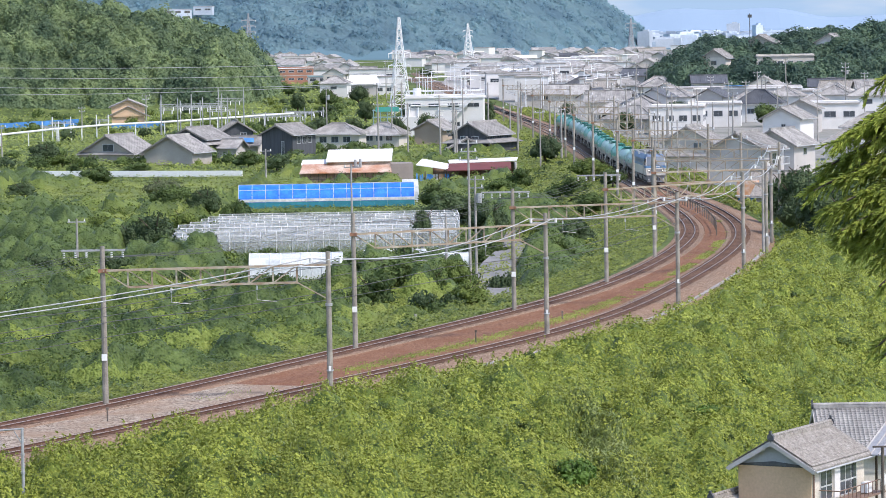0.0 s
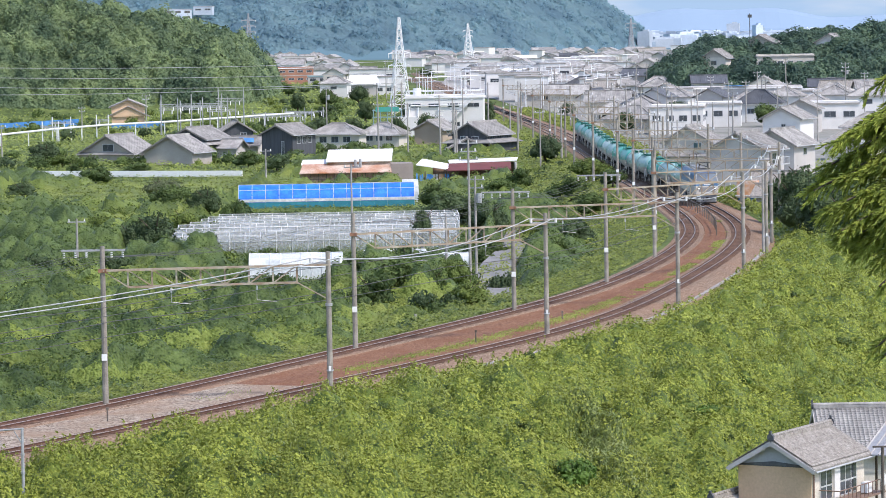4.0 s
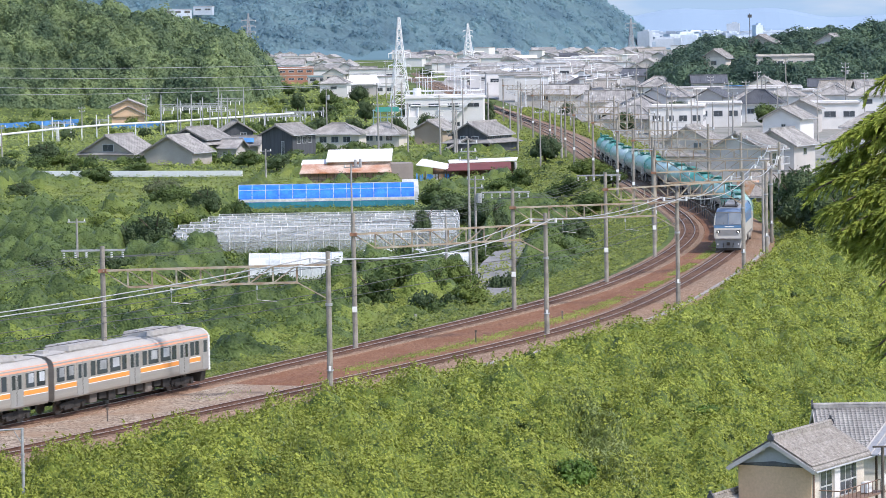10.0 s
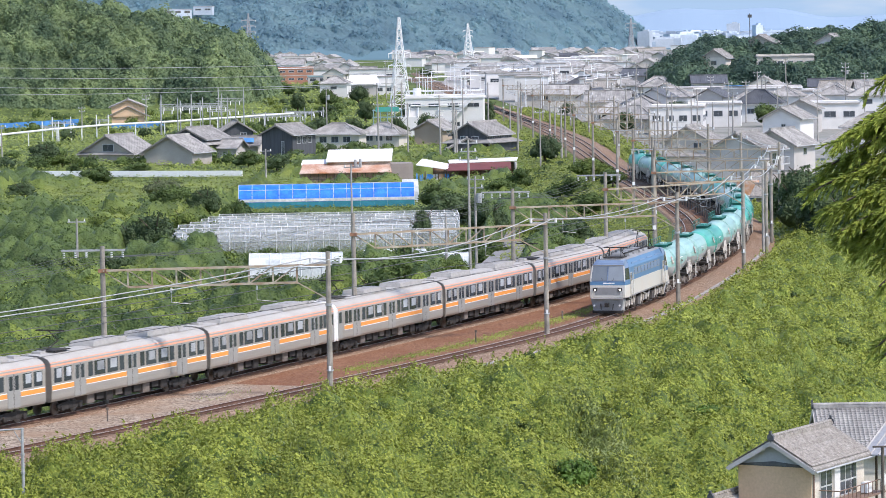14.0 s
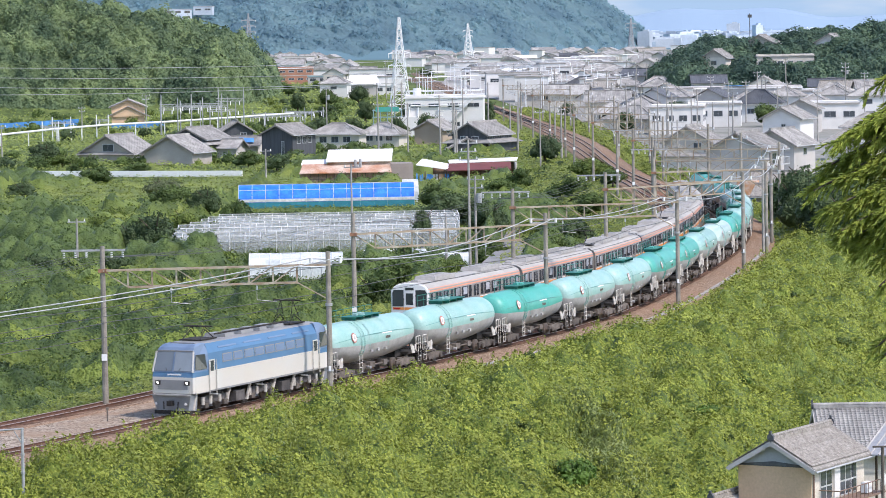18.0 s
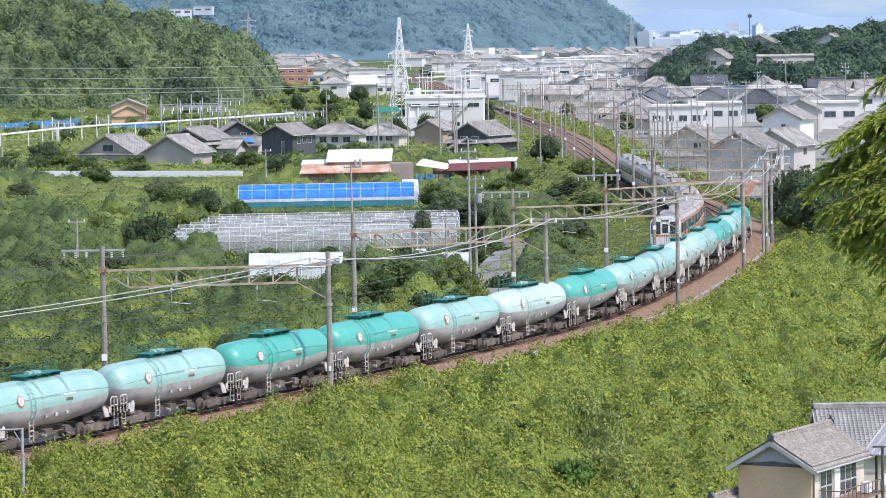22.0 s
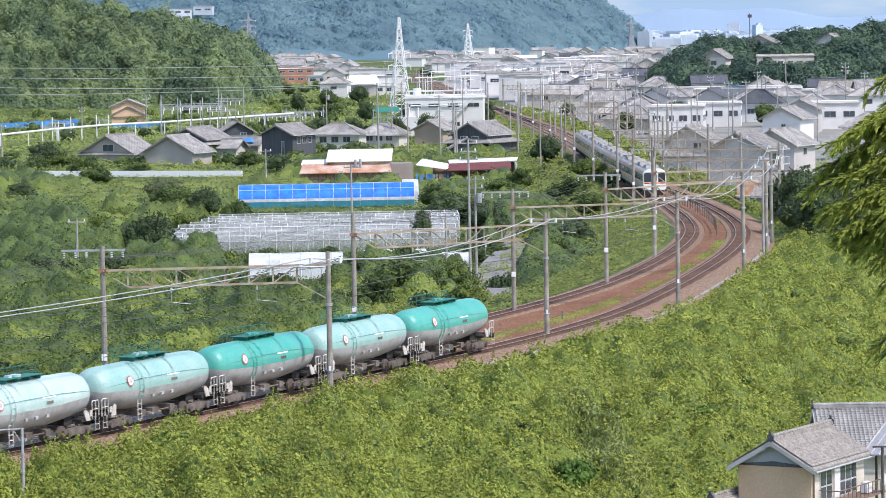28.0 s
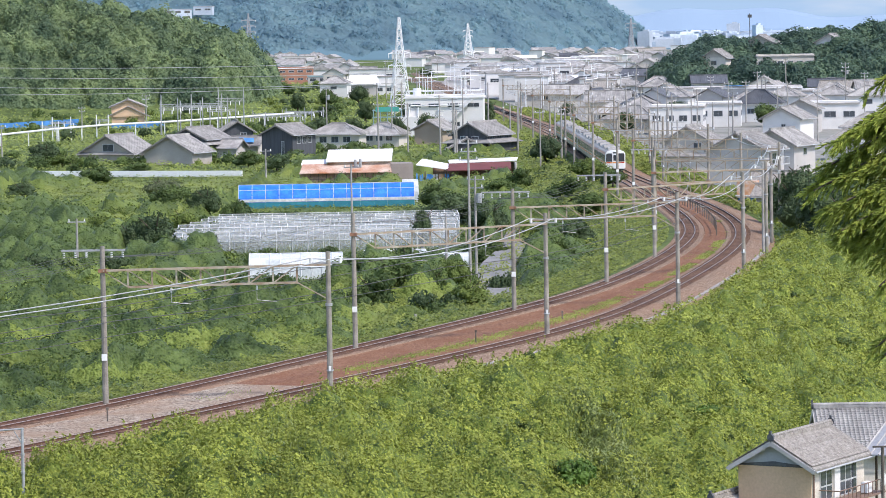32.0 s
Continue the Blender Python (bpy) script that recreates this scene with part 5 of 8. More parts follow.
    base = height(x, y) + (0.1 + weed_relief(x, y)) * np.clip((s - 0.8) / 4, 0.3, 1)
    per = 20
    u = rng.uniform(0, 1, (len(x), per))
    a = rng.uniform(0, 6.28, (len(x), per))
    r = (0.05 + 0.19 * (1 - u)) * tall[:, None] ** 0.5
    lean = rng.normal(0, 0.16, (len(x), 1, 2)) * u[..., None]
    p = np.stack([x[:, None] + r * np.cos(a) + lean[..., 0], y[:, None] + r * np.sin(a) + lean[..., 1], base[:, None] + u * tall[:, None]], -1)
    d = np.stack([np.cos(a), np.sin(a), 0.55 + 0 * a], -1)
    tagged(new("leafy_stems", quads_mesh("leafy_stems", leaves(p.reshape(-1, 3), d.reshape(-1, 3), 0.16, 0.45, 0.35, droop=0.2), "weeds")), "stands of upright leafy weeds on the slope", "weeds", kind="stuff")
    # reeds in tufts
    n = 7000
    cx, cy = rng.uniform(-20, 34, 22), rng.uniform(170, 290, 22)
    k = rng.integers(0, 22, n)
    x, y = cx[k] + rng.normal(0, 1.5, n), cy[k] + rng.normal(0, 2.2, n)
    big = rng.uniform(0, 1, n) < 0.6
    gx0, gy0 = (9.5, 214.0)
    v = rng.normal(0, 1, n)
    x, y = np.where(big, gx0 + rng.normal(0, 1.0, n) + 0.5 * v, x), np.where(big, gy0 + rng.normal(0, 2.0, n) - 3.0 * v, y)
    ok = x - near_x(y) > 9.0
    x, y = x[ok], y[ok]
    z = height(x, y) + 0.3 + weed_relief(x, y) * 0.8
    hgt = rng.uniform(0.5, 0.95, len(x))
    ang = rng.uniform(0, 6.28, len(x))
    out = np.stack([np.cos(ang), np.sin(ang), np.zeros(len(x))], -1)
    base, up = np.stack([x, y, z - 0.3], -1), np.array([0, 0, 1.0])
    wd = np.stack([-np.sin(ang), np.cos(ang), np.zeros(len(x))], -1) * 0.035
    mid = base + up * (hgt * 0.7)[:, None] + out * (hgt * 0.15)[:, None]
    tip = base + up * (hgt * 0.85)[:, None] + out * (hgt * 0.55)[:, None]
    v = np.concatenate([np.stack([base - wd, base + wd, mid + wd, mid - wd], 1), np.stack([mid - wd, mid + wd, tip + wd * 0.3, tip - wd * 0.3], 1)])
    tagged(new("tall_grass", quads_mesh("tall_grass", v, "reeds")), "tufts of tall pale green grass on the slope", "grass", kind="stuff")
    # bank on the valley side
    n = 150000
    y = 1 / rng.uniform(1 / 1000, 1 / 170, n)
    s = 2.35 + 18 * rng.uniform(0, 1, n) ** 1.25
    k = slope_of(far_x, y)
    x = far_x(y) - s * np.sqrt(1 + k * k)
    keep = np.abs(x / y) < 0.15
    x, y, s = x[keep], y[keep], s[keep]
    z = height(x, y) + (0.1 + 0.6 * weed_relief(x, y)) * np.clip((s - 2.5) / 5, 0.15, 1) + rng.uniform(-0.1, 0.15, len(x))
    tagged(new("bank_weeds", quads_mesh("bank_weeds", leaves(np.stack([x, y, z], -1), ground_normal(x, y) + np.array([0, -0.3, 0.3]), 0.09 + y * 0.0005, 0.7, 0.4), "bank_grass")), "light green grass and weeds on the railway bank", "grass", kind="stuff")
    # the verge on the town side of the line
    n = 26000
    y = 1 / rng.uniform(1 / 950, 1 / 425, n)
    s = 3.4 + 6.5 * rng.uniform(0, 1, n)
    k = slope_of(near_x, y)
    x = near_x(y) + s * np.sqrt(1 + k * k)
    z = height(x, y) + 0.9 * clumps(x, y, 3.2, 21.0) + 0.5 * clumps(x, y, 1.4, 22.0) + rng.uniform(-0.1, 0.15, n)
    tagged(new("verge_weeds", quads_mesh("verge_weeds", leaves(np.stack([x, y, z], -1), np.tile([0.1, -0.4, 0.8], (n, 1)), 0.12 + y * 0.0006, 0.7, 0.5), "bank_grass")), "rough green weeds on the verge beside the town", "weeds", kind="stuff")
    # fields beyond the valley, towards the town
    n = 150000
    y = 1 / rng.uniform(1 / 1500, 1 / 420, n)
    x = y * rng.uniform(-0.15, 0.15, n)
    keep = (((far_x(y) - x > 14) & (y > 600)) | ((x - near_x(y) > 4) & (y > 420) & (y < 520 + 60 * rng.uniform(0, 1, n)))) & (height(x, y) < 1.0)
    x, y = x[keep], y[keep]
    z = height(x, y) + 0.2 + 0.8 * clumps(x, y, 3.0, 2.0) * (0.4 + 0.6 * clumps(x, y, 23.0, 3.0)) + rng.uniform(-0.2, 0.2, len(x))
    tagged(new("field_plants", quads_mesh("field_plants", leaves(np.stack([x, y, z], -1), np.tile([0.1, -0.35, 0.9], (len(x), 1)), 0.12 + y * 0.0006, 0.7, 0.45), "field")), "low green crops and grass of the far fields", "grass", kind="stuff")
    # a thin strip of grass along the middle of the tracks, and stray plants
    n = 26000
    y = rng.uniform(215, 400, n)
    strip = rng.uniform(0, 1, n) < 0.8
    t = np.where(strip, rng.normal(0.66, 0.055, n), rng.normal(0.5, 0.14, n))
    xa, xb = near_x(y), far_x(y)
    x = xb + (xa - xb) * t
    patchy = bumpy(x, y, 26, 8.0) + 0.6 * bumpy(x, y, 6, 1.0)
    ok = np.where(strip, (patchy > -0.35 + 0.9 * ease((y - 330) / 60)) & (y > 232), (patchy > 0.75) & (y < 360))
    x, y = x[ok], y[ok]
    z = np.full(len(x), -0.25) + rng.uniform(0, 0.2, len(x)) ** 1.3
    tagged(new("track_weeds", quads_mesh("track_weeds", leaves(np.stack([x, y, z], -1), np.tile([0, -0.7, 0.5], (len(x), 1)), np.full(len(x), 0.13), 0.4, 0.5), "grass_light")), "thin pale grass between the two tracks", "weeds", kind="stuff")


build_weeds()


# grassy glades (less than 0) and dense shrubs (more): middle, reach and amount
GROWTH = [(-47, 545, 6, 35, -0.9), (-35, 552, 7, 30, -0.9), (-52, 509, 7, 22, -0.9), (-29, 332, 6, 18, -0.7), (-16.5, 327, 6, 12, -0.6), (-4, 306, 8, 14, -0.5), (-40, 451, 6, 27, -0.4),
          (-53, 488, 7, 15, 0.8), (-51, 445, 5, 12, 0.8), (-44.5, 386, 6, 25, 0.8), (-67, 567, 6, 20, 0.8), (-3, 336, 7, 16, 0.6), (10, 470, 6, 40, 0.5), (8, 400, 5, 30, 0.5)]
# ground kept low under the greenhouses and sheds: x from, to, y from, to
LOW = [(-34, 4, 370, 447), (-31, -2, 452, 513), (-22, -9, 328, 364), (-10, 4, 346, 376), (-26, 12, 554, 582), (-95, -28, 572, 660)]
ROAD = [(5.3, 314.0), (5.1, 332.7), (4.9, 351.3), (5.8, 367.5), (7.6, 389.8), (9.9, 432.1)]


def growth(x, y):
    """How high and dense the plants of the valley stand: below 0 grass, above 0.5 dark shrubs."""
    v = 0.55 * bumpy(x, y * 0.4, 24.0, 4.0) + 0.3 * bumpy(x, y * 0.5, 10.0, 9.0)
    v = v + np.interp(y, [225, 322, 338, 415, 440, 520, 620], [0.22, 0.22, 0.62, 0.6, 0.2, 0.05, 0.15])
    v = v + 0.55 * np.sin((y - 0.27 * x) * 2 * np.pi / 10.5) * np.clip((335 - y) / 12, 0, 1)
    for cx, cy, rx, ry, k in GROWTH:
        v = v + k * np.exp(-((x - cx) / rx) ** 2 - ((y - cy) / ry) ** 2)
    return v


def valley_top(x, y):
    """The top of the plants over the valley floor, and how dense they are."""
    v = growth(x, y)
    tall = np.interp(v, [-0.7, -0.1, 0.45, 1.1], [0.3, 0.6, 1.8, 3.0])
    side = np.clip((far_x(y) - x - 9) / 6, 0, 1)
    for x0, x1, y0, y1 in LOW:
        side = side * np.clip(np.maximum(np.maximum(x0 - x, x - x1) / 1.5, np.maximum(y0 - y, y - y1) / 4), 0.06, 1)
    rx = np.interp(y, [p[1] for p in ROAD], [p[0] for p in ROAD])
    side = np.where((y > 312) & (y < 434), side * np.clip((np.abs(x - rx) - 1.9) / 1.5, 0, 1), side)
    rise = tall * (0.3 + 0.95 * clumps(x, y * 0.7, 5.2, 11.0, 0.3) + 0.5 * clumps(x, y * 0.8, 2.3, 12.0, 0.3)) + 0.35 * clumps(x, y, 1.2, 13.0)
    return height(x, y) + 0.05 + side * rise, v


def build_valley():
    """Shrubs and grass that cover the whole valley floor: a continuous mat with leaves standing out of it."""
    kinds = (("valley_grass", "grass_light", "patches of tall yellow-green grass on the valley floor"), ("valley_shrubs", "crown_light", "dense green shrubs covering the valley floor"), ("dark_shrubs", "crown", "dark green orchard shrubs on the valley floor"))
    u, ys = np.linspace(-0.145, 0.075, 330), np.geomspace(222, 640, 430)
    U, Y = np.meshgrid(u, ys)
    X = U * Y
    Z, V = valley_top(X, Y)
    Z = Z - 0.12
    idx = np.arange(X.size).reshape(X.shape)
    f = np.stack([idx[:-1, :-1], idx[:-1, 1:], idx[1:, 1:], idx[1:, :-1]], -1).reshape(-1, 4)
    ok = (far_x(Y) - X > 9.5).ravel()[f].all(1)
    vf = V.ravel()[f].mean(1)
    co = np.stack([X, Y, Z], -1).reshape(-1, 3)
    n = 300000
    y = 1 / rng.uniform(1 / 640, 1 / 225, n)
    x = y * rng.uniform(-0.145, 0.075, n)
    keep = far_x(y) - x > 10
    x, y = x[keep], y[keep]
    z, v = valley_top(x, y)
    e = 0.3
    gx, gy = (valley_top(x + e, y)[0] - valley_top(x - e, y)[0]) / (2 * e), (valley_top(x, y + e)[0] - valley_top(x, y - e)[0]) / (2 * e)
    nn = np.stack([-gx, -gy, np.ones(len(x))], -1)
    nn /= np.linalg.norm(nn, axis=1, keepdims=True)
    q = leaves(np.stack([x, y, z + rng.uniform(-0.14, 0.3, len(x))], -1), nn, 0.08 + y * 0.00045, 0.7, 0.4)
    mixed = v + rng.normal(0, 0.12, len(v))
    for k, (nm, m, lab) in enumerate(kinds):
        lo_, hi_ = ((-9, 0.08), (0.08, 0.46), (0.46, 9))[k]
        mine = ok & (vf >= lo_) & (vf < hi_)
        used, inv = np.unique(f[mine], return_inverse=True)
        tagged(new(nm, skin_mesh(nm, q[(mixed >= lo_) & (mixed < hi_)], m, (co[used], inv.reshape(-1, 4)))), lab, "shrubs" if k else "grass", kind="stuff")


build_valley()


def domes(x, y, z, r, per, size, low=-0.1):
    """Leaf clumps over many tree tops at once."""
    n = len(x)
    d = rng.normal(0, 1, (n, per, 3))
    d /= np.linalg.norm(d, axis=2, keepdims=True)
    d[..., 2] = np.where(d[..., 2] < low, -d[..., 2], d[..., 2])
    d[..., 1] = np.where(d[..., 1] > 0.35, -d[..., 1], d[..., 1])
    lump = 1 + 0.22 * np.sin(d[..., 0] * 7 + x[:, None]) * np.sin(d[..., 2] * 6 + y[:, None]) + rng.uniform(-0.12, 0.1, (n, per))
    p = np.stack([x, y, z], -1)[:, None, :] + d * (r[:, None] * lump)[..., None] * np.array([1, 1, 1.1])
    return leaves(p.reshape(-1, 3), d.reshape(-1, 3), np.repeat(r * size, per), 0.8, 0.22)


def canopy(nm, lab, m, x0, x1, dx, y0, y1, dy, least, tall, cells, n, size, bold=(6500, 3.0, 6.0, 18, 0.4)):
    """A wooded mountainside: a canopy of many tree tops, with leaf clumps standing out of it."""
    def top(x, y):
        g = height(x, y)
        edge = ease((g - least) / 2.5)
        warp = x + cells[0] * 0.25 * np.sin(y / cells[0] * 1.3)
        return g - 1.5 + edge * (tall + cells[1] * clumps(warp, y, cells[0], 3.0, 0.3) + cells[3] * clumps(x, y, cells[2], 7.0))
    xs, ys = np.arange(x0, x1, dx), np.arange(y0, y1, dy)
    X, Y = np.meshgrid(xs, ys)
    Z = top(X, Y) - 0.6
    idx = np.arange(X.size).reshape(X.shape)
    f = np.stack([idx[:-1, :-1], idx[:-1, 1:], idx[1:, 1:], idx[1:, :-1]], -1).reshape(-1, 4)
    x, y = rng.uniform(x0, x1, n), rng.uniform(y0, y1, n)
    keep = height(x, y) > least
    x, y = x[keep], y[keep]
    e = dx
    z = top(x, y)
    nn = np.stack([-(top(x + e, y) - top(x - e, y)) / (2 * e), -(top(x, y + e) - top(x, y - e)) / (2 * e), np.ones_like(x)], -1)
    nn /= np.linalg.norm(nn, axis=1, keepdims=True)
    q = leaves(np.stack([x, y, z], -1) + nn * size * 0.1, nn, np.full(len(x), size), 0.8, 0.35)
    x, y = rng.uniform(x0, x1, bold[0]), rng.uniform(y0, y0 + 0.8 * (y1 - y0), bold[0])
    keep = height(x, y) > least + 1
    x, y = x[keep], y[keep]
    q = np.concatenate([q, domes(x, y, top(x, y) - 0.4 * (bold[1] + bold[2]) / 1.5, rng.uniform(bold[1], bold[2], len(x)), bold[3], bold[4])])
    tagged(new(nm, skin_mesh(nm, q, m, (np.stack([X, Y, Z], -1).reshape(-1, 3), f))), lab, "woods", kind="stuff")


def build_woods():
    canopy("hill_woods", "dense dark green broad-leaved woods on the hill", "woods", -155, -46, 0.55, 956, 1070, 0.7, 0.3, 1.5, (9.5, 7.5, 4.0, 2.6), 120000, 0.7, (420, 1.8, 3.6, 70, 0.26))
    canopy("hill_woods", "dense green woods on the far side of the hill", "woods", -90, -46, 1.0, 1070, 1240, 1.5, 0.2, 1.5, (9.0, 8.0, 4.0, 3.0), 12000, 0.9, (80, 2.0, 3.6, 50, 0.28))
    canopy("hill_woods", "dense dark green woods on a low hill", "woods_dark", 50, 148, 0.55, 934, 1060, 0.7, 0.3, 1.6, (9.0, 6.2, 3.8, 2.2), 110000, 0.7, (380, 1.8, 3.4, 70, 0.26))
    canopy("mountain_woods", "blue-green wooded mountain behind the town, haze in its leaf colour", "hazed_far_woods", -480, 215, 2.2, 2480, 3400, 3.0, 0.8, 2.0, (12.0, 4.2, 6.0, 2.0), 1500, 1.5)


build_woods()


def keep_out(x, y, boxes):
    return any(x0 < x < x1 and y0 < y < y1 for x0, x1, y0, y1 in boxes)


NO_SHRUBS = [(-24.5, 2.5, 395, 540), (-200, 40, 480, 2000)]


def build_shrubs():
    rnd = random.Random(5)
    made = 0
    while made < 170:
        y = 1 / rnd.uniform(1 / 480, 1 / 205)
        x = y * rnd.uniform(-0.135, 0.03)
        if float(far_x(y)) - x < 13 + 5 * (y < 300) or keep_out(x, y, NO_SHRUBS):
            continue
        r = rnd.uniform(0.9, 2.3) * (0.8 + y / 900)
        shrub(x, y, r, rnd.choice(["mid", "mid", "dark", "light", "light"]), tall=rnd.uniform(0.9, 1.4))
        made += 1
    # hedge rows of the nearer field
    for row in range(8):
        y0 = 232 + row * 10.5
        spots = [(-34 - row * 1.3 + k * 1.3, y0 + rnd.uniform(-0.3, 0.3) + k * 0.35, rnd.uniform(1.0, 1.35)) for k in range(20) if float(far_x(y0)) - (-34 - row * 1.3 + k * 1.3) > 15]
        if spots:
            ob = thicket("hedge", spots, ("crown_light", "crown", "crown_light", "crown")[row % 4], "long clipped hedge row in the field", "hedge", "", n=500, size=0.17)
            tagged(ob, group="hedge rows in the field")
            ob.pop("kind", None)
    # shrubs on the slope
    for _ in range(80):
        y = rnd.uniform(172, 330)
        x = float(near_x(y)) + rnd.uniform(5.5, 30)
        shrub(x, y, rnd.uniform(0.5, 1.1), rnd.choice(["slope", "slope", "mid"]), z=height1(x, y) + 0.6, tall=0.8, group="shrubs on the slope")
    for x, y, r in ((*(7.0, 203.8), 2.2), (*(9.2, 247.0), 1.1), (*(10.4, 249.6), 1.0), (*(-9.9, 187.2), 1.4), (*(-6.8, 188.8), 1.0), (*(30.2, 265.2), 1.0), (*(20.5, 242.0), 0.9), (*(17.0, 230.0), 1.2), (*(1.8, 217.0), 0.8)):
        shrub(x, y, r, "bush", z=height1(x, y) + 0.5, tall=0.85, group="shrubs on the slope")
    # larger trees of the valley
    for x, y, r, h, k in ((-4.4, 318.0, 3.0, 5.2, "mid"), (-6.3, 309.1, 2.6, 4.2, "mid"), (-1.3, 317.4, 2.6, 4.6, "mid"), (0.8, 326.8, 2.4, 4.6, "light"), (-7.9, 335.7, 2.4, 4.6, "mid"),
                          (-3.7, 349.5, 2.6, 4.8, "mid"), (-5.4, 349.9, 2.2, 4.4, "light"), (2.2, 307.3, 2.3, 3.6, "light"), (-2.5, 402.5, 1.4, 5.6, "dark"),
                          (-31.4, 381.4, 3.2, 6.8, "dark"), (-34.0, 386.6, 2.6, 5.2, "dark"), (-37.9, 486.4, 3.4, 4.6, "mid"), (-33.1, 484.8, 2.8, 3.8, "dark"), (0.5, 447.1, 4.0, 5.0, "dark"), (3.4, 446.3, 3.2, 4.6, "dark"),
                          (7.9, 501.6, 3.6, 4.4, "mid"), (11.9, 534.2, 3.0, 4.2, "mid"), (5.9, 421.6, 3.2, 5.2, "dark"), (-1.0, 489.1, 3.2, 4.4, "mid"), (14.3, 392.2, 3.2, 4.4, "dark"), (11.8, 364.3, 2.6, 4.0, "mid"),
                          (19.0, 440.2, 3.0, 3.6, "mid"), (21.5, 516.7, 4.0, 4.6, "light"), (17.8, 484.0, 3.4, 4.0, "mid"), (17.5, 591.6, 3.4, 6.0, "dark"), (23.8, 487.8, 2.6, 3.0, "mid"),
                          (-40.5, 508.6, 3.4, 5.2, "grey"), (-37.4, 498.2, 2.4, 4.0, "mid"), (-31.9, 473.1, 2.8, 5.0, "dark"), (-41.9, 429.7, 2.6, 3.6, "light"), (-31.4, 423.4, 2.6, 4.6, "light"), (-63.1, 526.1, 3.0, 3.8, "dark"), (-56.2, 569.0, 3.2, 3.8, "mid"), (-33.7, 356.7, 2.6, 3.6, "dark"), (-41.1, 350.7, 3.0, 4.0, "dark"), (-41.2, 383.9, 3.0, 4.2, "dark"), (-49.4, 405.1, 3.4, 4.4, "dark"), (-28.7, 250.3, 1.6, 2.6, "mid"), (-29.9, 246.6, 1.8, 2.8, "mid"),
                          (-71.8, 634.7, 4.0, 5.2, "dark"), (-68.0, 628.1, 3.0, 3.0, "light"), (-63.3, 602.4, 1.6, 2.4, "mid"), (-52.3, 598.6, 3.0, 3.0, "mid"), (-33.8, 613.5, 3.0, 3.6, "mid"), (-28.2, 599.3, 3.2, 3.8, "dark"), (-13.6, 293.5, 2.0, 2.4, "dark"), (-16.5, 294.1, 2.0, 2.4, "dark"), (-18.6, 297.2, 1.8, 2.2, "dark")):
        tree(x, y, r, h, k, group="trees in the valley")
    # green belt between the fields and the town
    belt = {"crown": [], "crown_dark": [], "crown_light": []}
    for _ in range(260):
        y = 1 / rnd.uniform(1 / 1500, 1 / 620)
        x = y * rnd.uniform(-0.13, -0.008)
        if height1(x, y) > 0.5 or keep_out(x, y, [(-110, -58, 690, 760)]):
            continue
        belt[rnd.choice(["crown", "crown", "crown_dark", "crown_light"])].append((x, y, rnd.uniform(1.4, 3.4)))
    for _ in range(130):
        y = 1 / rnd.uniform(1 / 900, 1 / 430)
        side = rnd.choice([-1, 1])
        x = float(far_x(y)) - rnd.uniform(4.5, 13) if side < 0 else float(near_x(y)) + rnd.uniform(4.5, 9)
        if side < 0 or y < 560:
            belt[rnd.choice(["crown", "crown_dark", "crown_light", "crown_light"])].append((x, y, rnd.uniform(0.7, 1.7)))
    for m, lab in (("crown", "green shrubs and trees along the edge of town"), ("crown_dark", "dark green shrubs along the edge of town"), ("crown_light", "light green bushes along the edge of town")):
        thicket("roadside_shrubs", belt[m], m, lab, n=300)
    # trees behind the crest, beside the lower houses
    for x, y, r, h, k in ((38.6, 375.5, 4.2, 8.5, "dark"), (40.0, 365.8, 4.4, 7.5, "dark"), (41.5, 356.6, 4.6, 7.0, "dark"), (43.0, 347.7, 4.6, 7.0, "mid"), (39.9, 400.1, 3.6, 7.0, "dark"), (40.2, 378.6, 4.0, 9.0, "dark"), (44.9, 393.8, 4.4, 8.0, "dark"), (47.7, 387.8, 4.4, 7.5, "dark")):
        tree(x, y, r, h, k, group="trees behind the slope")


build_shrubs()


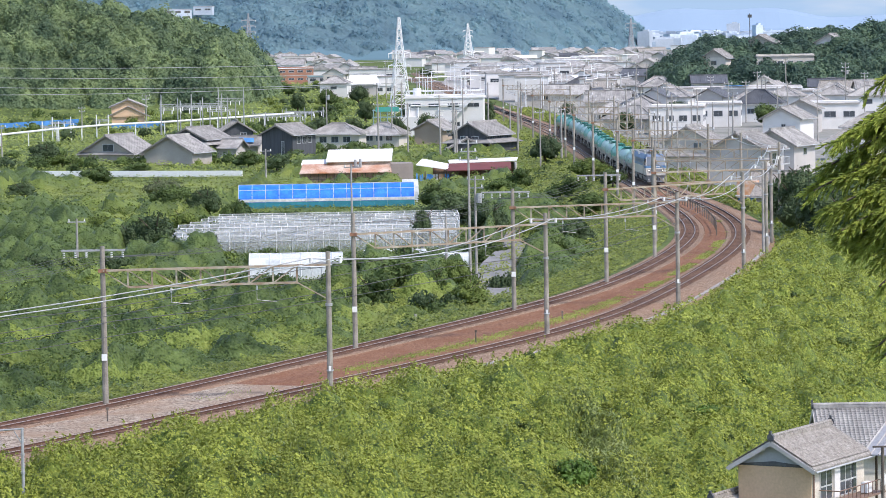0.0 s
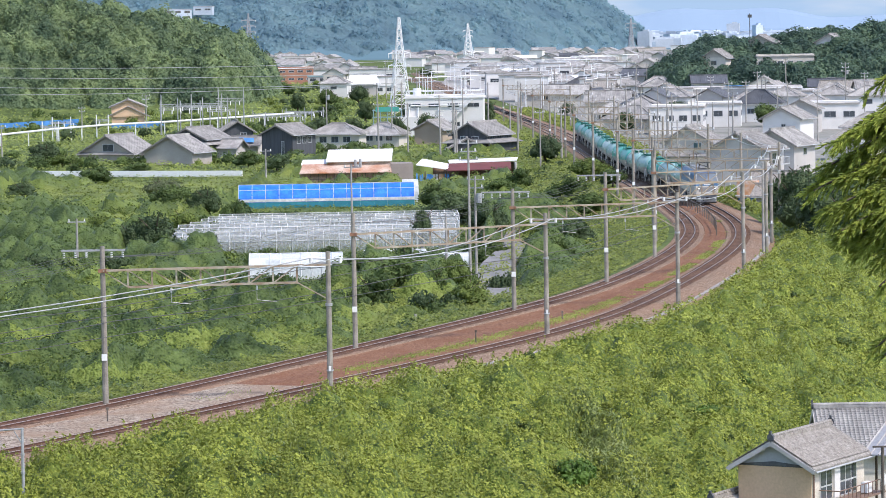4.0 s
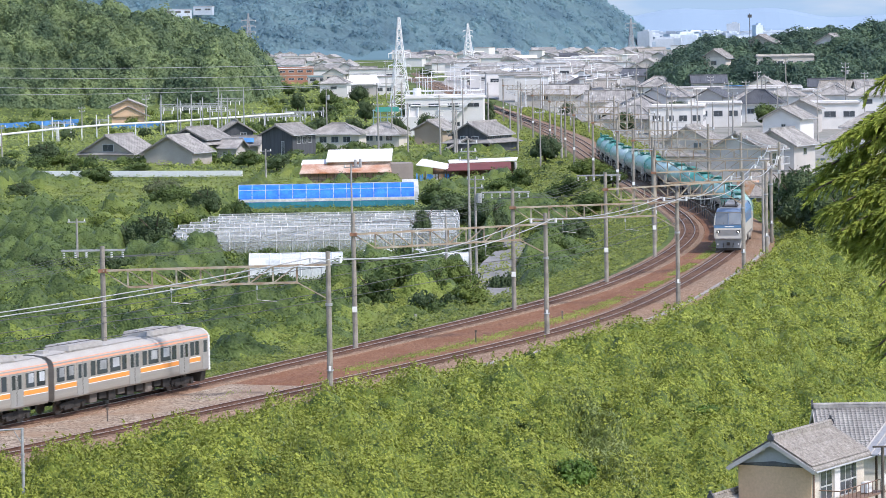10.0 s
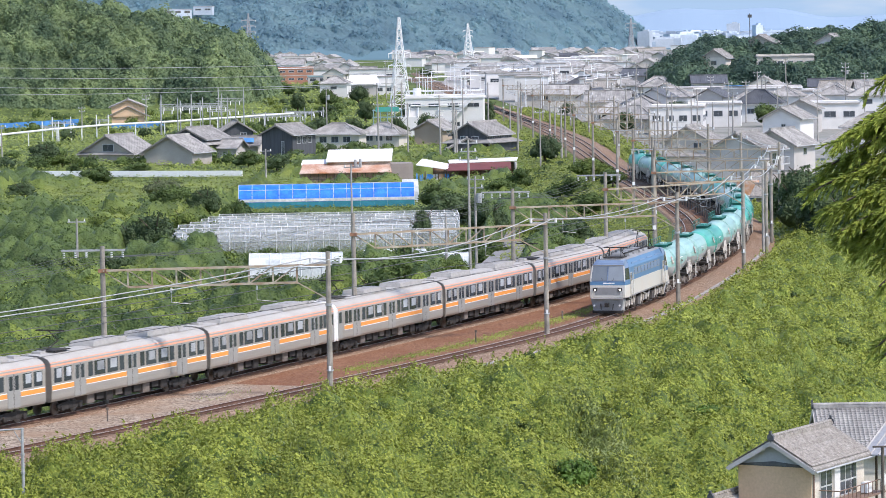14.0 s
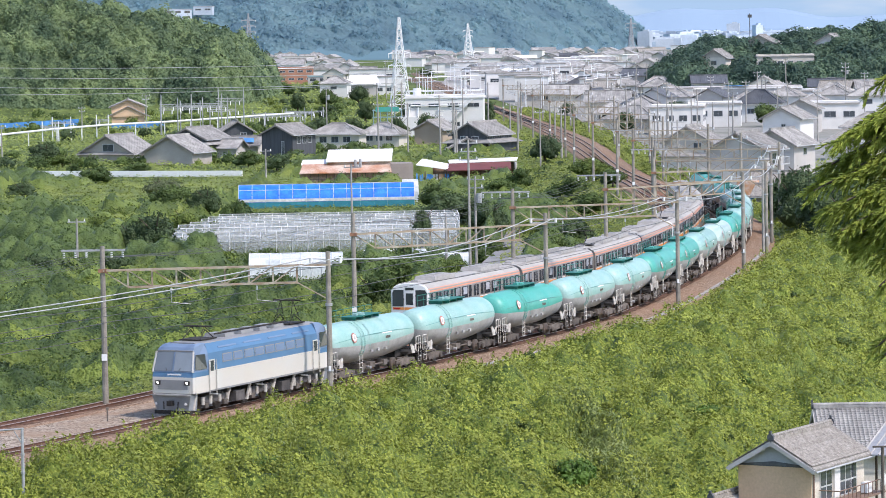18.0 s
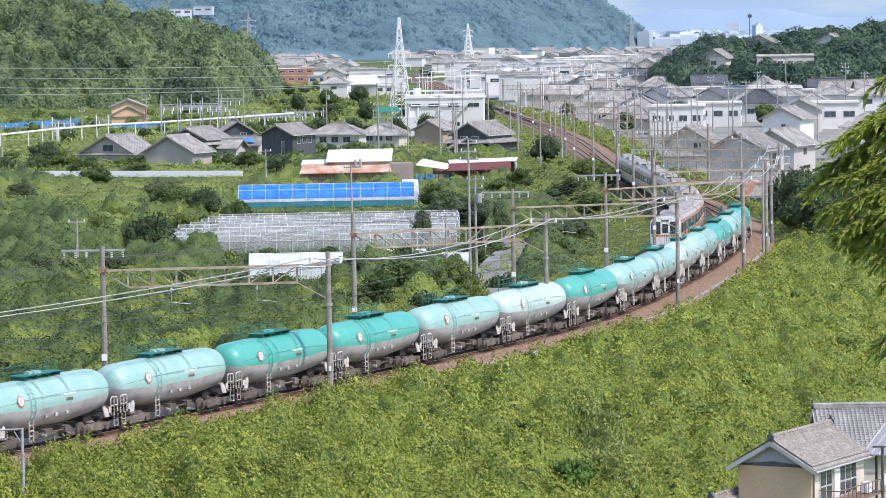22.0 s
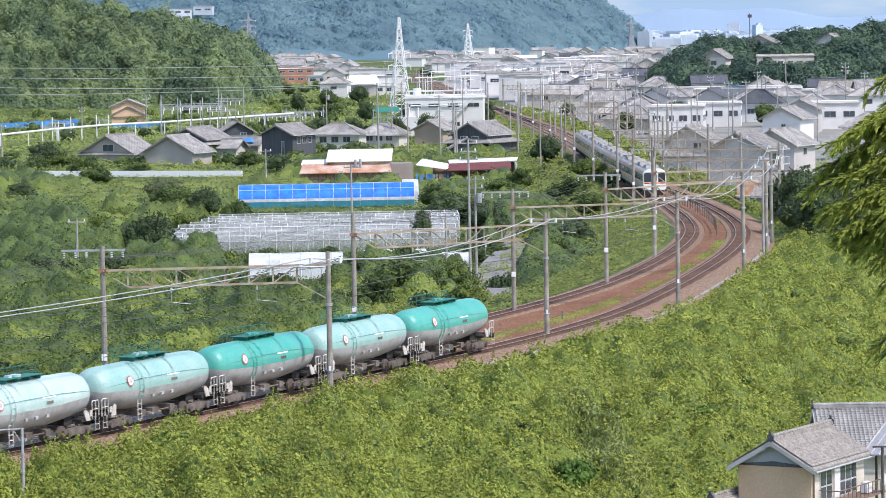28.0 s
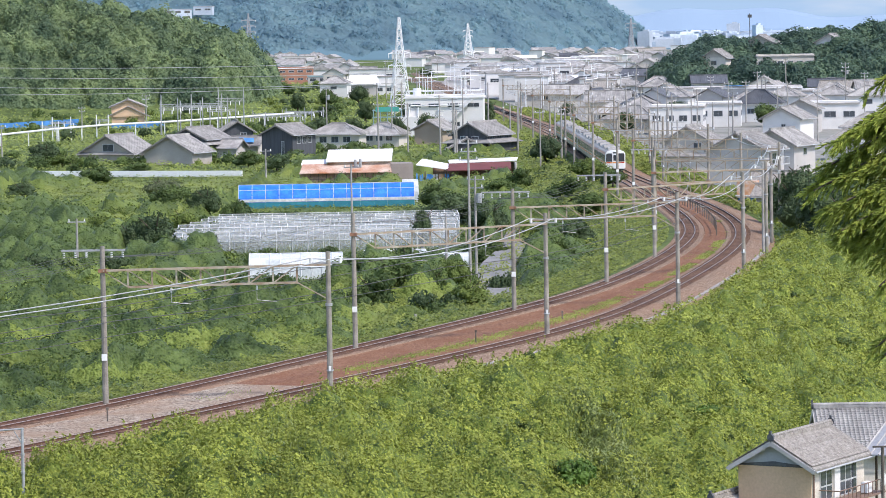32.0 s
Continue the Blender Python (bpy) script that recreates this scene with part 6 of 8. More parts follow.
def build_cedar():
    """The drooping cedar beside the camera: trunk, boughs and hanging needle sprays."""
    ox, oy = 4.7, 30.0
    zb = height1(ox, oy)
    t = thing("cedar_tree", "cedar with drooping yellow-green needle sprays close by", "tree", pose(ox, oy, zb))
    part("trunk", Form().bar((0, 0, -0.3), (0, 0, 25.0 - zb), 0.26, 0.1, n=10), "bark", t)
    rnd = random.Random(3)
    # tips of the boughs: how far out from the trunk, height, and how thick they hang
    tips = [(-1.02, 21.98, 0.3), (-0.98, 21.72, 0.4), (-0.85, 21.9, 0.3), (-1.34, 21.52, 1.0), (-1.40, 21.33, 1.0), (-1.52, 21.12, 1.1), (-1.42, 20.95, 1.0), (-1.36, 20.75, 0.9), (-1.22, 21.62, 1.0), (-1.1, 21.68, 1.0), (-0.98, 21.6, 1.0),
            (-1.25, 21.25, 1.2), (-1.12, 21.05, 1.2), (-1.0, 21.3, 1.2), (-1.22, 20.72, 1.0), (-1.08, 20.66, 1.0), (-0.98, 20.8, 1.2), (-0.88, 21.05, 1.2), (-1.15, 21.45, 1.2), (-1.3, 20.95, 1.1), (-0.9, 20.55, 0.8), (-0.96, 20.35, 0.6), (-0.9, 20.1, 0.5), (-1.02, 19.78, 0.6), (-0.92, 19.66, 0.6), (-0.85, 19.9, 0.6), (-0.86, 20.75, 1.0)]
    for dx, z, thick in tips:
        z -= zb
        for rep in range(2 if thick > 0.7 else 1):
            tip = Vector((dx + rnd.uniform(-0.04, 0.06), rnd.uniform(-0.3, 0.3), z + rnd.uniform(-0.05, 0.05)))
            root = Vector((-0.1, tip.y * 0.3, z + 0.42))
            bend = root.lerp(tip, 0.6) + Vector((0, 0, 0.14))
            curve = lambda u: root * (1 - u) ** 2 + bend * (2 * u * (1 - u)) + tip * u * u
            f = Form().tube([curve(k / 8) for k in range(9)], 0.009, 4)
            q = []
            for k in range(int(34 * min(thick, 1.0)) + 10):
                u = 0.35 + 0.65 * rnd.random()
                base = curve(u)
                ln = rnd.uniform(0.09, 0.22) * (1.25 - 0.5 * u) * (0.6 + 0.5 * thick)
                d = ((curve(min(u + 0.05, 1)) - curve(u - 0.05)).normalized() * 0.7 + Vector((rnd.uniform(-0.5, 0.3), rnd.uniform(-0.7, 0.7), rnd.uniform(-0.75, 0.25)))).normalized()
                end = base + d * ln + Vector((0, 0, -0.25 * ln))
                for j in range(11):
                    c = base.lerp(end, j / 10) + Vector((0, 0, 0.06 * ln * math.sin(3.1 * j / 10)))
                    for s in range(3):
                        nd = (d * 1.2 + Vector((rnd.uniform(-0.55, 0.55), rnd.uniform(-0.55, 0.55), rnd.uniform(-0.55, 0.4)))).normalized()
                        e = c + nd * rnd.uniform(0.03, 0.06)
                        wv = nd.cross(Vector((rnd.uniform(-1, 1), rnd.uniform(-1, 1), rnd.uniform(-1, 1)))).normalized() * 0.006
                        q.append((c - wv, c + wv, e + wv * 0.4, e - wv * 0.4))
            bo = part("bough", f, "bark", t)
            part("needles", quads_mesh("needles", np.array([[tuple(p) for p in k] for k in q]), "cedar"), None, bo)


build_cedar()

# ---- buildings ----
MAT["tile"] = material("grey_roof_tiles", (0.34, 0.325, 0.30), rough=0.7, vary=0.2, scale=0.7, fine=6, bump=0.3, each=0.2, tint=(0.19, 0.18, 0.17))
MAT["tile_brown"] = material("brownish_grey_tiles", (0.32, 0.295, 0.26), rough=0.8, vary=0.3, scale=3.5, fine=9, bump=0.3, each=0.1, tint=(0.20, 0.18, 0.155))
MAT["tile_dark"] = material("dark_slate_tiles", (0.10, 0.105, 0.115), rough=0.5, vary=0.2, scale=0.7, fine=6, bump=0.2, each=0.15)
MAT["tile_rust"] = material("orange_brown_tiles", (0.42, 0.2, 0.12), rough=0.7, vary=0.2, scale=0.7, fine=6)
MAT["wall_white"] = material("white_render", (0.66, 0.64, 0.61), rough=0.9, vary=0.1, scale=0.35, fine=8, tint=(0.6, 0.58, 0.55))
MAT["wall_taupe"] = material("taupe_plaster", (0.43, 0.39, 0.345), rough=0.9, vary=0.12, scale=0.4, fine=8, each=0.1)
MAT["tile_edge"] = material("weathered_verge_tiles", (0.24, 0.225, 0.205), rough=0.7, vary=0.2, scale=2)
MAT["pale_pipe"] = material("dull_pale_pipe", (0.58, 0.58, 0.56), rough=0.5, vary=0.15, scale=1.5)
# walls of far buildings, with the blue of distance haze in their colour
MAT["city_pale"] = material("haze_tinted_pale_render", (0.50, 0.55, 0.60), rough=0.9, vary=0.1, scale=0.1, fine=1, each=0.2)
MAT["city_grey"] = material("haze_tinted_grey_render", (0.36, 0.43, 0.50), rough=0.9, vary=0.1, scale=0.1, fine=1, each=0.2)
MAT["town_ground"] = material("worn_asphalt_and_earth", (0.27, 0.255, 0.23), rough=0.95, vary=0.25, scale=0.08, fine=1.5, tint=(0.15, 0.155, 0.12))
MAT["wall_cream"] = material("cream_render", (0.58, 0.53, 0.46), rough=0.9, vary=0.1, scale=0.35, fine=8, each=0.15)
MAT["wall_grey"] = material("grey_siding", (0.50, 0.47, 0.44), rough=0.85, vary=0.1, scale=0.4, fine=8, each=0.12)
MAT["wall_tan"] = material("tan_render", (0.64, 0.44, 0.28), rough=0.9, vary=0.08, scale=0.3, fine=8, tint=(0.57, 0.39, 0.24))
MAT["wall_brown"] = material("brown_render", (0.40, 0.315, 0.235), rough=0.9, vary=0.1, scale=0.3, fine=8)
MAT["wall_dark"] = material("dark_board_siding", (0.085, 0.09, 0.10), rough=0.8, vary=0.2, scale=0.5, fine=10, stretch=(6, 6, 0.4), each=0.1)
MAT["wall_brick"] = material("red_brown_cladding", (0.40, 0.20, 0.13), rough=0.85, vary=0.15, scale=0.3, fine=6)
MAT["white_metal"] = material("white_metal_roof", (0.80, 0.79, 0.77), rough=0.5, vary=0.06, scale=0.4, fine=5, tint=(0.66, 0.63, 0.6))
MAT["rust_roof"] = material("rusty_pale_roof", (0.55, 0.44, 0.36), rough=0.7, vary=0.25, scale=0.35, fine=4, tint=(0.36, 0.15, 0.07), stretch=(1, 1, 1))
MAT["rust_wall"] = material("rusty_corrugated_wall", (0.33, 0.23, 0.17), rough=0.85, vary=0.3, scale=0.6, fine=5, tint=(0.2, 0.1, 0.06))
MAT["brown_metal"] = material("brown_metal_wall", (0.30, 0.25, 0.22), rough=0.7, vary=0.12, scale=0.5)
MAT["red_roof"] = material("dark_red_metal_roof", (0.16, 0.05, 0.045), rough=0.6, vary=0.15, scale=0.5)
MAT["timber"] = material("old_timber", (0.13, 0.10, 0.075), rough=0.9, vary=0.3, scale=2)
MAT["blue_sheet"] = material("bright_blue_plastic_sheet", (0.012, 0.13, 0.62), rough=0.4, vary=0.2, scale=0.8, fine=4, bump=0.3, tint=(0.03, 0.22, 0.75))
MAT["blue_net"] = material("blue_netting", (0.08, 0.27, 0.60), rough=0.8, vary=0.2, scale=0.5, fine=10)
MAT["teal_sheet"] = material("teal_sheet", (0.03, 0.22, 0.28), rough=0.6, vary=0.2, scale=0.7)
MAT["clear_sheet"] = material("milky_greenhouse_sheet", (0.62, 0.63, 0.62), rough=0.35, vary=0.2, scale=0.6, fine=5, tint=(0.42, 0.45, 0.43), spec=0.6)
MAT["thin_sheet"] = material("worn_clear_plastic", (0.55, 0.57, 0.55), rough=0.4, vary=0.2, scale=0.5, fine=4, spec=0.6)
_nt = MAT["thin_sheet"].node_tree
_tr, _ms = _nt.nodes.new("ShaderNodeBsdfTransparent"), _nt.nodes.new("ShaderNodeMixShader")
_ms.inputs[0].default_value = 0.25
_nt.links.new(_tr.outputs[0], _ms.inputs[1])
_nt.links.new(_nt.nodes["Principled BSDF"].outputs[0], _ms.inputs[2])
_nt.links.new(_ms.outputs[0], _nt.nodes["Material Output"].inputs[0])
MAT["white_steel"] = material("white_painted_steel", (0.74, 0.74, 0.73), rough=0.5, vary=0.08)
MAT["window_pane"] = glassy("dark_window_glass", (0.07, 0.08, 0.09))
MAT["frame_metal"] = material("aluminium_frame", (0.5, 0.5, 0.5), rough=0.5, metal=0.3, vary=0.08)
MAT["rust_panel"] = material("orange_rust_panel", (0.55, 0.27, 0.13), rough=0.8, vary=0.3, scale=1.5, tint=(0.6, 0.5, 0.42))
MAT["teal_steel"] = material("pale_teal_steel", (0.28, 0.42, 0.43), rough=0.6, vary=0.15)


def window(parent, face, u, z, w, h, hw, hd, shutter=False):
    """A window in a wall; face: f and b the gable sides, l and r the long sides."""
    out = {"f": (0, -1), "b": (0, 1), "l": (-1, 0), "r": (1, 0)}[face]
    c = Vector((u if out[0] == 0 else out[0] * hw, u if out[1] == 0 else out[1] * hd, z))
    along = Vector((1, 0, 0)) if out[0] == 0 else Vector((0, 1, 0))
    o = Vector((out[0], out[1], 0))
    size = lambda a, t, hh: (a, t, hh) if out[0] == 0 else (t, a, hh)
    win = part("window", Form().box(c + o * 0.02, size(w + 0.14, 0.06, h + 0.14)), "frame_metal", parent)
    for s in (-0.5, 0.5):
        part("pane", Form().box(c + o * 0.052 + along * s * (w / 2), size(w / 2 - 0.05, 0.015, h - 0.04)), "window_pane", win)
    return win


def ribbed(a0, a1, b0, b1, n, t=0.14, rib=0.07):
    """One roof slope from the eave a0-a1 to the ridge b0-b1, with n raised tile rows, as one skin."""
    a0, a1, b0, b1 = Vector(a0), Vector(a1), Vector(b0), Vector(b1)
    us = [0.0]
    for i in range(n):
        us += [(i + 0.36) / n, (i + 0.42) / n, (i + 0.58) / n, (i + 0.64) / n]
    us.append(1.0)
    up_ = Vector((0, 0, t))
    lift = [0.0] + [0.0, rib, rib, 0.0] * n + [0.0]
    rows = []
    low = [a0.lerp(a1, u) for u in us]
    high = [b0.lerp(b1, u) for u in us]
    r1 = [p + up_ + Vector((0, 0, h)) for p, h in zip(low, lift)]
    r2 = [p + up_ + Vector((0, 0, h)) for p, h in zip(high, lift)]
    return Form().loft([low, r1, r2, high], closed=False)


def roof_forms(w, d, eave, rise, over, hip, ribs=0.5):
    """The slopes, and the ridge caps. The ridge runs along y."""
    hw, hd = w / 2 + over, d / 2 + over
    k = rise / (w / 2)
    ze = eave - over * k
    rl = hd if not hip else max(0.3, hd - hw * 0.95)
    slopes, caps = [], Form()
    zr = eave + rise
    for s in (-1, 1):
        slopes.append(ribbed((s * hw, -hd, ze), (s * hw, hd, ze), (0, -rl, zr), (0, rl, zr), max(2, int(2 * hd / ribs))))
        if hip:
            slopes.append(ribbed((-hw, s * hd, ze), (hw, s * hd, ze), (-0.02, s * rl, zr), (0.02, s * rl, zr), max(2, int(2 * hw / ribs))))
            for q in (-1, 1):
                caps.beam(Vector((q * hw, s * hd, ze + 0.2)), Vector((0, s * rl, zr + 0.2)), 0.24, 0.16)
    caps.beam(Vector((0, -rl - 0.05, zr + 0.22)), Vector((0, rl + 0.05, zr + 0.22)), 0.3, 0.3)
    return slopes, caps


def house(x, y, yaw, w, d, eave, rise, wall="wall_cream", roof="tile", hip=False, label="", wins=(), over=0.6, z=None, ribs=0.5, group="", verge="tile_edge", upper=None, lower_roof=None, base=None):
    """A house with its ridge along its own y; wins: (face, u, z, w, h)."""
    z = height1(x, y) if z is None else z
    h = thing("house", label or "small house with a grey tiled roof", "house", pose(x, y, z, 0, 0, yaw), group)
    hw, hd = w / 2, d / 2
    body = Form().box((0, 0, eave / 2 - 0.6), (w, d, eave + 1.2))
    part("wall", body, wall, h)
    if not hip:
        for s in (-1, 1):
            part("gable", Form().plate([(-hw, s * (hd - 0.1), eave), (hw, s * (hd - 0.1), eave), (0, s * (hd - 0.1), eave + rise)], (0, s * 0.1, 0)), upper or wall, h)
            k = rise / hw
            for q in (-1, 1):
                a = Vector((q * (hw + over), s * (hd + over + 0.02), eave - over * k - 0.02))
                part("verge_board", Form().beam(a, Vector((0, s * (hd + over + 0.02), eave + rise - 0.02)), 0.07, 0.26), verge, h)
    r, c = roof_forms(w, d, eave, rise, over, hip, ribs)
    for form in r:
        ro = part("roof_slope", form, roof, h)
    part("ridge", c, roof, h)
    for q in (-1, 1):
        part("gutter", Form().bar((q * (hw + over + 0.05), -hd - over, eave - over * rise / hw - 0.02), (q * (hw + over + 0.05), hd + over, eave - over * rise / hw - 0.02), 0.07, n=6), "frame_metal", ro)
    for face, u, zz, ww, hh in wins:
        window(h, face, u, zz, ww, hh, hw, hd)
    if lower_roof:
        # a skirt roof round the lower storey
        zl, reach = lower_roof
        f = Form()
        for s in (-1, 1):
            f.plate([(s * (hw + reach), -hd - reach, zl), (s * (hw + reach), hd + reach, zl), (s * hw, hd, zl + reach * 0.45), (s * hw, -hd, zl + reach * 0.45)], (0, 0, 0.12))
            f.plate([(-hw - reach, s * (hd + reach), zl), (hw + reach, s * (hd + reach), zl), (hw, s * hd, zl + reach * 0.45), (-hw, s * hd, zl + reach * 0.45)], (0, 0, 0.12))
        part("skirt_roof", f, roof, h)
        part("lower_wall", Form().box((0, 0, zl / 2 - 0.5), (w + reach * 1.0, d + reach * 1.0, zl + 1.0)), base or wall, h)
    return h


def up(face="f", n=2, z=4.2, w=1.5, h=1.1, half=3.0):
    return [(face, -half + 2 * half * (i + 0.5) / n, z, w, h) for i in range(n)]


def block(name, x, y, yaw, w, d, h, wall, label, cat="building", rows=1, cols=5, faces="fr", z=None, group="", roof="concrete", wh=1.2):
    """A flat-roofed building with parapet and rows of windows."""
    z = height1(x, y) if z is None else z
    b = thing(name, label, cat, pose(x, y, z, 0, 0, yaw), group)
    part("wall", Form().box((0, 0, h / 2 - 0.5), (w, d, h + 1)), wall, b)
    part("roof", Form().box((0, 0, h + 0.08), (w + 0.5, d + 0.5, 0.3)), roof, b)
    part("parapet", Form().box((0, 0, h + 0.4), (w + 0.1, d + 0.1, 0.36)), wall, b)
    for f in faces:
        L = w if f in "fb" else d
        for r in range(rows):
            for c in range(cols):
                window(b, f, -L / 2 + L * (c + 0.5) / cols, h * (r + 0.6) / rows, L / cols * 0.6, wh, w / 2, d / 2)
    return b


def build_mid_houses():
    G = "houses beside the fields"
    house(-47.4, 631.2, -22, 9.6, 8.0, 2.3, 2.7, "wall_taupe", "tile", label="low grey-walled house with a tiled gable roof", group=G)
    house(-45.2, 655.0, -24, 7.6, 9.5, 3.7, 1.9, "wall_dark", "tile", label="traditional two-storey house with layered grey tile roofs", wins=up("r", 2, 3.0, 1.4, 1.0, 2.5) + up("f", 2, 3.2, 1.4, 1.0, 2.5), lower_roof=(2.5, 1.2), group=G)
    house(-59.6, 649.1, -26, 11.0, 9.0, 1.7, 3.0, "wall_taupe", "tile", label="wide low house with a weathered tiled gable", wins=[("f", 0.3, 2.5, 2.3, 1.3)], lower_roof=(1.2, 0.8), group=G)
    house(-28.3, 651.1, -28, 6.6, 8.5, 4.6, 1.6, "wall_dark", "tile", label="dark boarded two-storey house with a tiled roof", wins=up("r", 3, 3.4, 1.2, 1.2, 3.0) + [("f", 1.2, 2.0, 0.5, 2.4)], group=G)
    house(-19.9, 681.0, 80, 7.2, 9.5, 3.4, 1.7, "wall_cream", "tile", hip=True, label="cream house with a hipped grey roof and panels", wins=up("l", 3, 2.2, 1.4, 1.1, 3.5), group=G)
    house(-11.3, 692.2, 75, 6.4, 8.0, 2.6, 1.9, "wall_cream", "tile", hip=True, label="house with a low hipped grey tile roof", wins=up("l", 3, 1.7, 1.3, 1.0, 3.0), group=G)
    house(-1.0, 700.4, -22, 6.0, 8.0, 3.0, 1.6, "wall_brown", "tile", label="brown-walled house with a grey tiled gable roof", wins=[("r", -1, 2.6, 1.4, 1.0)], group=G)
    house(7.6, 648.0, -30, 7.2, 9.5, 3.9, 2.0, "wall_dark", "tile", label="large traditional house with dark walls and layered tiled roofs", wins=up("r", 3, 3.1, 1.7, 1.0, 4.0) + up("f", 2, 3.0, 1.3, 0.9, 2.4), lower_roof=(2.2, 1.6), base="wall_dark", group=G)
    house(4.6, 644.5, 4, 6.5, 5.0, 1.5, 1.7, "wall_dark", "tile", label="small entrance wing with a tiled gable", group=G)
    house(-42.4, 723.5, 10, 6.5, 7.0, 2.4, 2.0, "wall_dark", "tile", label="small dark house with a tiled gable roof", wins=[("f", 1.2, 1.4, 1.2, 1.2)], group=G)
    house(-40.2, 653.8, 70, 4.6, 6.0, 2.2, 1.2, "wall_grey", "tile", label="low outbuilding with a grey tiled roof", group=G)
    h = house(-36.5, 662.9, 72, 4.6, 5.6, 2.0, 1.3, "wall_cream", "tile", label="outbuilding with a blue sheet over its tiled roof", group=G)
    part("roof_sheet", Form().plate([(-2.6, -2.2, 2.35), (-2.6, 1.6, 2.35), (-0.9, 1.4, 3.15), (-1.1, -1.6, 3.05)], (0, 0, 0.06)), "blue_net", h, "bright blue plastic sheet on the roof")
    h = house(-76.5, 858.9, 4, 8.0, 7.5, 5.2, 1.6, "wall_tan", "tile", label="two-storey tan house with two tiled gables", wins=[], group=G)
    part("front_gable", Form().plate([(-5.0, -4.2, 2.7), (5.0, -4.2, 2.7), (0, -4.2, 5.0)], (0, 0.5, 0)), "wall_tan", h)
    f = Form()
    for q in (-1, 1):
        f.plate([(q * 5.4, -4.6, 2.5), (q * 5.4, -2.0, 2.5), (0, -2.0, 5.1), (0, -4.6, 5.1)], (0, 0, 0.18))
    part("front_roof", f, "tile", h)
    G = "houses right of the line"
    h = house(41.9, 480.4, -24, 7.8, 8.6, 5.9, 2.1, "wall_grey", "tile", label="grey two-storey house with a tiled gable roof", wins=[("f", 2.0, 1.6, 1.0, 1.0), ("r", 0, 4.4, 1.8, 1.5), ("r", 2.6, 4.4, 0.8, 1.0)], group=G)
    bal = part("balcony", Form().box((4.6, 0.8, 3.6), (1.2, 4.2, 0.12)), "frame_metal", h)
    for k in range(9):
        part("baluster", Form().box((5.15, -1.2 + 0.5 * k, 4.1), (0.05, 0.05, 1.0)), "frame_metal", bal)
    part("balcony_rail", Form().box((5.15, 0.8, 4.6), (0.07, 4.2, 0.07)), "frame_metal", bal)
    house(39.0, 541.6, -18, 7.2, 8.0, 5.0, 2.2, "wall_cream", "tile", label="cream two-storey house with a tiled gable roof", wins=[("f", -1.6, 1.8, 1.2, 1.1), ("f", 1.6, 4.2, 1.2, 1.0), ("r", 0, 4, 1.4, 1.0)], lower_roof=(2.6, 0.9), group=G)
    house(50.3, 516.7, -26, 7.0, 9.0, 5.2, 2.0, "wall_grey", "tile", label="grey house with a long tiled roof", wins=[("f", 1.6, 4.6, 1.0, 0.8), ("r", 0, 4, 1.4, 1.0)], group=G)
    house(44.0, 784.1, 70, 7.5, 9.0, 3.8, 2.6, "wall_dark", "tile_brown", hip=True, label="dark house with a broad pale tiled roof", wins=up("l", 2, 2.2, 1.6, 1.2, 3), group=G)
    block("flat_roofed_house", 49.2, 727.3, -8, 11, 8, 5.6, "wall_white", "white flat-roofed building beside the line", cols=4, rows=1, group=G)
    block("flat_roofed_house", 61.3, 773.4, -6, 10, 8, 5.0, "wall_white", "white flat-roofed building with a pale wall", cols=3, rows=1, group=G)
    house(73.1, 802.6, 76, 8.0, 10.0, 4.6, 2.6, "wall_white", "tile_dark", hip=True, label="white house with a dark hipped roof", wins=up("l", 2, 2.6, 1.5, 1.1, 3), group=G)
    h = block("long_hall", 75.2, 896.9, -4, 34, 9, 6.0, "wall_grey", "long low hall with a pale flat roof", cols=9, rows=1, group=G, roof="white_metal")
    part("roof_sheet", Form().box((0.5, -4.2, 6.7), (6, 2.6, 0.1)), "blue_net", h, "light blue roof sheet")
    block("flat_roofed_house", 97.0, 985.9, -4, 16, 9, 4.8, "wall_cream", "cream school-like building with a row of windows", cols=6, rows=1, group=G)
    block("flat_roofed_house", 82.5, 743.6, -5, 12, 8, 5.4, "wall_white", "white house with a flat roof and arched window", cols=3, rows=1, group=G)
    block("flat_roofed_house", 98.7, 916.5, -5, 12, 7, 4.6, "wall_white", "white building with a pale metal roof", cols=4, rows=1, group=G)
    house(74.7, 724.2, -12, 7.4, 8.0, 5.0, 1.8, "wall_grey", "tile", label="grey house with a tiled gable facing the valley", wins=[("f", 1.4, 3.4, 1.0, 1.0)], group=G)
    house(65.3, 659.0, -24, 7.4, 8.0, 5.0, 1.9, "wall_white", "tile", label="white house with a steep tiled gable", wins=[("f", 0.4, 3.4, 0.8, 0.8)], group=G)
    house(77.7, 634.1, 74, 8.0, 9.0, 4.0, 2.2, "wall_white", "tile", hip=True, label="white house with a hipped tile roof", wins=up("l", 3, 2.6, 1.2, 1.0, 3), group=G)
    house(68.1, 579.0, 70, 7.0, 8.0, 3.2, 2.0, "wall_cream", "tile", hip=True, label="low house with a hipped tile roof among trees", group=G)
    house(43.4, 453.6, 66, 4.4, 6.0, 2.2, 1.4, "wall_grey", "tile_brown", label="small outbuilding with a brown tiled roof", group=G)
    house(41.4, 428.3, 68, 4.0, 5.0, 2.0, 1.0, "wall_grey", "tile_brown", label="low shed with a brownish tiled roof", group=G)
    s = thing("trackside_shed", "small shed with a rusty orange panel beside the track", "shed", pose(38.5, 439.0, -0.6, 0, 0, -14))
    part("wall", Form().box((0, 0, 0.6), (2.4, 2.2, 1.2)), "blue_net", s)
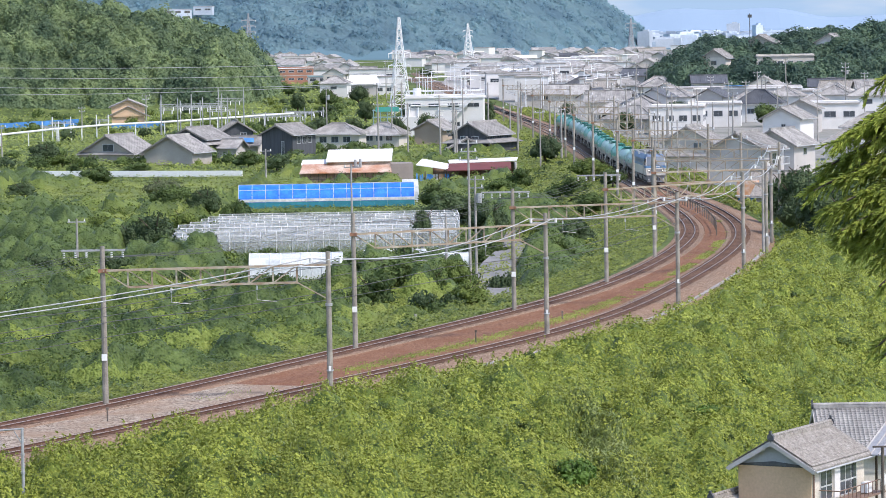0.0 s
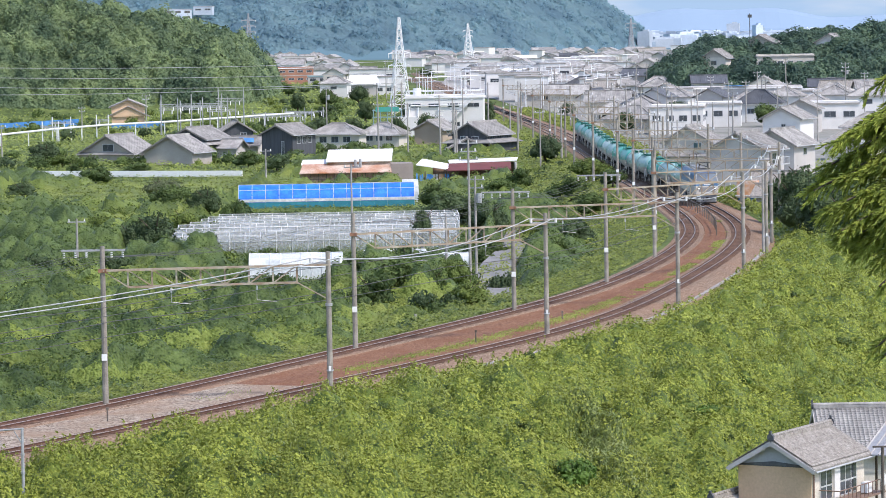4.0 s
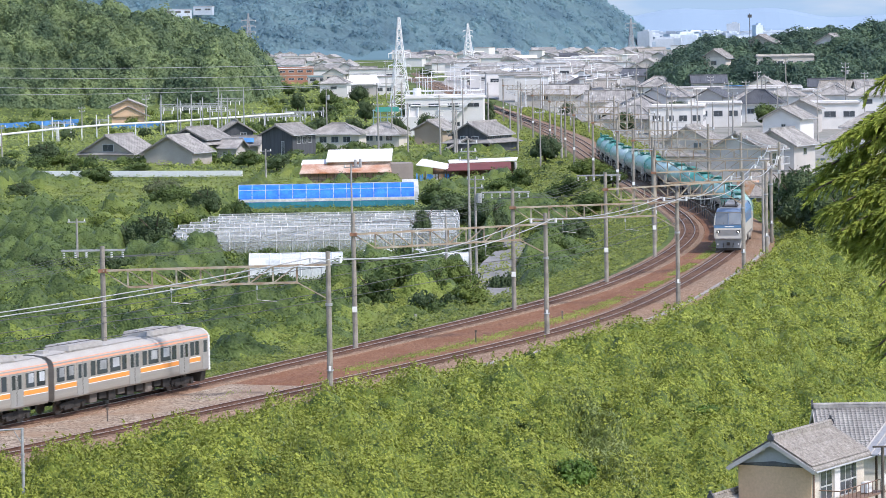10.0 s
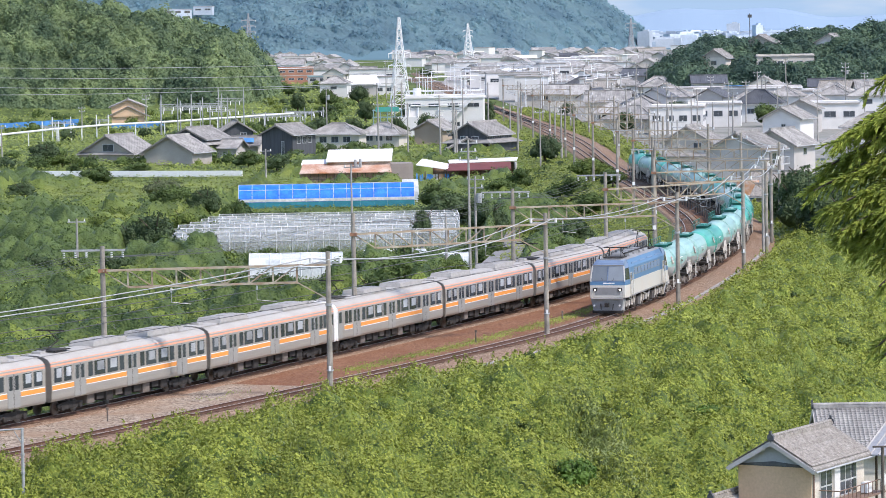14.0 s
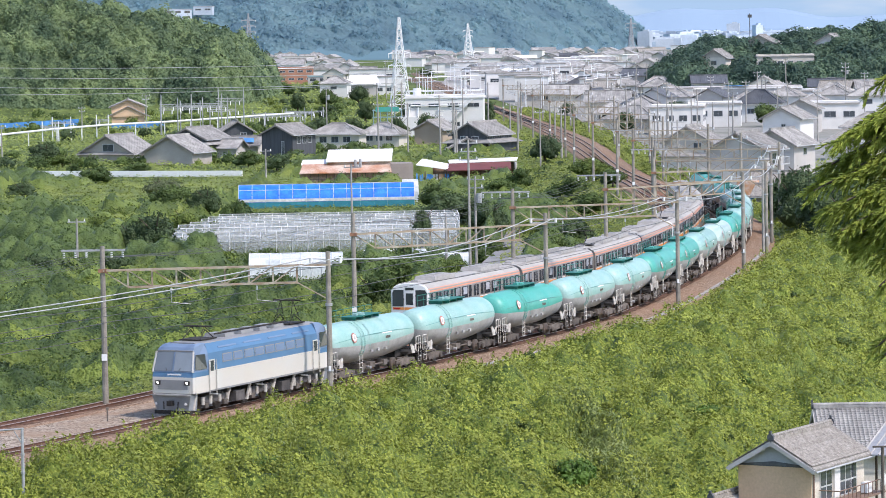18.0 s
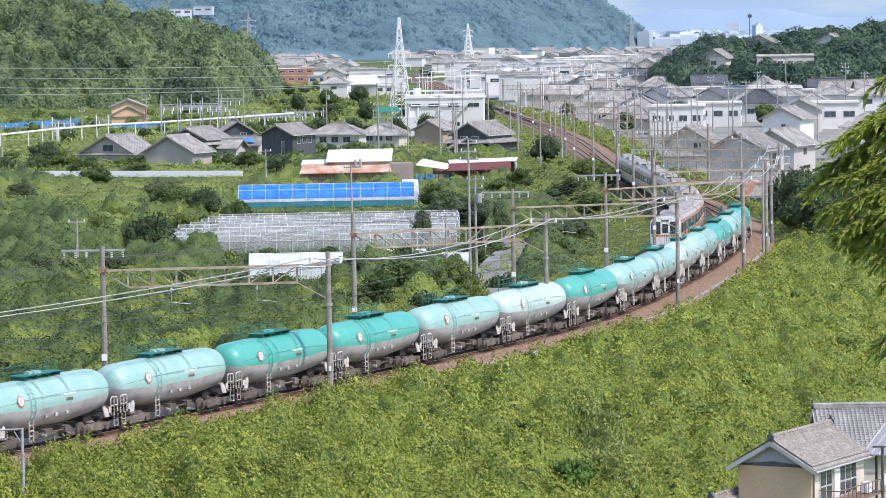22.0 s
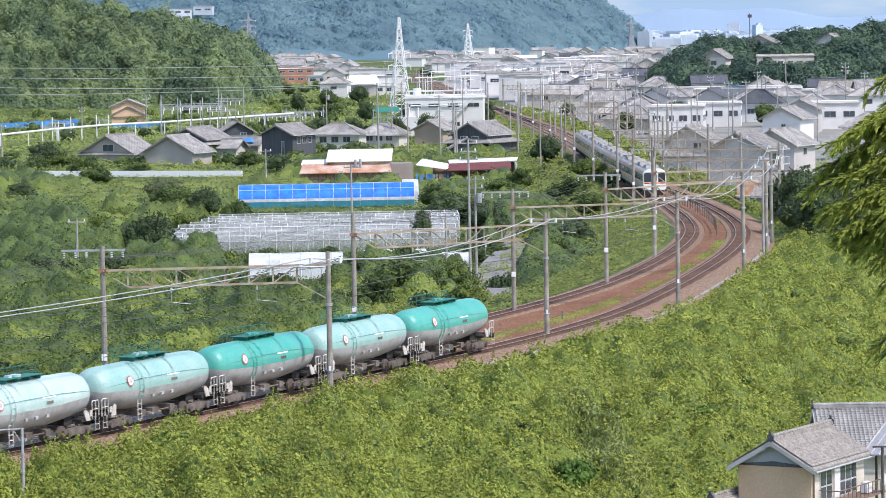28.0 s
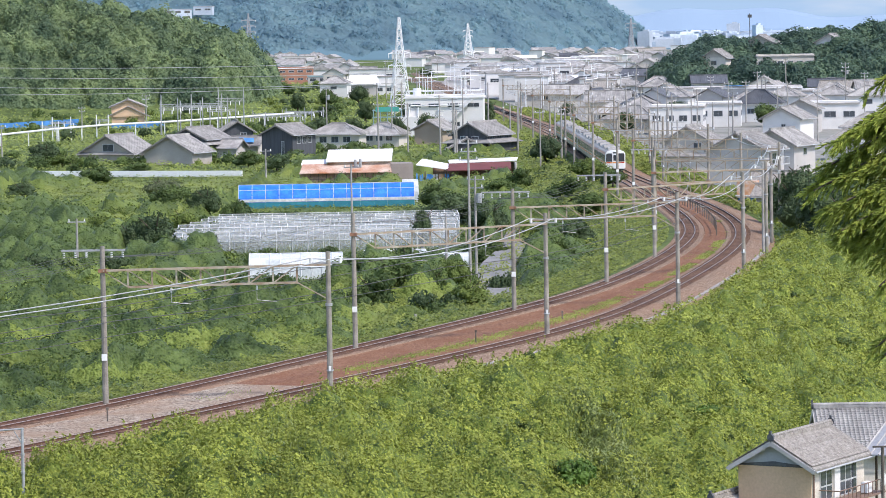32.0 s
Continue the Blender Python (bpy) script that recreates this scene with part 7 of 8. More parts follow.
    part("rusty_panel", Form().box((-0.1, -0.2, 2.0), (2.5, 2.2, 2.1)), "rust_panel", s, "rust-stained pale panel")
    part("roof", Form().box((0, -0.1, 1.25), (3.0, 2.6, 0.12)), "white_metal", s)


build_mid_houses()


def build_sheds():
    s = thing("farm_shed", "long farm shed with white and rusty metal roofs", "shed", pose(-15.5, 565.3, -3.0, 0, 0, 4))
    part("wall", Form().box((0, 0, 1.0), (14.5, 7.0, 2.6)), "rust_wall", s)
    part("roof_lower", Form().plate([(-7.6, -4.2, 2.2), (7.2, -4.2, 2.2), (7.2, -0.6, 3.5), (-6.9, -0.6, 3.5)], (0, 0, 0.12)), "rust_roof", s, "pale metal roof with rust streaks")
    part("roof_upper", Form().plate([(-3.2, -1.6, 3.9), (7.4, -1.6, 3.9), (7.9, 3.6, 5.6), (-2.6, 3.6, 5.6)], (0, 0, 0.14)), "white_metal", s, "clean white metal roof")
    part("roof_left", Form().plate([(-7.2, -0.7, 3.45), (-3.1, -0.7, 3.45), (-2.9, 2.5, 4.1), (-6.8, 2.5, 4.1)], (0, 0, 0.12)), "white_metal", s)
    part("clerestory", Form().box((2.2, -0.9, 3.4), (10.2, 0.12, 0.9)), "rust_roof", s)
    part("annex_wall", Form().box((9.0, 0.5, 1.4), (3.6, 6.0, 4.2)), "brown_metal", s)
    part("vent", Form().bar((1.5, -2.2, 2.9), (1.5, -2.2, 4.3), 0.22, n=8), "galvanized", s)
    part("vent", Form().bar((2.3, -2.2, 2.9), (2.3, -2.2, 4.4), 0.22, n=8), "galvanized", s)
    for k in range(12):
        part("post", Form().box((-7.0 + k * 1.25, -4.0, 1.0), (0.12, 0.12, 2.4)), "timber", s)
    part("lower_rail", Form().box((0, -4.05, 1.3), (14, 0.08, 0.12)), "timber", s)
    r = thing("open_shed", "open timber shed with white and dark red metal roofs", "shed", pose(4.4, 569.8, -3.0, 0, 0, 3) @ Matrix.Diagonal((1.2, 1.0, 1.12, 1)))
    part("roof_white", Form().plate([(-7.2, -2.2, 2.7), (-3.2, -2.2, 2.0), (-1.8, 1.8, 2.4), (-6.2, 1.8, 3.4)], (0, 0, 0.12)), "white_metal", r)
    part("roof_red", Form().plate([(-3.0, -2.4, 1.75), (5.6, -2.4, 1.85), (5.8, 1.0, 2.75), (-2.6, 1.0, 2.6)], (0, 0, 0.12)), "red_roof", r, "dark red metal roof")
    part("roof_rear", Form().plate([(-2.6, 1.05, 2.75), (6.6, 1.05, 2.95), (6.9, 3.2, 3.3), (-2.6, 3.2, 3.1)], (0, 0, 0.12)), "white_metal", r)
    part("back_wall", Form().box((1.0, 2.6, 1.2), (11.5, 0.2, 3.2)), "rust_wall", r)
    part("side_wall", Form().box((6.4, 0.8, 1.0), (0.2, 4.0, 3.6)), "wall_cream", r)
    for k in range(9):
        part("post", Form().box((-6.0 + 1.45 * k, -1.9, 0.8), (0.14, 0.14, 2.0)), "timber", r)
    for k, c in enumerate(("blue_net", "white_metal", "rust_panel", "blue_net", "gear")):
        part("stacked_panel", Form().box((-5.4 + 0.8 * k, -1.2, 0.6), (0.6, 0.4, 1.5)), c, r)
    for k in range(5):
        single("blue_tarp", Form().box((0, 0, 0.9), (0.45, 0.3, 1.8), top=0.4), "blue_net", "bright blue folded tarp beside the shed", "tarp", pose(*[(-4.0, 564.9), (-3.1, 562.5), (-2.3, 560.2), (-1.5, 558.0), (-3.4, 558.7)][k], -3.0), group="blue tarps")


build_sheds()


def hoop_house(name, x, y, yaw, length, width, wall, rise, cover, label, hoops, skirt=None, group="greenhouses", open_frame=False, bars="white_steel"):
    """A hooped greenhouse along its own x."""
    g = thing(name, label, "greenhouse", pose(x, y, height1(x, y), 0, 0, yaw), group)
    arc = [(width / 2 * math.cos(t), wall + rise * math.sin(t)) for t in np.linspace(0, math.pi, 13)]
    ring = lambda q: [(q, yy, zz) for yy, zz in [(width / 2, 0)] + arc + [(-width / 2, 0)]]
    if not open_frame:
        part("cover", Form().loft([ring(-length / 2), ring(length / 2)], closed=False, caps=False), cover, g, smooth=True)
        for e in (-1, 1):
            part("end_sheet", Form().plate(ring(e * length / 2), (e * 0.03, 0, 0)), cover, g)
    for i in range(hoops + 1):
        q = -length / 2 + length * i / hoops
        part("hoop", Form().tube([(a, b * 1.012, c * 1.008 + 0.01) for a, b, c in ring(q)], 0.045, 4), bars, g)
    for yy, zz in ((-width / 2 - 0.03, wall), (0, wall + rise + 0.04), (-width * 0.36, wall + rise * 0.7)):
        part("purlin", Form().bar((-length / 2, yy, zz), (length / 2, yy, zz), 0.04, n=4), bars, g)
    if skirt:
        part("skirt", Form().box((0, -width / 2 - 0.05, 0.42), (length, 0.05, 0.84)), skirt, g, "teal lower sheet")
        part("white_band", Form().box((0, -width / 2 - 0.06, 1.1), (length, 0.05, 0.42)), "clear_sheet", g)
    return g


def build_greenhouses():
    g = hoop_house("blue_greenhouse", -16.5, 500.5, 1.5, 25.0, 6.0, 1.0, 2.2, "blue_sheet", "hooped greenhouse under a bright blue sheet", 13, "teal_sheet", bars="pale_pipe")
    e = hoop_house("hooped_greenhouse", -4.6, 509.1, 1.5, 2.2, 6.0, 1.4, 1.7, "clear_sheet", "white hooped greenhouse frame with milky sheets", 3)
    thicket("hedge", [(*Vector((-27.0, 474.4)).lerp(Vector((-3.6, 469.7)), k / 26), 1.0) for k in range(27)], "crown_dark", "dark green hedge before the blue greenhouse", "hedge", "thing", n=350).pop("kind", None)
    for k in range(7):
        a, b = Vector((-30.6, 410.3)), Vector((-31.0, 438.2))
        hoop_house("hooped_greenhouse", *(Vector((-15.4, 399.0)).lerp(Vector((-13.1, 441.3)), k / 6)), 1.5, (32.0, 33.0, 33.0, 32.0, 31.0, 31.0, 30.0)[k], 4.6, 1.5, 0.9, "thin_sheet", "pale greenhouse frame with worn clear plastic", 18, bars="pale_pipe")
    hoop_house("greenhouse", -15.1, 358.6, 2, 9.5, 6.0, 1.3, 1.2, "clear_sheet", "white plastic-covered greenhouse in the fields", 9)
    hoop_house("greenhouse", -5.1, 371.1, 2, 6.5, 5.0, 0.9, 1.0, "clear_sheet", "low white plastic-covered greenhouse", 6)
    hoop_house("greenhouse", 1.3, 369.5, 2, 3.0, 4.0, 0.8, 0.8, "clear_sheet", "low white plastic tunnel beside the trees", 4)


build_greenhouses()


def build_road():
    pts = ROAD
    rings = []
    for i, p in enumerate(pts):
        a, b = Vector(pts[max(i - 1, 0)]), Vector(pts[min(i + 1, len(pts) - 1)])
        d = (b - a).normalized()
        n = Vector((d.y, -d.x))
        l, r = Vector(p) - n * 1.7, Vector(p) + n * 1.7
        z = height1(*p) + 0.5
        rings.append([(l.x, l.y, z - 1.2), (r.x, r.y, z - 1.2), (r.x, r.y, z), (l.x, l.y, z)])
    single("road", Form().loft(rings), "asphalt", "narrow pale grey lane between shrubs", "road", kind="structure")
    a, b = Vector((-79.0, 600.0)), Vector((-33.5, 588.0))
    w = Form().beam(Vector((a.x, a.y, -1.5)), Vector((b.x, b.y, -1.7)), 0.5, 1.0)
    single("long_white_wall", w, "white_steel", "long low white pipe-like wall along the fields", "wall")


build_road()


def lattice_tower(x, y, h, w, arms, paint, label, name="pylon", thick=0.12):
    t = thing(name, label, "pylon", pose(x, y, height1(x, y), 0, 0, 12), group="pylons")
    wid = lambda z: w * (1 - z / h) ** 1.15 * 0.9 + w * 0.1
    levels = [h * (1 - (1 - i / 11) ** 1.15) for i in range(12)]
    for sx in (-1, 1):
        for sy in (-1, 1):
            part("leg", Form().tube([(sx * wid(z) / 2, sy * wid(z) / 2, z) for z in levels], thick, 4), paint, t)
    for a, b in zip(levels, levels[1:]):
        f = Form()
        for s in (-1, 1):
            f.beam((-wid(a) / 2, s * wid(a) / 2, a), (wid(b) / 2, s * wid(b) / 2, b), thick, thick), f.beam((wid(a) / 2, s * wid(a) / 2, a), (-wid(b) / 2, s * wid(b) / 2, b), thick, thick)
            f.beam((s * wid(a) / 2, -wid(a) / 2, a), (s * wid(b) / 2, wid(b) / 2, b), thick, thick)
            f.beam((-wid(b) / 2, s * wid(b) / 2, b), (wid(b) / 2, s * wid(b) / 2, b), thick, thick)
        part("bracing", f, paint, t)
    for z, half in arms:
        f = Form().beam((-half, 0, z), (half, 0, z), thick * 1.6, thick * 1.6).beam((-half, 0, z), (0, 0, z + 0.9), thick, thick).beam((half, 0, z), (0, 0, z + 0.9), thick, thick)
        arm = part("arm", f, paint, t)
        for s in (-1, 1):
            part("insulator", Form().bar((s * half, 0, z), (s * half, 0, z - 1.3), 0.12, n=6), "insulator", arm)
    return t


def pole(x, y, h, arms=2, label="grey concrete utility pole with crossarms", z=None, r=0.16, yaw=0.0, transformer=False):
    p = thing("utility_pole", label, "utility pole", pose(x, y, height1(x, y) if z is None else z, 0, 0, yaw), group="utility poles")
    part("pole", Form().bar((0, 0, -0.3), (0, 0, h), r, r * 0.6, n=8), "concrete", p)
    for k in range(arms):
        a = part("crossarm", Form().box((0, 0.1, h - 0.35 - 0.8 * k), (1.9 - 0.3 * (k % 2), 0.1, 0.12)), "galvanized", p)
        for q in (-0.8, 0.0, 0.8) if k % 2 == 0 else (-0.65, 0.65):
            part("insulator", Form().bar((q, 0.1, h - 0.3 - 0.8 * k), (q, 0.1, h - 0.05 - 0.8 * k), 0.07, n=6), "insulator", a)
    if transformer:
        part("transformer", Form().bar((0.4, 0, h - 2.6), (0.4, 0, h - 1.7), 0.28, n=10), "galvanized", p)
    return p


def build_towers():
    lattice_tower(-10.6, 926.0, 25.6, 5.2, ((16.2, 2.9), (13.0, 3.0), (9.6, 3.2)), "white_steel", "tall white lattice pylon in the town", thick=0.13)
    lattice_tower(16.1, 1971.4, 24.0, 6.5, ((20, 2.8), (17, 2.8), (9, 3.5)), "white_steel", "white lattice pylon at the edge of town", thick=0.2)
    lattice_tower(-133.0, 2450.0, 34.0, 6.5, ((29, 5), (25, 5), (21, 5)), "galvanized", "grey lattice pylon before the mountain", thick=0.28)
    lattice_tower(142.0, 2600.0, 26.0, 5.0, ((22, 4), (19, 4)), "galvanized", "thin grey lattice pylon at the mountain foot", thick=0.28)
    for x, y, h, a, tf in ((-37.9, 362.5, 6.3, 1, 0), (-25.2, 273.6, 2.6, 1, 0), (-28.0, 558.2, 6.0, 1, 0), (-22.9, 704.0, 11.4, 1, 1), (2.6, 337.7, 14.5, 3, 0), (3.2, 337.6, 11.0, 2, 1), (0.3, 328.2, 8.0, 1, 0), (-10.0, 386.9, 10.5, 1, 0),
                          (16.5, 583.1, 9.6, 1, 0), (14.0, 638.2, 9.0, 1, 0), (8.7, 659.4, 4.5, 1, 0), (-2.4, 291.3, 1.5, 0, 0), (-66.8, 795.6, 9.0, 2, 0), (-83.9, 819.9, 6.0, 2, 0), (31.7, 346.0, 9.2, 1, 0), (35.0, 371.8, 7.4, 1, 0),
                          (45.8, 710.6, 11.0, 2, 1), (39.8, 696.0, 10.0, 2, 0), (46.7, 637.9, 11.0, 2, 0), (67.8, 879.0, 9.5, 2, 1), (80.7, 869.9, 9.5, 2, 0), (90.9, 786.4, 13.5, 3, 1), (97.5, 806.0, 11.0, 3, 0), (71.2, 662.3, 10.0, 2, 0), (98.7, 781.5, 9.5, 2, 0), (57.8, 703.8, 11.0, 2, 0),
                          (32.2, 740.4, 8.0, 2, 0), (34.7, 652.8, 9.0, 2, 1), (33.6, 550.6, 9.0, 2, 0), (34.4, 510.1, 9.0, 2, 0), (41.1, 822.0, 9.0, 2, 0), (60.1, 1020.2, 9.0, 2, 0), (-82.8, 660.3, 6.5, 1, 0)):
        pole(x, y, h, a, transformer=bool(tf), yaw=random.uniform(-25, 25))
    for k in range(4):
        a, b = Vector((-150.0, 930.0 + 4 * k, 14.5 - 2.6 * k)), Vector((-12.0, 905.0, 13.5 - 2.8 * min(k, 2)))
        single("power_line", Form().tube(sag_line(a, b, 1.2, 20), 0.07, 4), "wire", "thin pale power line crossing before the hill", "wire", group="power lines")
    single("antenna_mast", Form().bar((0, 0, 0), (0, 0, 9.0), 0.12, n=6).box((0, 0, 8.2), (1.2, 0.3, 0.9)), "dark_wire", "thin dark antenna mast on the hill", "mast", pose(92.0, 1040.0, 15.5))


build_towers()


def build_substation():
    """White pipes on posts, steel gantries and bus bars left of the town."""
    a = [Vector((*p, z)) for p, z in (((-89.8, 713.0), 1.9), ((-82.0, 746.5), 2.0), ((-72.8, 764.6), 2.2), ((-61.3, 775.1), 2.3), ((-50.7, 794.8), 2.4), ((-47.2, 801.2), 2.4), ((-34.5, 822.0), 2.6))]
    for k, (p, q) in enumerate(zip(a, a[1:])):
        t = thing("pipe_rack", "white pipe carried on thin posts", "pipe", pose(p.x, p.y, 0), group="white pipes")
        d = q - p
        part("pipe", Form().bar((0, 0, p.z), (d.x, d.y, q.z), 0.22, n=8), "white_steel", t)
        for u in (0.02, 0.5):
            c = d * u
            part("post", Form().box((c.x, c.y, p.z / 2 - 1.2), (0.22, 0.22, p.z + 2.4)), "white_steel", t)
    for x, y, w, h, yaw in ((-53.7, 755.9, 13, 9.5, 4), (-52.6, 775.0, 11, 8.4, 8), (-45.6, 763.5, 5.5, 10.5, 5), (-58.7, 791.2, 9, 7.5, -4), (-48.8, 785.6, 6, 7, 20), (-40.4, 807.8, 16, 4.0, 4), (-37.6, 832.9, 14, 4.2, 6), (-32.9, 848.9, 9, 4.2, 3), (-82.4, 739.8, 3.4, 4.6, 0), (-74.6, 773.0, 2.6, 5.0, 0), (-82.3, 760.8, 4, 5, 10)):
        t = thing("steel_gantry", "grey steel gantry of the substation", "gantry", pose(x, y, height1(x, y), 0, 0, yaw), group="substation gantries")
        for s in (-1, 0, 1) if w > 8 else (-1, 1):
            part("column", Form().bar((s * w / 2, 0, -0.3), (s * w / 2, 0, h), 0.15, 0.12, n=6), "white_steel" if w < 5 else "galvanized", t)
        for z in (h * 0.72, h * 0.78):
            part("beam", Form().box((0, 0, z), (w + 0.8, 0.18, 0.14)), "galvanized", t)
        f = Form()
        n = int(w / 0.9)
        for i in range(n):
            f.beam((-w / 2 + w * i / n, 0, h * 0.72), (-w / 2 + w * (i + 1) / n, 0, h * 0.78), 0.08, 0.08)
        part("lacing", f, "galvanized", t)
        for i in range(int(w / 2) + 1):
            part("insulator", Form().bar((-w / 2 + 0.6 + 2 * i, 0, h * 0.72), (-w / 2 + 0.6 + 2 * i, 0, h * 0.72 - 0.9), 0.13, n=6), "insulator", t)
    # long low fence of blue netting
    for p, q, h in (((-107.4, 853.4), (-88.9, 861.1), 1.8), ((-78.8, 836.8), (-66.3, 838.5), 1.6)):
        p, q = Vector(p), Vector(q)
        single("blue_net_fence", Form().plate([(p.x, p.y, -1.6), (q.x, q.y, -1.6), (q.x, q.y, h - 0.6), (p.x, p.y, h - 1.2)], (0, 0.06, 0)), "blue_net", "bright blue net fence at the field edge", "fence", group="net fences")
    # long portals over the depot tracks beyond
    for k, (x0, y0, x1, y1, h) in enumerate(((-8.5, 1190.7, 25.2, 1241.9, 5.8), (-4.0, 1291.9, 31.0, 1316.7, 6.4), (4.6, 1355.8, 35.4, 1324.5, 7.0), (13.8, 1398.9, 40.9, 1357.0, 7.0), (23.1, 1416.6, 46.7, 1391.2, 7.4), (29.0, 1483.8, 54.2, 1455.2, 7.4), (41.9, 1516.7, 70.6, 1515.7, 7.6), (51.1, 1573.7, 82.0, 1608.3, 8.0), (62.4, 1672.8, 96.8, 1710.2, 7.6))):
        d = Vector((x1 - x0, y1 - y0, 0))
        t = thing("depot_portal", "white rounded portal frame over the rail yard", "portal", pose(x0, y0, -0.9), group="yard portals")
        u = d.normalized()
        pts = [Vector((0, 0, h)), d - u * 1.2 + Vector((0, 0, h)), d - u * 0.35 + Vector((0, 0, h - 0.35)), d + Vector((0, 0, h - 1.2)), d + Vector((0, 0, 0))]
        part("frame", Form().tube(pts, 0.2, 6), "white_steel", t)
        for j in range(1, 6):
            part("post", Form().bar(d * (j / 6) + Vector((0, 0, 0)), d * (j / 6) + Vector((0, 0, h)), 0.13, n=6), "white_steel", t)
        part("lower_bar", Form().bar((0, 0, h - 1.5), d * 0.9 + Vector((0, 0, h - 1.5)), 0.08, n=5), "galvanized", t)


build_substation()


def town_house(w, d, e, r, wall, roof, hip, lab):
    """A town house for the middle distance, with plain windows."""
    h = thing("house", lab, "house", None, "houses of the town")
    body = Form().box((0, 0, e / 2 - 0.5), (w, d, e + 1))
    if not hip:
        body = Form().loft([[(-w / 2, s * d / 2, -1), (w / 2, s * d / 2, -1), (w / 2, s * d / 2, e), (0, s * d / 2, e + r), (-w / 2, s * d / 2, e)] for s in (-1, 1)])
    part("wall", body, wall, h)
    slopes, caps = roof_forms(w, d, e, r, 0.55, hip, 1.1)
    for s in slopes:
        part("roof_slope", s, roof, h)
    part("ridge", caps, roof, h)
    for c, s in (((-w * 0.22, -d / 2 - 0.02, e * 0.7), (1.6, 0.06, 1.1)), ((w * 0.22, -d / 2 - 0.02, e * 0.7), (1.6, 0.06, 1.1)), ((w / 2 + 0.02, 0, e * 0.7), (0.06, 2.2, 1.1)), ((0, -d / 2 - 0.02, e * 0.25), (2.6, 0.06, 1.3))):
        part("window", Form().box(c, s), "window_pane", h)
    return h


def build_town():
    # the white works building with its stairs, and the teal frame beside it
    b = block("works_building", 1.0, 746.3, -3, 16.5, 10, 8.0, "wall_white", "large white works building with an outside stair", rows=2, cols=4, faces="f", roof="white_metal", wh=0.8)
    part("stair", Form().beam((2.4, -5.6, 4.2), (6.0, -5.6, 7.6), 0.9, 0.25), "white_steel", b)
    part("stair", Form().beam((2.4, -5.6, 4.2), (0.4, -5.6, 2.2), 0.9, 0.25), "white_steel", b)
    part("stair_rail", Form().bar((2.4, -6.0, 5.2), (6.0, -6.0, 8.6), 0.06, n=5), "white_steel", b)
    for z, y in ((8.8, -4.8), (8.8, 4.8)):
        part("roof_railing", Form().bar((-8, y, z + 0.6), (8, y, z + 0.6), 0.07, n=5), "white_steel", b)
    for k in range(9):
        part("railing_post", Form().bar((-8 + 2 * k, -4.8, 8.2), (-8 + 2 * k, -4.8, 9.4), 0.05, n=5), "white_steel", b)
    part("left_wing", Form().box((-8.0, -5.4, 1.8), (5.0, 2.4, 4.6)), "wall_white", b)
    for k, x in enumerate((-7.4, -5.5, -1.2)):
        part("pipe", Form().tube([(x, -5.3, 0.2), (x, -5.3, 6.0), (x + 0.4, -5.3, 6.4), (x + 6.0, -5.3, 6.4)], 0.16, 6), "white_steel", b)
    part("roof_tank", Form().bar((-6, 1, 8.3), (-6, 1, 10.0), 0.9, n=12), "white_steel", b)
    f = thing("scaffold_frame", "pale teal steel frame with green netting", "scaffold", pose(-11.5, 757.1, -1.5, 0, 0, 0))
    for x in (-3.0, -1.5, 0, 1.5, 3.0):
        for y in (-1.5, 1.5):
            part("post", Form().box((x, y, 3.0), (0.14, 0.14, 6.6)), "teal_steel", f)
    for z in (1.5, 3.0, 4.5, 6.0):
        part("deck", Form().box((0, 0, z), (6.4, 3.2, 0.14)), "teal_steel", f)
    part("netting", Form().box((0, -1.7, 6.2), (5.0, 0.08, 1.0)), "teal", f)
    part("equipment_box", Form().box((4.2, 0, 2.4), (1.8, 3.0, 4.8)), "wall_dark", f)
    block("brick_building", -61.2, 1478.0, 8, 15, 10, 6.4, "wall_brick", "red-brown clad hall behind the fields", cols=4, rows=2, faces="f", wh=0.8, roof="white_metal")
    block("teal_roofed_hall", -48.1, 1436.3, 3, 12, 8, 3.4, "wall_grey", "low hall with a teal metal roof", cols=3, rows=1, faces="f", roof="teal_steel")
    block("white_hall", 56.7, 1114.9, -12, 12, 9, 6.0, "wall_white", "white two-storey building with a pale roof", cols=3, rows=2, faces="fr", roof="white_metal", wh=0.9)
    house(42.4, 1028.5, 70, 10, 13, 4.4, 3.0, "wall_dark", "tile_dark", hip=True, label="large house with a dark hipped roof")
    house(29.8, 1053.9, 82, 6, 13, 2.4, 1.6, "wall_cream", "tile_rust", label="low house with an orange-brown roof")
    block("white_hall", -20.8, 1201.6, 2, 10, 8, 3.2, "wall_white", "low white hall with a pale flat roof", cols=3, rows=1, faces="f", roof="white_metal")
    block("hill_house", -190.0, 2552.0, 10, 20, 10, 8.0, "city_pale", "white building high on the wooded hillside, tinted with haze", cols=3, rows=2, faces="f", z=29.0, wh=1.6)
    block("hill_house", -171.0, 2556.0, -6, 14, 8, 5.0, "city_pale", "white terrace building on the wooded hillside, tinted with haze", cols=2, rows=1, faces="f", z=34.0)
    # the town: one model of each kind, then copies
    rnd = random.Random(11)
    kinds = []
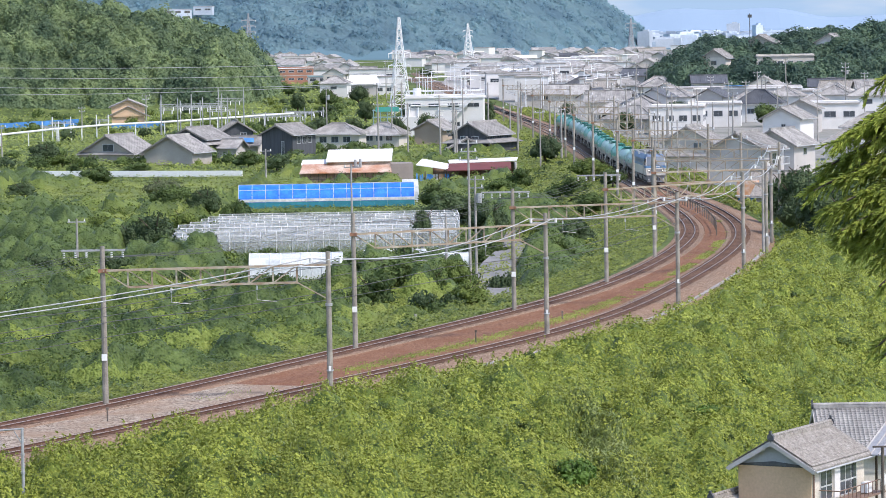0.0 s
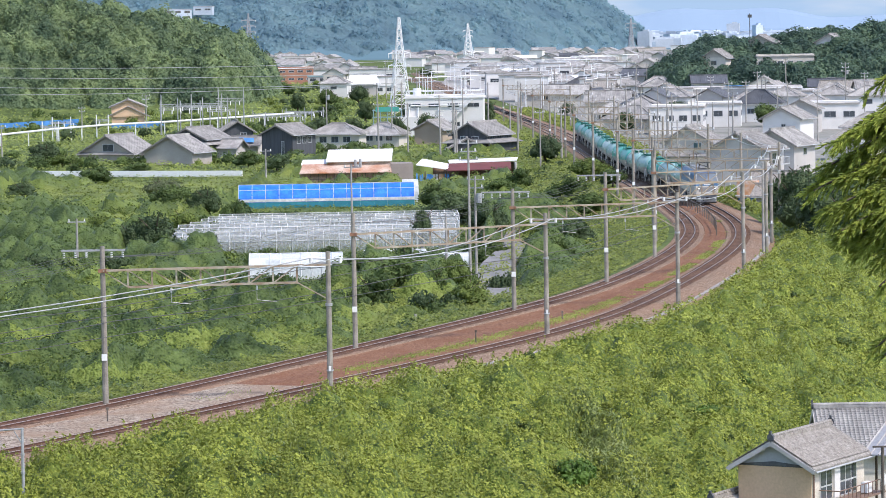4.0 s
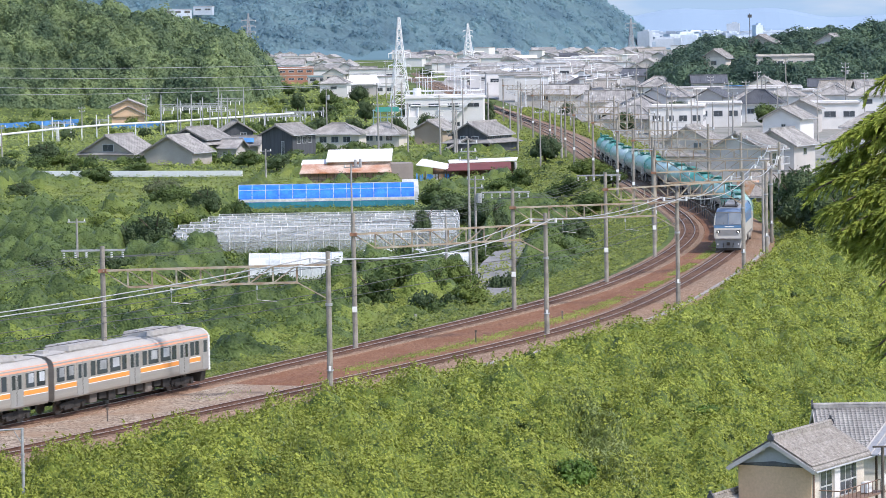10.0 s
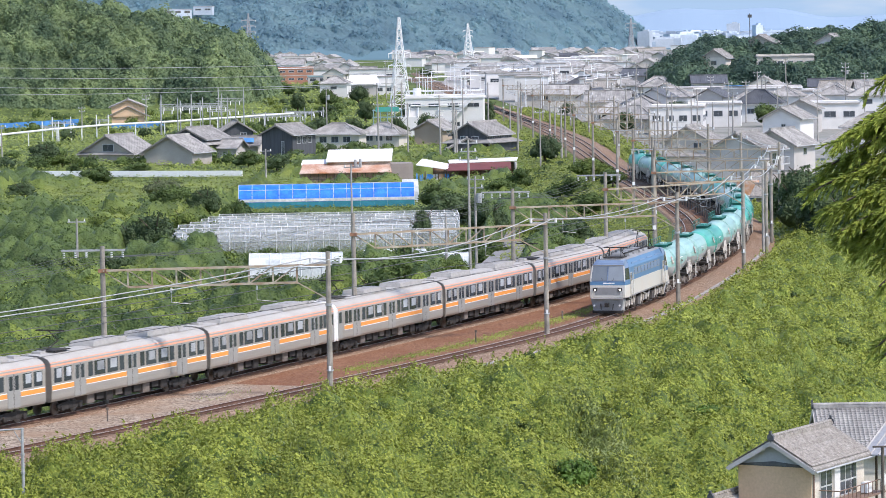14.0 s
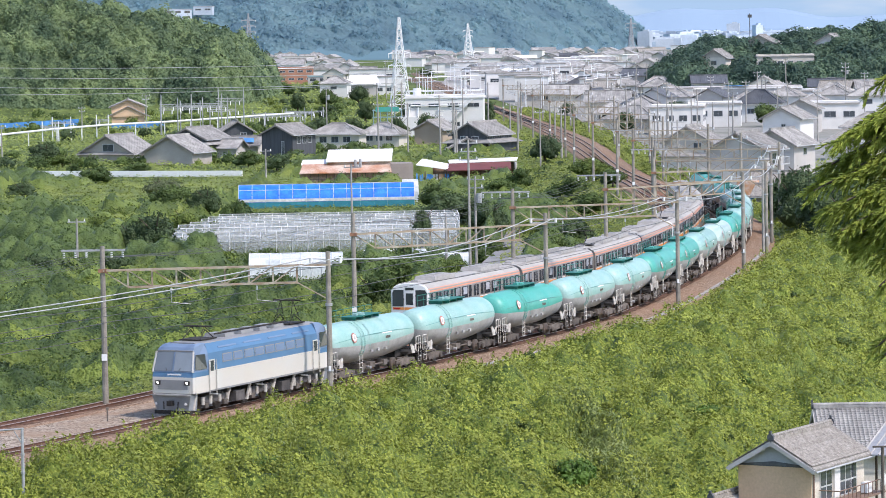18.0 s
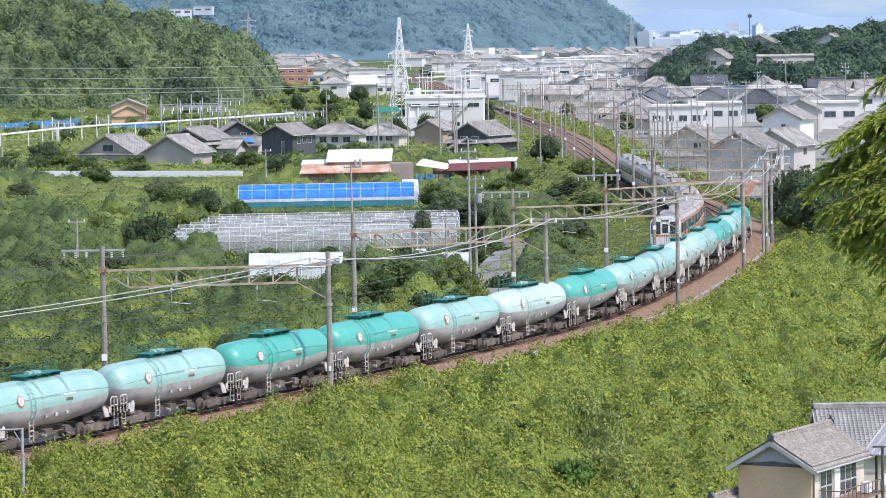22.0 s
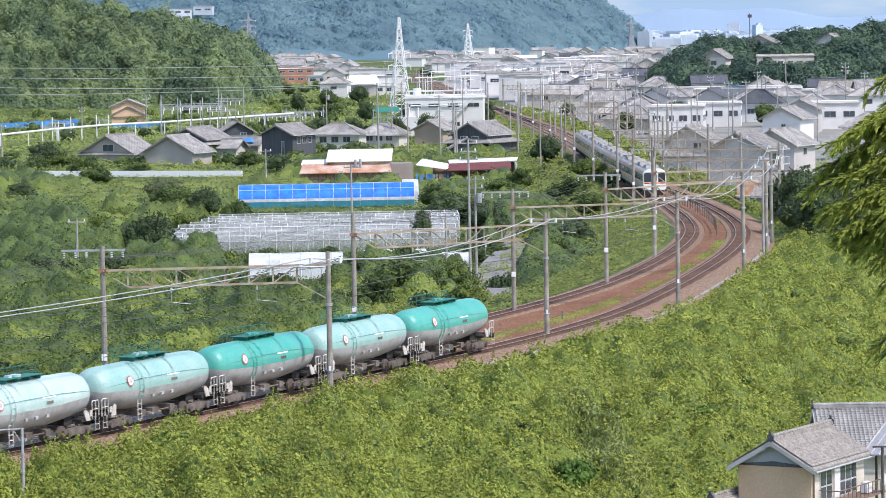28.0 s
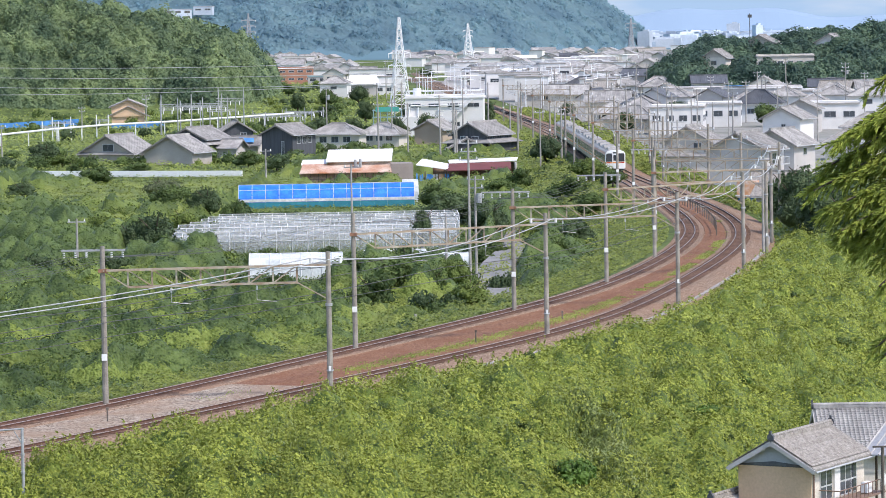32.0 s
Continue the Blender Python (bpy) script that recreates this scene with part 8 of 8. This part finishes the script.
    for w, d, e, r, wall, roof, hip, lab in ((8, 10, 5.2, 2.2, "wall_cream", "tile", False, "cream town house with a grey tiled gable roof"), (8, 9, 5.0, 2.0, "wall_white", "tile", True, "white town house with a hipped grey roof"),
                                             (7, 9, 5.4, 1.8, "wall_grey", "tile_dark", False, "grey town house with a dark roof"), (9, 11, 3.2, 2.4, "wall_cream", "tile", True, "low town house with a broad grey roof"),
                                             (7, 8, 5.4, 1.6, "wall_white", "tile_brown", False, "white town house with a brownish roof"), (8, 12, 4.2, 1.6, "wall_grey", "white_metal", False, "grey workshop with a pale metal roof")):
        h = town_house(w, d, e, r, wall, roof, hip, lab)
        kinds.append([h, False])
    for w, d, e, wall, lab in ((10, 9, 6.2, "wall_white", "white flat-roofed town building"), (18, 10, 7.5, "wall_white", "long white flat-roofed block")):
        h = thing("town_building", lab, "building", None, "houses of the town")
        part("wall", Form().box((0, 0, e / 2 - 0.5), (w, d, e + 1)), wall, h)
        part("roof", Form().box((0, 0, e + 0.15), (w + 0.4, d + 0.4, 0.4)), "concrete", h)
        for x in (-w * 0.25, w * 0.25):
            part("window", Form().box((x, -d / 2 - 0.02, e * 0.7), (w * 0.35, 0.08, 1.1)), "window_pane", h)
        kinds.append([h, False])
    for w, d, e, r, wall, roof, lab in ((9, 11, 5.0, 2.0, "wall_white", "tile", "distant white house with a grey roof"), (9, 12, 4.6, 2.0, "wall_cream", "tile", "distant cream house with a grey roof")):
        h = thing("house", lab, "house", None, "houses of the town")
        part("wall", Form().box((0, 0, e / 2 - 0.5), (w, d, e + 1)), wall, h)
        part("roof", Form().loft([[(-w / 2 - 0.5, s * (d / 2 + 0.5), e), (w / 2 + 0.5, s * (d / 2 + 0.5), e), (0, s * (d / 2 + 0.4), e + r)] for s in (-1, 1)]), roof, h)
        kinds.append([h, False])
    n, tries = 0, 0
    spots = []
    while n < 310 and tries < 12000:
        tries += 1
        y = 1 / rnd.uniform(1 / 2500, 1 / 560)
        u = rnd.uniform(-0.055, 0.125)
        x = y * u
        if abs(x - float(near_x(y))) < 12 + y * 0.004 or height1(x, y) > 1.5:
            continue
        if y < 1300 and abs(x) / y > 0.0 and x < 0 and y < 700:
            continue
        if y < 640 and x < 36:
            continue
        if y < 1000 and u < 0.012 and rnd.random() < 0.75:
            continue
        beside = x > float(near_x(y)) + 14 and u < 0.058 and y > 640
        if not beside and ((u < -0.012 and y < 1150) or (u < 0.02 and y < 900) or (u > 0.058 and y < 820) or (-0.012 < u < 0.06 and y < 1330) or (u < -0.03 and y < 1500)):
            continue
        if any((x - a) ** 2 + (y - b) ** 2 < (9.0 + y * 0.006) ** 2 for a, b in spots):
            continue
        spots.append((x, y))
        if y > 1500 and n % 3:
            k = rnd.choice([8, 8, 9])
        else:
            k = rnd.choice([0, 0, 1, 1, 2, 3, 3, 4, 5, 6, 6, 7] if y > 900 else [0, 1, 1, 2, 3, 3, 4, 6])
        m = pose(x, y, height1(x, y), 0, 0, rnd.choice([0, 90, 180, 270]) + rnd.uniform(-14, 14) - 8)
        if not kinds[k][1]:
            kinds[k][0].matrix_basis = m
            kinds[k][1] = True
        else:
            copy_thing(kinds[k][0], m)
        n += 1
    for i in range(60):
        y = 1 / rnd.uniform(1 / 1900, 1 / 720)
        x = y * rnd.uniform(-0.05, 0.1)
        if abs(x - float(near_x(y))) > 10 and height1(x, y) < 1.5:
            tree(x, y, rnd.uniform(2.2, 4.2), rnd.uniform(3.5, 7.0), rnd.choice(["mid", "dark", "dark"]), group="trees of the town")
    for i in range(70):
        y = 1 / rnd.uniform(1 / 1500, 1 / 600)
        x = y * rnd.uniform(-0.02, 0.1)
        if abs(x - float(near_x(y))) > 6 and height1(x, y) < 1.5:
            pole(x, y, rnd.uniform(8.5, 11.5), rnd.choice([1, 2, 2]), yaw=rnd.uniform(-40, 40), r=0.2)
    # houses on the right-hand hill
    for x, y, w, k in ((78.0, 985.0, 7, "wall_cream"), (112.0, 1000.0, 8, "wall_white"), (93.0, 1010.0, 9, "wall_cream")):
        house(x, y, -20, w, 8, 4.5, 2.2, k, "tile", label="house with a grey roof among the hilltop trees", z=height1(x, y) + 0.6, wins=[("f", 0, 3.0, 1.6, 1.2)])
    # streets and yards between the houses, a sheet just above the ground
    ys, ts = np.concatenate([np.arange(470, 900, 10), np.arange(900, 1500, 30)]), np.linspace(0, 1, 26)
    rows = []
    for y in ys:
        a, b = float(near_x(y)) + 8.5, 0.14 * y
        xs = a + (b - a) * ts
        rows.append([(x, y, z) for x, z in zip(xs, height(xs, np.full(26, y)) + 0.07)])
    g = Form()
    for r0, r1 in zip(rows, rows[1:]):
        for i in range(25):
            if max(r0[i][2], r1[i + 1][2]) < 0.6:
                g.add([r0[i], r0[i + 1], r1[i + 1], r1[i]], [(0, 1, 2, 3)])
    single("town_pavement", g, "town_ground", "worn asphalt and bare earth between the town houses", "pavement", kind="structure")
    # the far city on the plain
    for i in range(150):
        y = rnd.uniform(3000, 4600)
        x = y * rnd.uniform(0.058, 0.128)
        tall = 1.0 if i > 7 else 1.9
        w, d, e = rnd.uniform(10, 34), rnd.uniform(10, 22), rnd.uniform(4, 11) * tall
        w = w if tall == 1 else w * 0.45
        f = Form().box((0, 0, e / 2), (w, d, e)).box((w * 0.1, 0, e + 0.8), (w * 0.4, d * 0.5, 1.6))
        single("city_block", f, rnd.choice(["city_pale", "city_pale", "city_grey"]), "distant city building on the plain, paled by painted haze", "building", pose(x, y, height1(x, y), 0, 0, rnd.uniform(-20, 20)), "far city")
    # the rail yard before the town: low sheds, masts and a pale surface
    a, b, c, d = (Vector((-3.5, 1113.7)), Vector((38.4, 1079.0)), Vector((92.5, 1633.4)), Vector((6.0, 1746.7)))
    single("yard", Form().plate([(*a, -0.9), (*b, -0.9), (*c, -0.9), (*d, -0.9)], (0, 0, 0.5)), "concrete", "pale gravel surface of the rail yard", "yard", kind="structure")
    for i in range(92):
        y = 1 / rnd.uniform(1 / 1450, 1 / 960)
        x = y * rnd.uniform(-0.006, 0.058)
        if abs(x - float(near_x(y))) > 9 and i % 4 == 1:
            w, dd, e = rnd.uniform(4, 9), rnd.uniform(4, 7), rnd.uniform(2.2, 3.4)
            t = thing("yard_shed", "low pale shed in the rail yard", "shed", pose(x, y, -0.8, 0, 0, rnd.uniform(-20, 20)), "yard sheds")
            part("wall", Form().box((0, 0, e / 2), (w, dd, e)), rnd.choice(["wall_white", "wall_grey", "wall_cream"]), t)
            part("roof", Form().box((0, 0, e + 0.15), (w + 0.5, dd + 0.5, 0.25)), rnd.choice(["tile", "white_metal", "tile_brown"]), t)
        elif abs(x - float(near_x(y))) > 4:
            t = thing("yard_mast", "slim pale mast of the rail yard", "mast", pose(x, y, -0.9, 0, 0, rnd.uniform(-15, 15)), "yard masts")
            part("mast", Form().bar((0, 0, 0), (0, 0, 8.5), 0.16, 0.13, n=6), "white_steel", t)
            part("arm", Form().bar((-0.2, 0, 7.6), (3.2, 0, 7.9), 0.08, n=5), "white_steel", t)


build_town()


# ---- the houses below the slope ----
def tile_slope(origin, along, down, n_along, n_down, pitch=0.27, course=0.24):
    """Rows of curved tiles on one slope."""
    f = Form()
    a, d = Vector(along).normalized(), Vector(down).normalized()
    up_ = a.cross(d)
    if up_.z < 0:
        up_ = -up_
    prof = [(0.0, 0.03), (0.2, 0.005), (0.45, 0.0), (0.7, 0.03), (0.85, 0.06), (1.0, 0.03)]
    for r in range(n_down):
        for c in range(n_along):
            o = Vector(origin) + a * (c * pitch) + d * (r * course)
            jig = random.uniform(-0.006, 0.006)
            top = [o + a * (u * pitch) + up_ * (h + 0.0) for u, h in prof]
            low = [o + a * (u * pitch) + d * (course * 1.08) + up_ * (h + 0.035 + jig) for u, h in prof]
            lip = [p - up_ * 0.03 for p in low]
            k = len(f.v)
            f.v += [tuple(p) for p in top + low + lip]
            for i in range(5):
                f.f.append((k + i, k + i + 1, k + 7 + i, k + 6 + i))
                f.f.append((k + 6 + i, k + 7 + i, k + 13 + i, k + 12 + i))
    return f


def tiled_house(x, y, z, yaw, w, d, rise, over, mat_tile, label, wall, gable, tall):
    """A house seen from above: eaves at its own zero height, walls down to the ground."""
    h = thing("tiled_house", label, "house", pose(x, y, z, 0, 0, yaw), "houses below the slope")
    hw, hd = w / 2, d / 2
    part("wall", Form().box((0, 0, -tall / 2 + 0.05), (w, d, tall + 0.1)), wall, h)
    for s in (-1, 1):
        part("gable", Form().plate([(-hw, s * (hd - 0.1), 0.1), (hw, s * (hd - 0.1), 0.1), (0, s * (hd - 0.1), 0.1 + rise)], (0, s * 0.12, 0)), gable, h)
    k = rise / hw
    ro = None
    for s in (-1, 1):
        slab = Form().plate([(0, -hd - over, 0.1 + rise + 0.05), (0, hd + over, 0.1 + rise + 0.05), (s * (hw + over), hd + over, 0.1 - over * k + 0.05), (s * (hw + over), -hd - over, 0.1 - over * k + 0.05)], (0, 0, 0.1))
        sl = part("roof_slope", slab, mat_tile, h)
        ln = math.hypot(hw + over, (hw + over) * k)
        tiles = tile_slope((0, -hd - over, 0.1 + rise + 0.17), (0, 1, 0), (s, 0, -k), int((2 * hd + 2 * over) / 0.27), int(ln / 0.24))
        tagged(part("roof_tiles", tiles, mat_tile, sl), kind="stuff")
        part("gutter", Form().bar((s * (hw + over + 0.06), -hd - over, -over * k + 0.08), (s * (hw + over + 0.06), hd + over, -over * k + 0.08), 0.06, n=6), "frame_metal", sl)
        for e in (-1, 1):
            part("verge_board", Form().beam((s * (hw + over), e * (hd + over + 0.04), 0.06 - over * k), (0, e * (hd + over + 0.04), 0.06 + rise), 0.06, 0.24), "wall_grey", h)
    rd = Form()
    n = int((2 * hd + 2 * over) / 0.3)
    for i in range(n):
        yy = -hd - over + (i + 0.5) * (2 * hd + 2 * over) / n
        rd.bar((0, yy - 0.16, 0.1 + rise + 0.36), (0, yy + 0.15, 0.1 + rise + 0.36), 0.12, 0.105, n=8)
    rd.box((0, 0, 0.1 + rise + 0.23), (0.34, 2 * hd + 2 * over, 0.16))
    part("ridge", rd, mat_tile, h)
    for e in (-1, 1):
        part("ridge_end", Form().bar((0, e * (hd + over), 0.1 + rise + 0.3), (0, e * (hd + over + 0.12), 0.1 + rise + 0.3), 0.24, 0.2, n=9).box((0, e * (hd + over + 0.06), 0.1 + rise + 0.55), (0.12, 0.12, 0.22)), "tile_dark", h, "dark ornamental ridge tile")
    return h


def build_near_houses():
    MAT["gable_board"] = material("pale_grey_gable_board", (0.42, 0.43, 0.45), rough=0.8, vary=0.06, scale=0.6, fine=9)
    MAT["cream_boards"] = material("cream_timber_boards", (0.62, 0.56, 0.47), rough=0.8, vary=0.15, scale=1.0, fine=9)
    MAT["brown_pipe"] = material("brown_downpipe", (0.21, 0.135, 0.10), rough=0.6, vary=0.1)
    fx, fy = 18.35, 196.0                       # ridge end that faces the valley
    yaw = -30.0
    r = Matrix.Rotation(radians(yaw), 2)
    d, w = 7.4, 4.5
    c = Vector((fx, fy)) + r @ Vector((0, d / 2 + 0.45))
    h = tiled_house(c.x - 0.1, c.y, -2.55, yaw, w, d, 1.30, 0.45, "tile_brown", "old two-storey house with tan gable and brownish tiled roof", "wall_tan", "gable_board", 7.4)
    hw, hd = w / 2, d / 2
    part("gable_trim", Form().plate([(-hw - 0.02, -hd - 0.03, 0.0), (hw + 0.02, -hd - 0.03, 0.0), (0, -hd - 0.03, 0.22)], (0, -0.03, 0.08)), "tile_dark", h)
    part("side_boarding", Form().box((hw + 0.03, 0, -1.5), (0.06, d - 0.1, 3.0)), "cream_boards", h, "cream boarded side wall")
    part("downpipe", Form().bar((hw + 0.1, -hd + 0.12, -0.2), (hw + 0.1, -hd + 0.12, -7), 0.06, n=7), "brown_pipe", h)
    for u, ww in ((-1.9, 1.6), (1.2, 2.4)):
        win = part("sliding_window", Form().box((hw + 0.08, u, -1.15), (0.08, ww, 1.75)), "frame_metal", h)
        nn = 2 if ww < 2 else 3
        for i in range(nn):
            part("pane", Form().box((hw + 0.125, u - ww / 2 + ww * (i + 0.5) / nn, -0.75), (0.02, ww / nn - 0.12, 0.8)), "window_pane", win)
            part("pane", Form().box((hw + 0.125, u - ww / 2 + ww * (i + 0.5) / nn, -1.6), (0.02, ww / nn - 0.12, 0.7)), "window_pane", win)
    part("shutter_box", Form().box((hw + 0.12, -0.5, -1.1), (0.16, 0.8, 1.8)), "wall_white", h)
    bal = part("balcony", Form().box((hw + 0.75, 0.4, -2.15), (1.3, 6.6, 0.1)), "brown_pipe", h)
    for k in range(12):
        part("baluster", Form().bar((hw + 1.35, -2.8 + 0.58 * k, -2.1), (hw + 1.35, -2.8 + 0.58 * k, -1.35), 0.022, n=5), "brown_pipe", bal)
    part("balcony_rail", Form().bar((hw + 1.35, -2.85, -1.35), (hw + 1.35, 3.7, -1.35), 0.035, n=6), "brown_pipe", bal)
    part("balcony_rail", Form().bar((hw + 0.1, -2.85, -1.35), (hw + 1.35, -2.85, -1.35), 0.035, n=6), "brown_pipe", bal)
    ac = part("aircon_unit", Form().box((hw + 0.8, 2.3, -1.75), (0.4, 0.8, 0.6)), "white_steel", h)
    dish = Form()
    dish.loft([[(hw + 1.5 + 0.08 * q, 2.9 + q * 0.42 * math.cos(t), -1.35 + q * 0.42 * math.sin(t)) for t in np.linspace(0, 2 * math.pi, 15)[:-1]] for q in (0.05, 0.5, 0.8, 1.0)])
    part("satellite_dish", dish, "white_steel", h, "round white dish", smooth=True)
    # lower side roof
    l = tiled_house(c.x - 4.3, c.y - 1.8, -5.5, yaw, 3.4, 4.6, 1.0, 0.35, "tile_brown", "low side wing with a tiled gable roof", "wall_tan", "gable_board", 5.4)
    # the larger roof behind
    x2, y2 = 26.2, 214.0
    b = tiled_house(x2 + 2.6, y2, -3.5, 90.0, 7.0, 11.5, 2.0, 0.5, "tile", "house with a broad grey tiled roof below the slope", "wall_cream", "wall_cream", 7.0)
    s = thing("sheet_roof", "pale ribbed metal sheet roof over the passage", "roof", pose(24.6, 203.0, -2.0, 0, 0, -30), "houses below the slope")
    for k in range(4):
        part("sheet", Form().plate([(0.2 + 0.5 * k, -1.4, -0.65), (0.66 + 0.5 * k, -1.4, -0.65), (0.66 + 0.5 * k, 2.6, 1.0), (0.2 + 0.5 * k, 2.6, 1.0)], (0, 0, 0.05)), "galvanized", s)
        part("seam", Form().beam((0.2 + 0.5 * k, -1.4, -0.58), (0.2 + 0.5 * k, 2.6, 1.07), 0.05, 0.08), "wall_grey", s)
    for q in (0.3, 2.0):
        part("post", Form().box((q, 0.4, -4.2), (0.12, 0.12, 8.0)), "timber", s)
    p = thing("utility_pole", "rusty steel pole beside the balcony", "utility pole", pose(24.15, 193.0, height1(24.15, 193.0)))
    part("pole", Form().bar((0, 0, 0), (0, 0, 9.2), 0.1, 0.09, n=8), "gear", p)
    part("cap", Form().box((-0.1, 0, 9.2), (0.9, 0.1, 0.1)), "gear", p)
    # steel pole with a bracket in the weeds
    x, y = -20.8, 171.0
    z = height1(x, y)
    q = thing("steel_pole", "galvanized steel pole with a horizontal bracket in the weeds", "pole", pose(x, y, z))
    part("pole", Form().bar((0, 0, -0.3), (0, 0, 3.25 - z), 0.085, 0.075, n=10), "galvanized", q)
    part("bracket", Form().bar((0.1, 0, 3.2 - z), (-2.2, 0, 3.1 - z), 0.05, n=6), "galvanized", q)
    part("brace", Form().bar((-0.05, 0, 2.5 - z), (-0.4, 0, 3.1 - z), 0.03, n=5), "galvanized", q)
    for zz in (1.9, 1.0):
        part("collar", Form().bar((0, 0, zz - z), (0, 0, zz + 0.1 - z), 0.11, n=10), "galvanized", q)


build_near_houses()


motions()
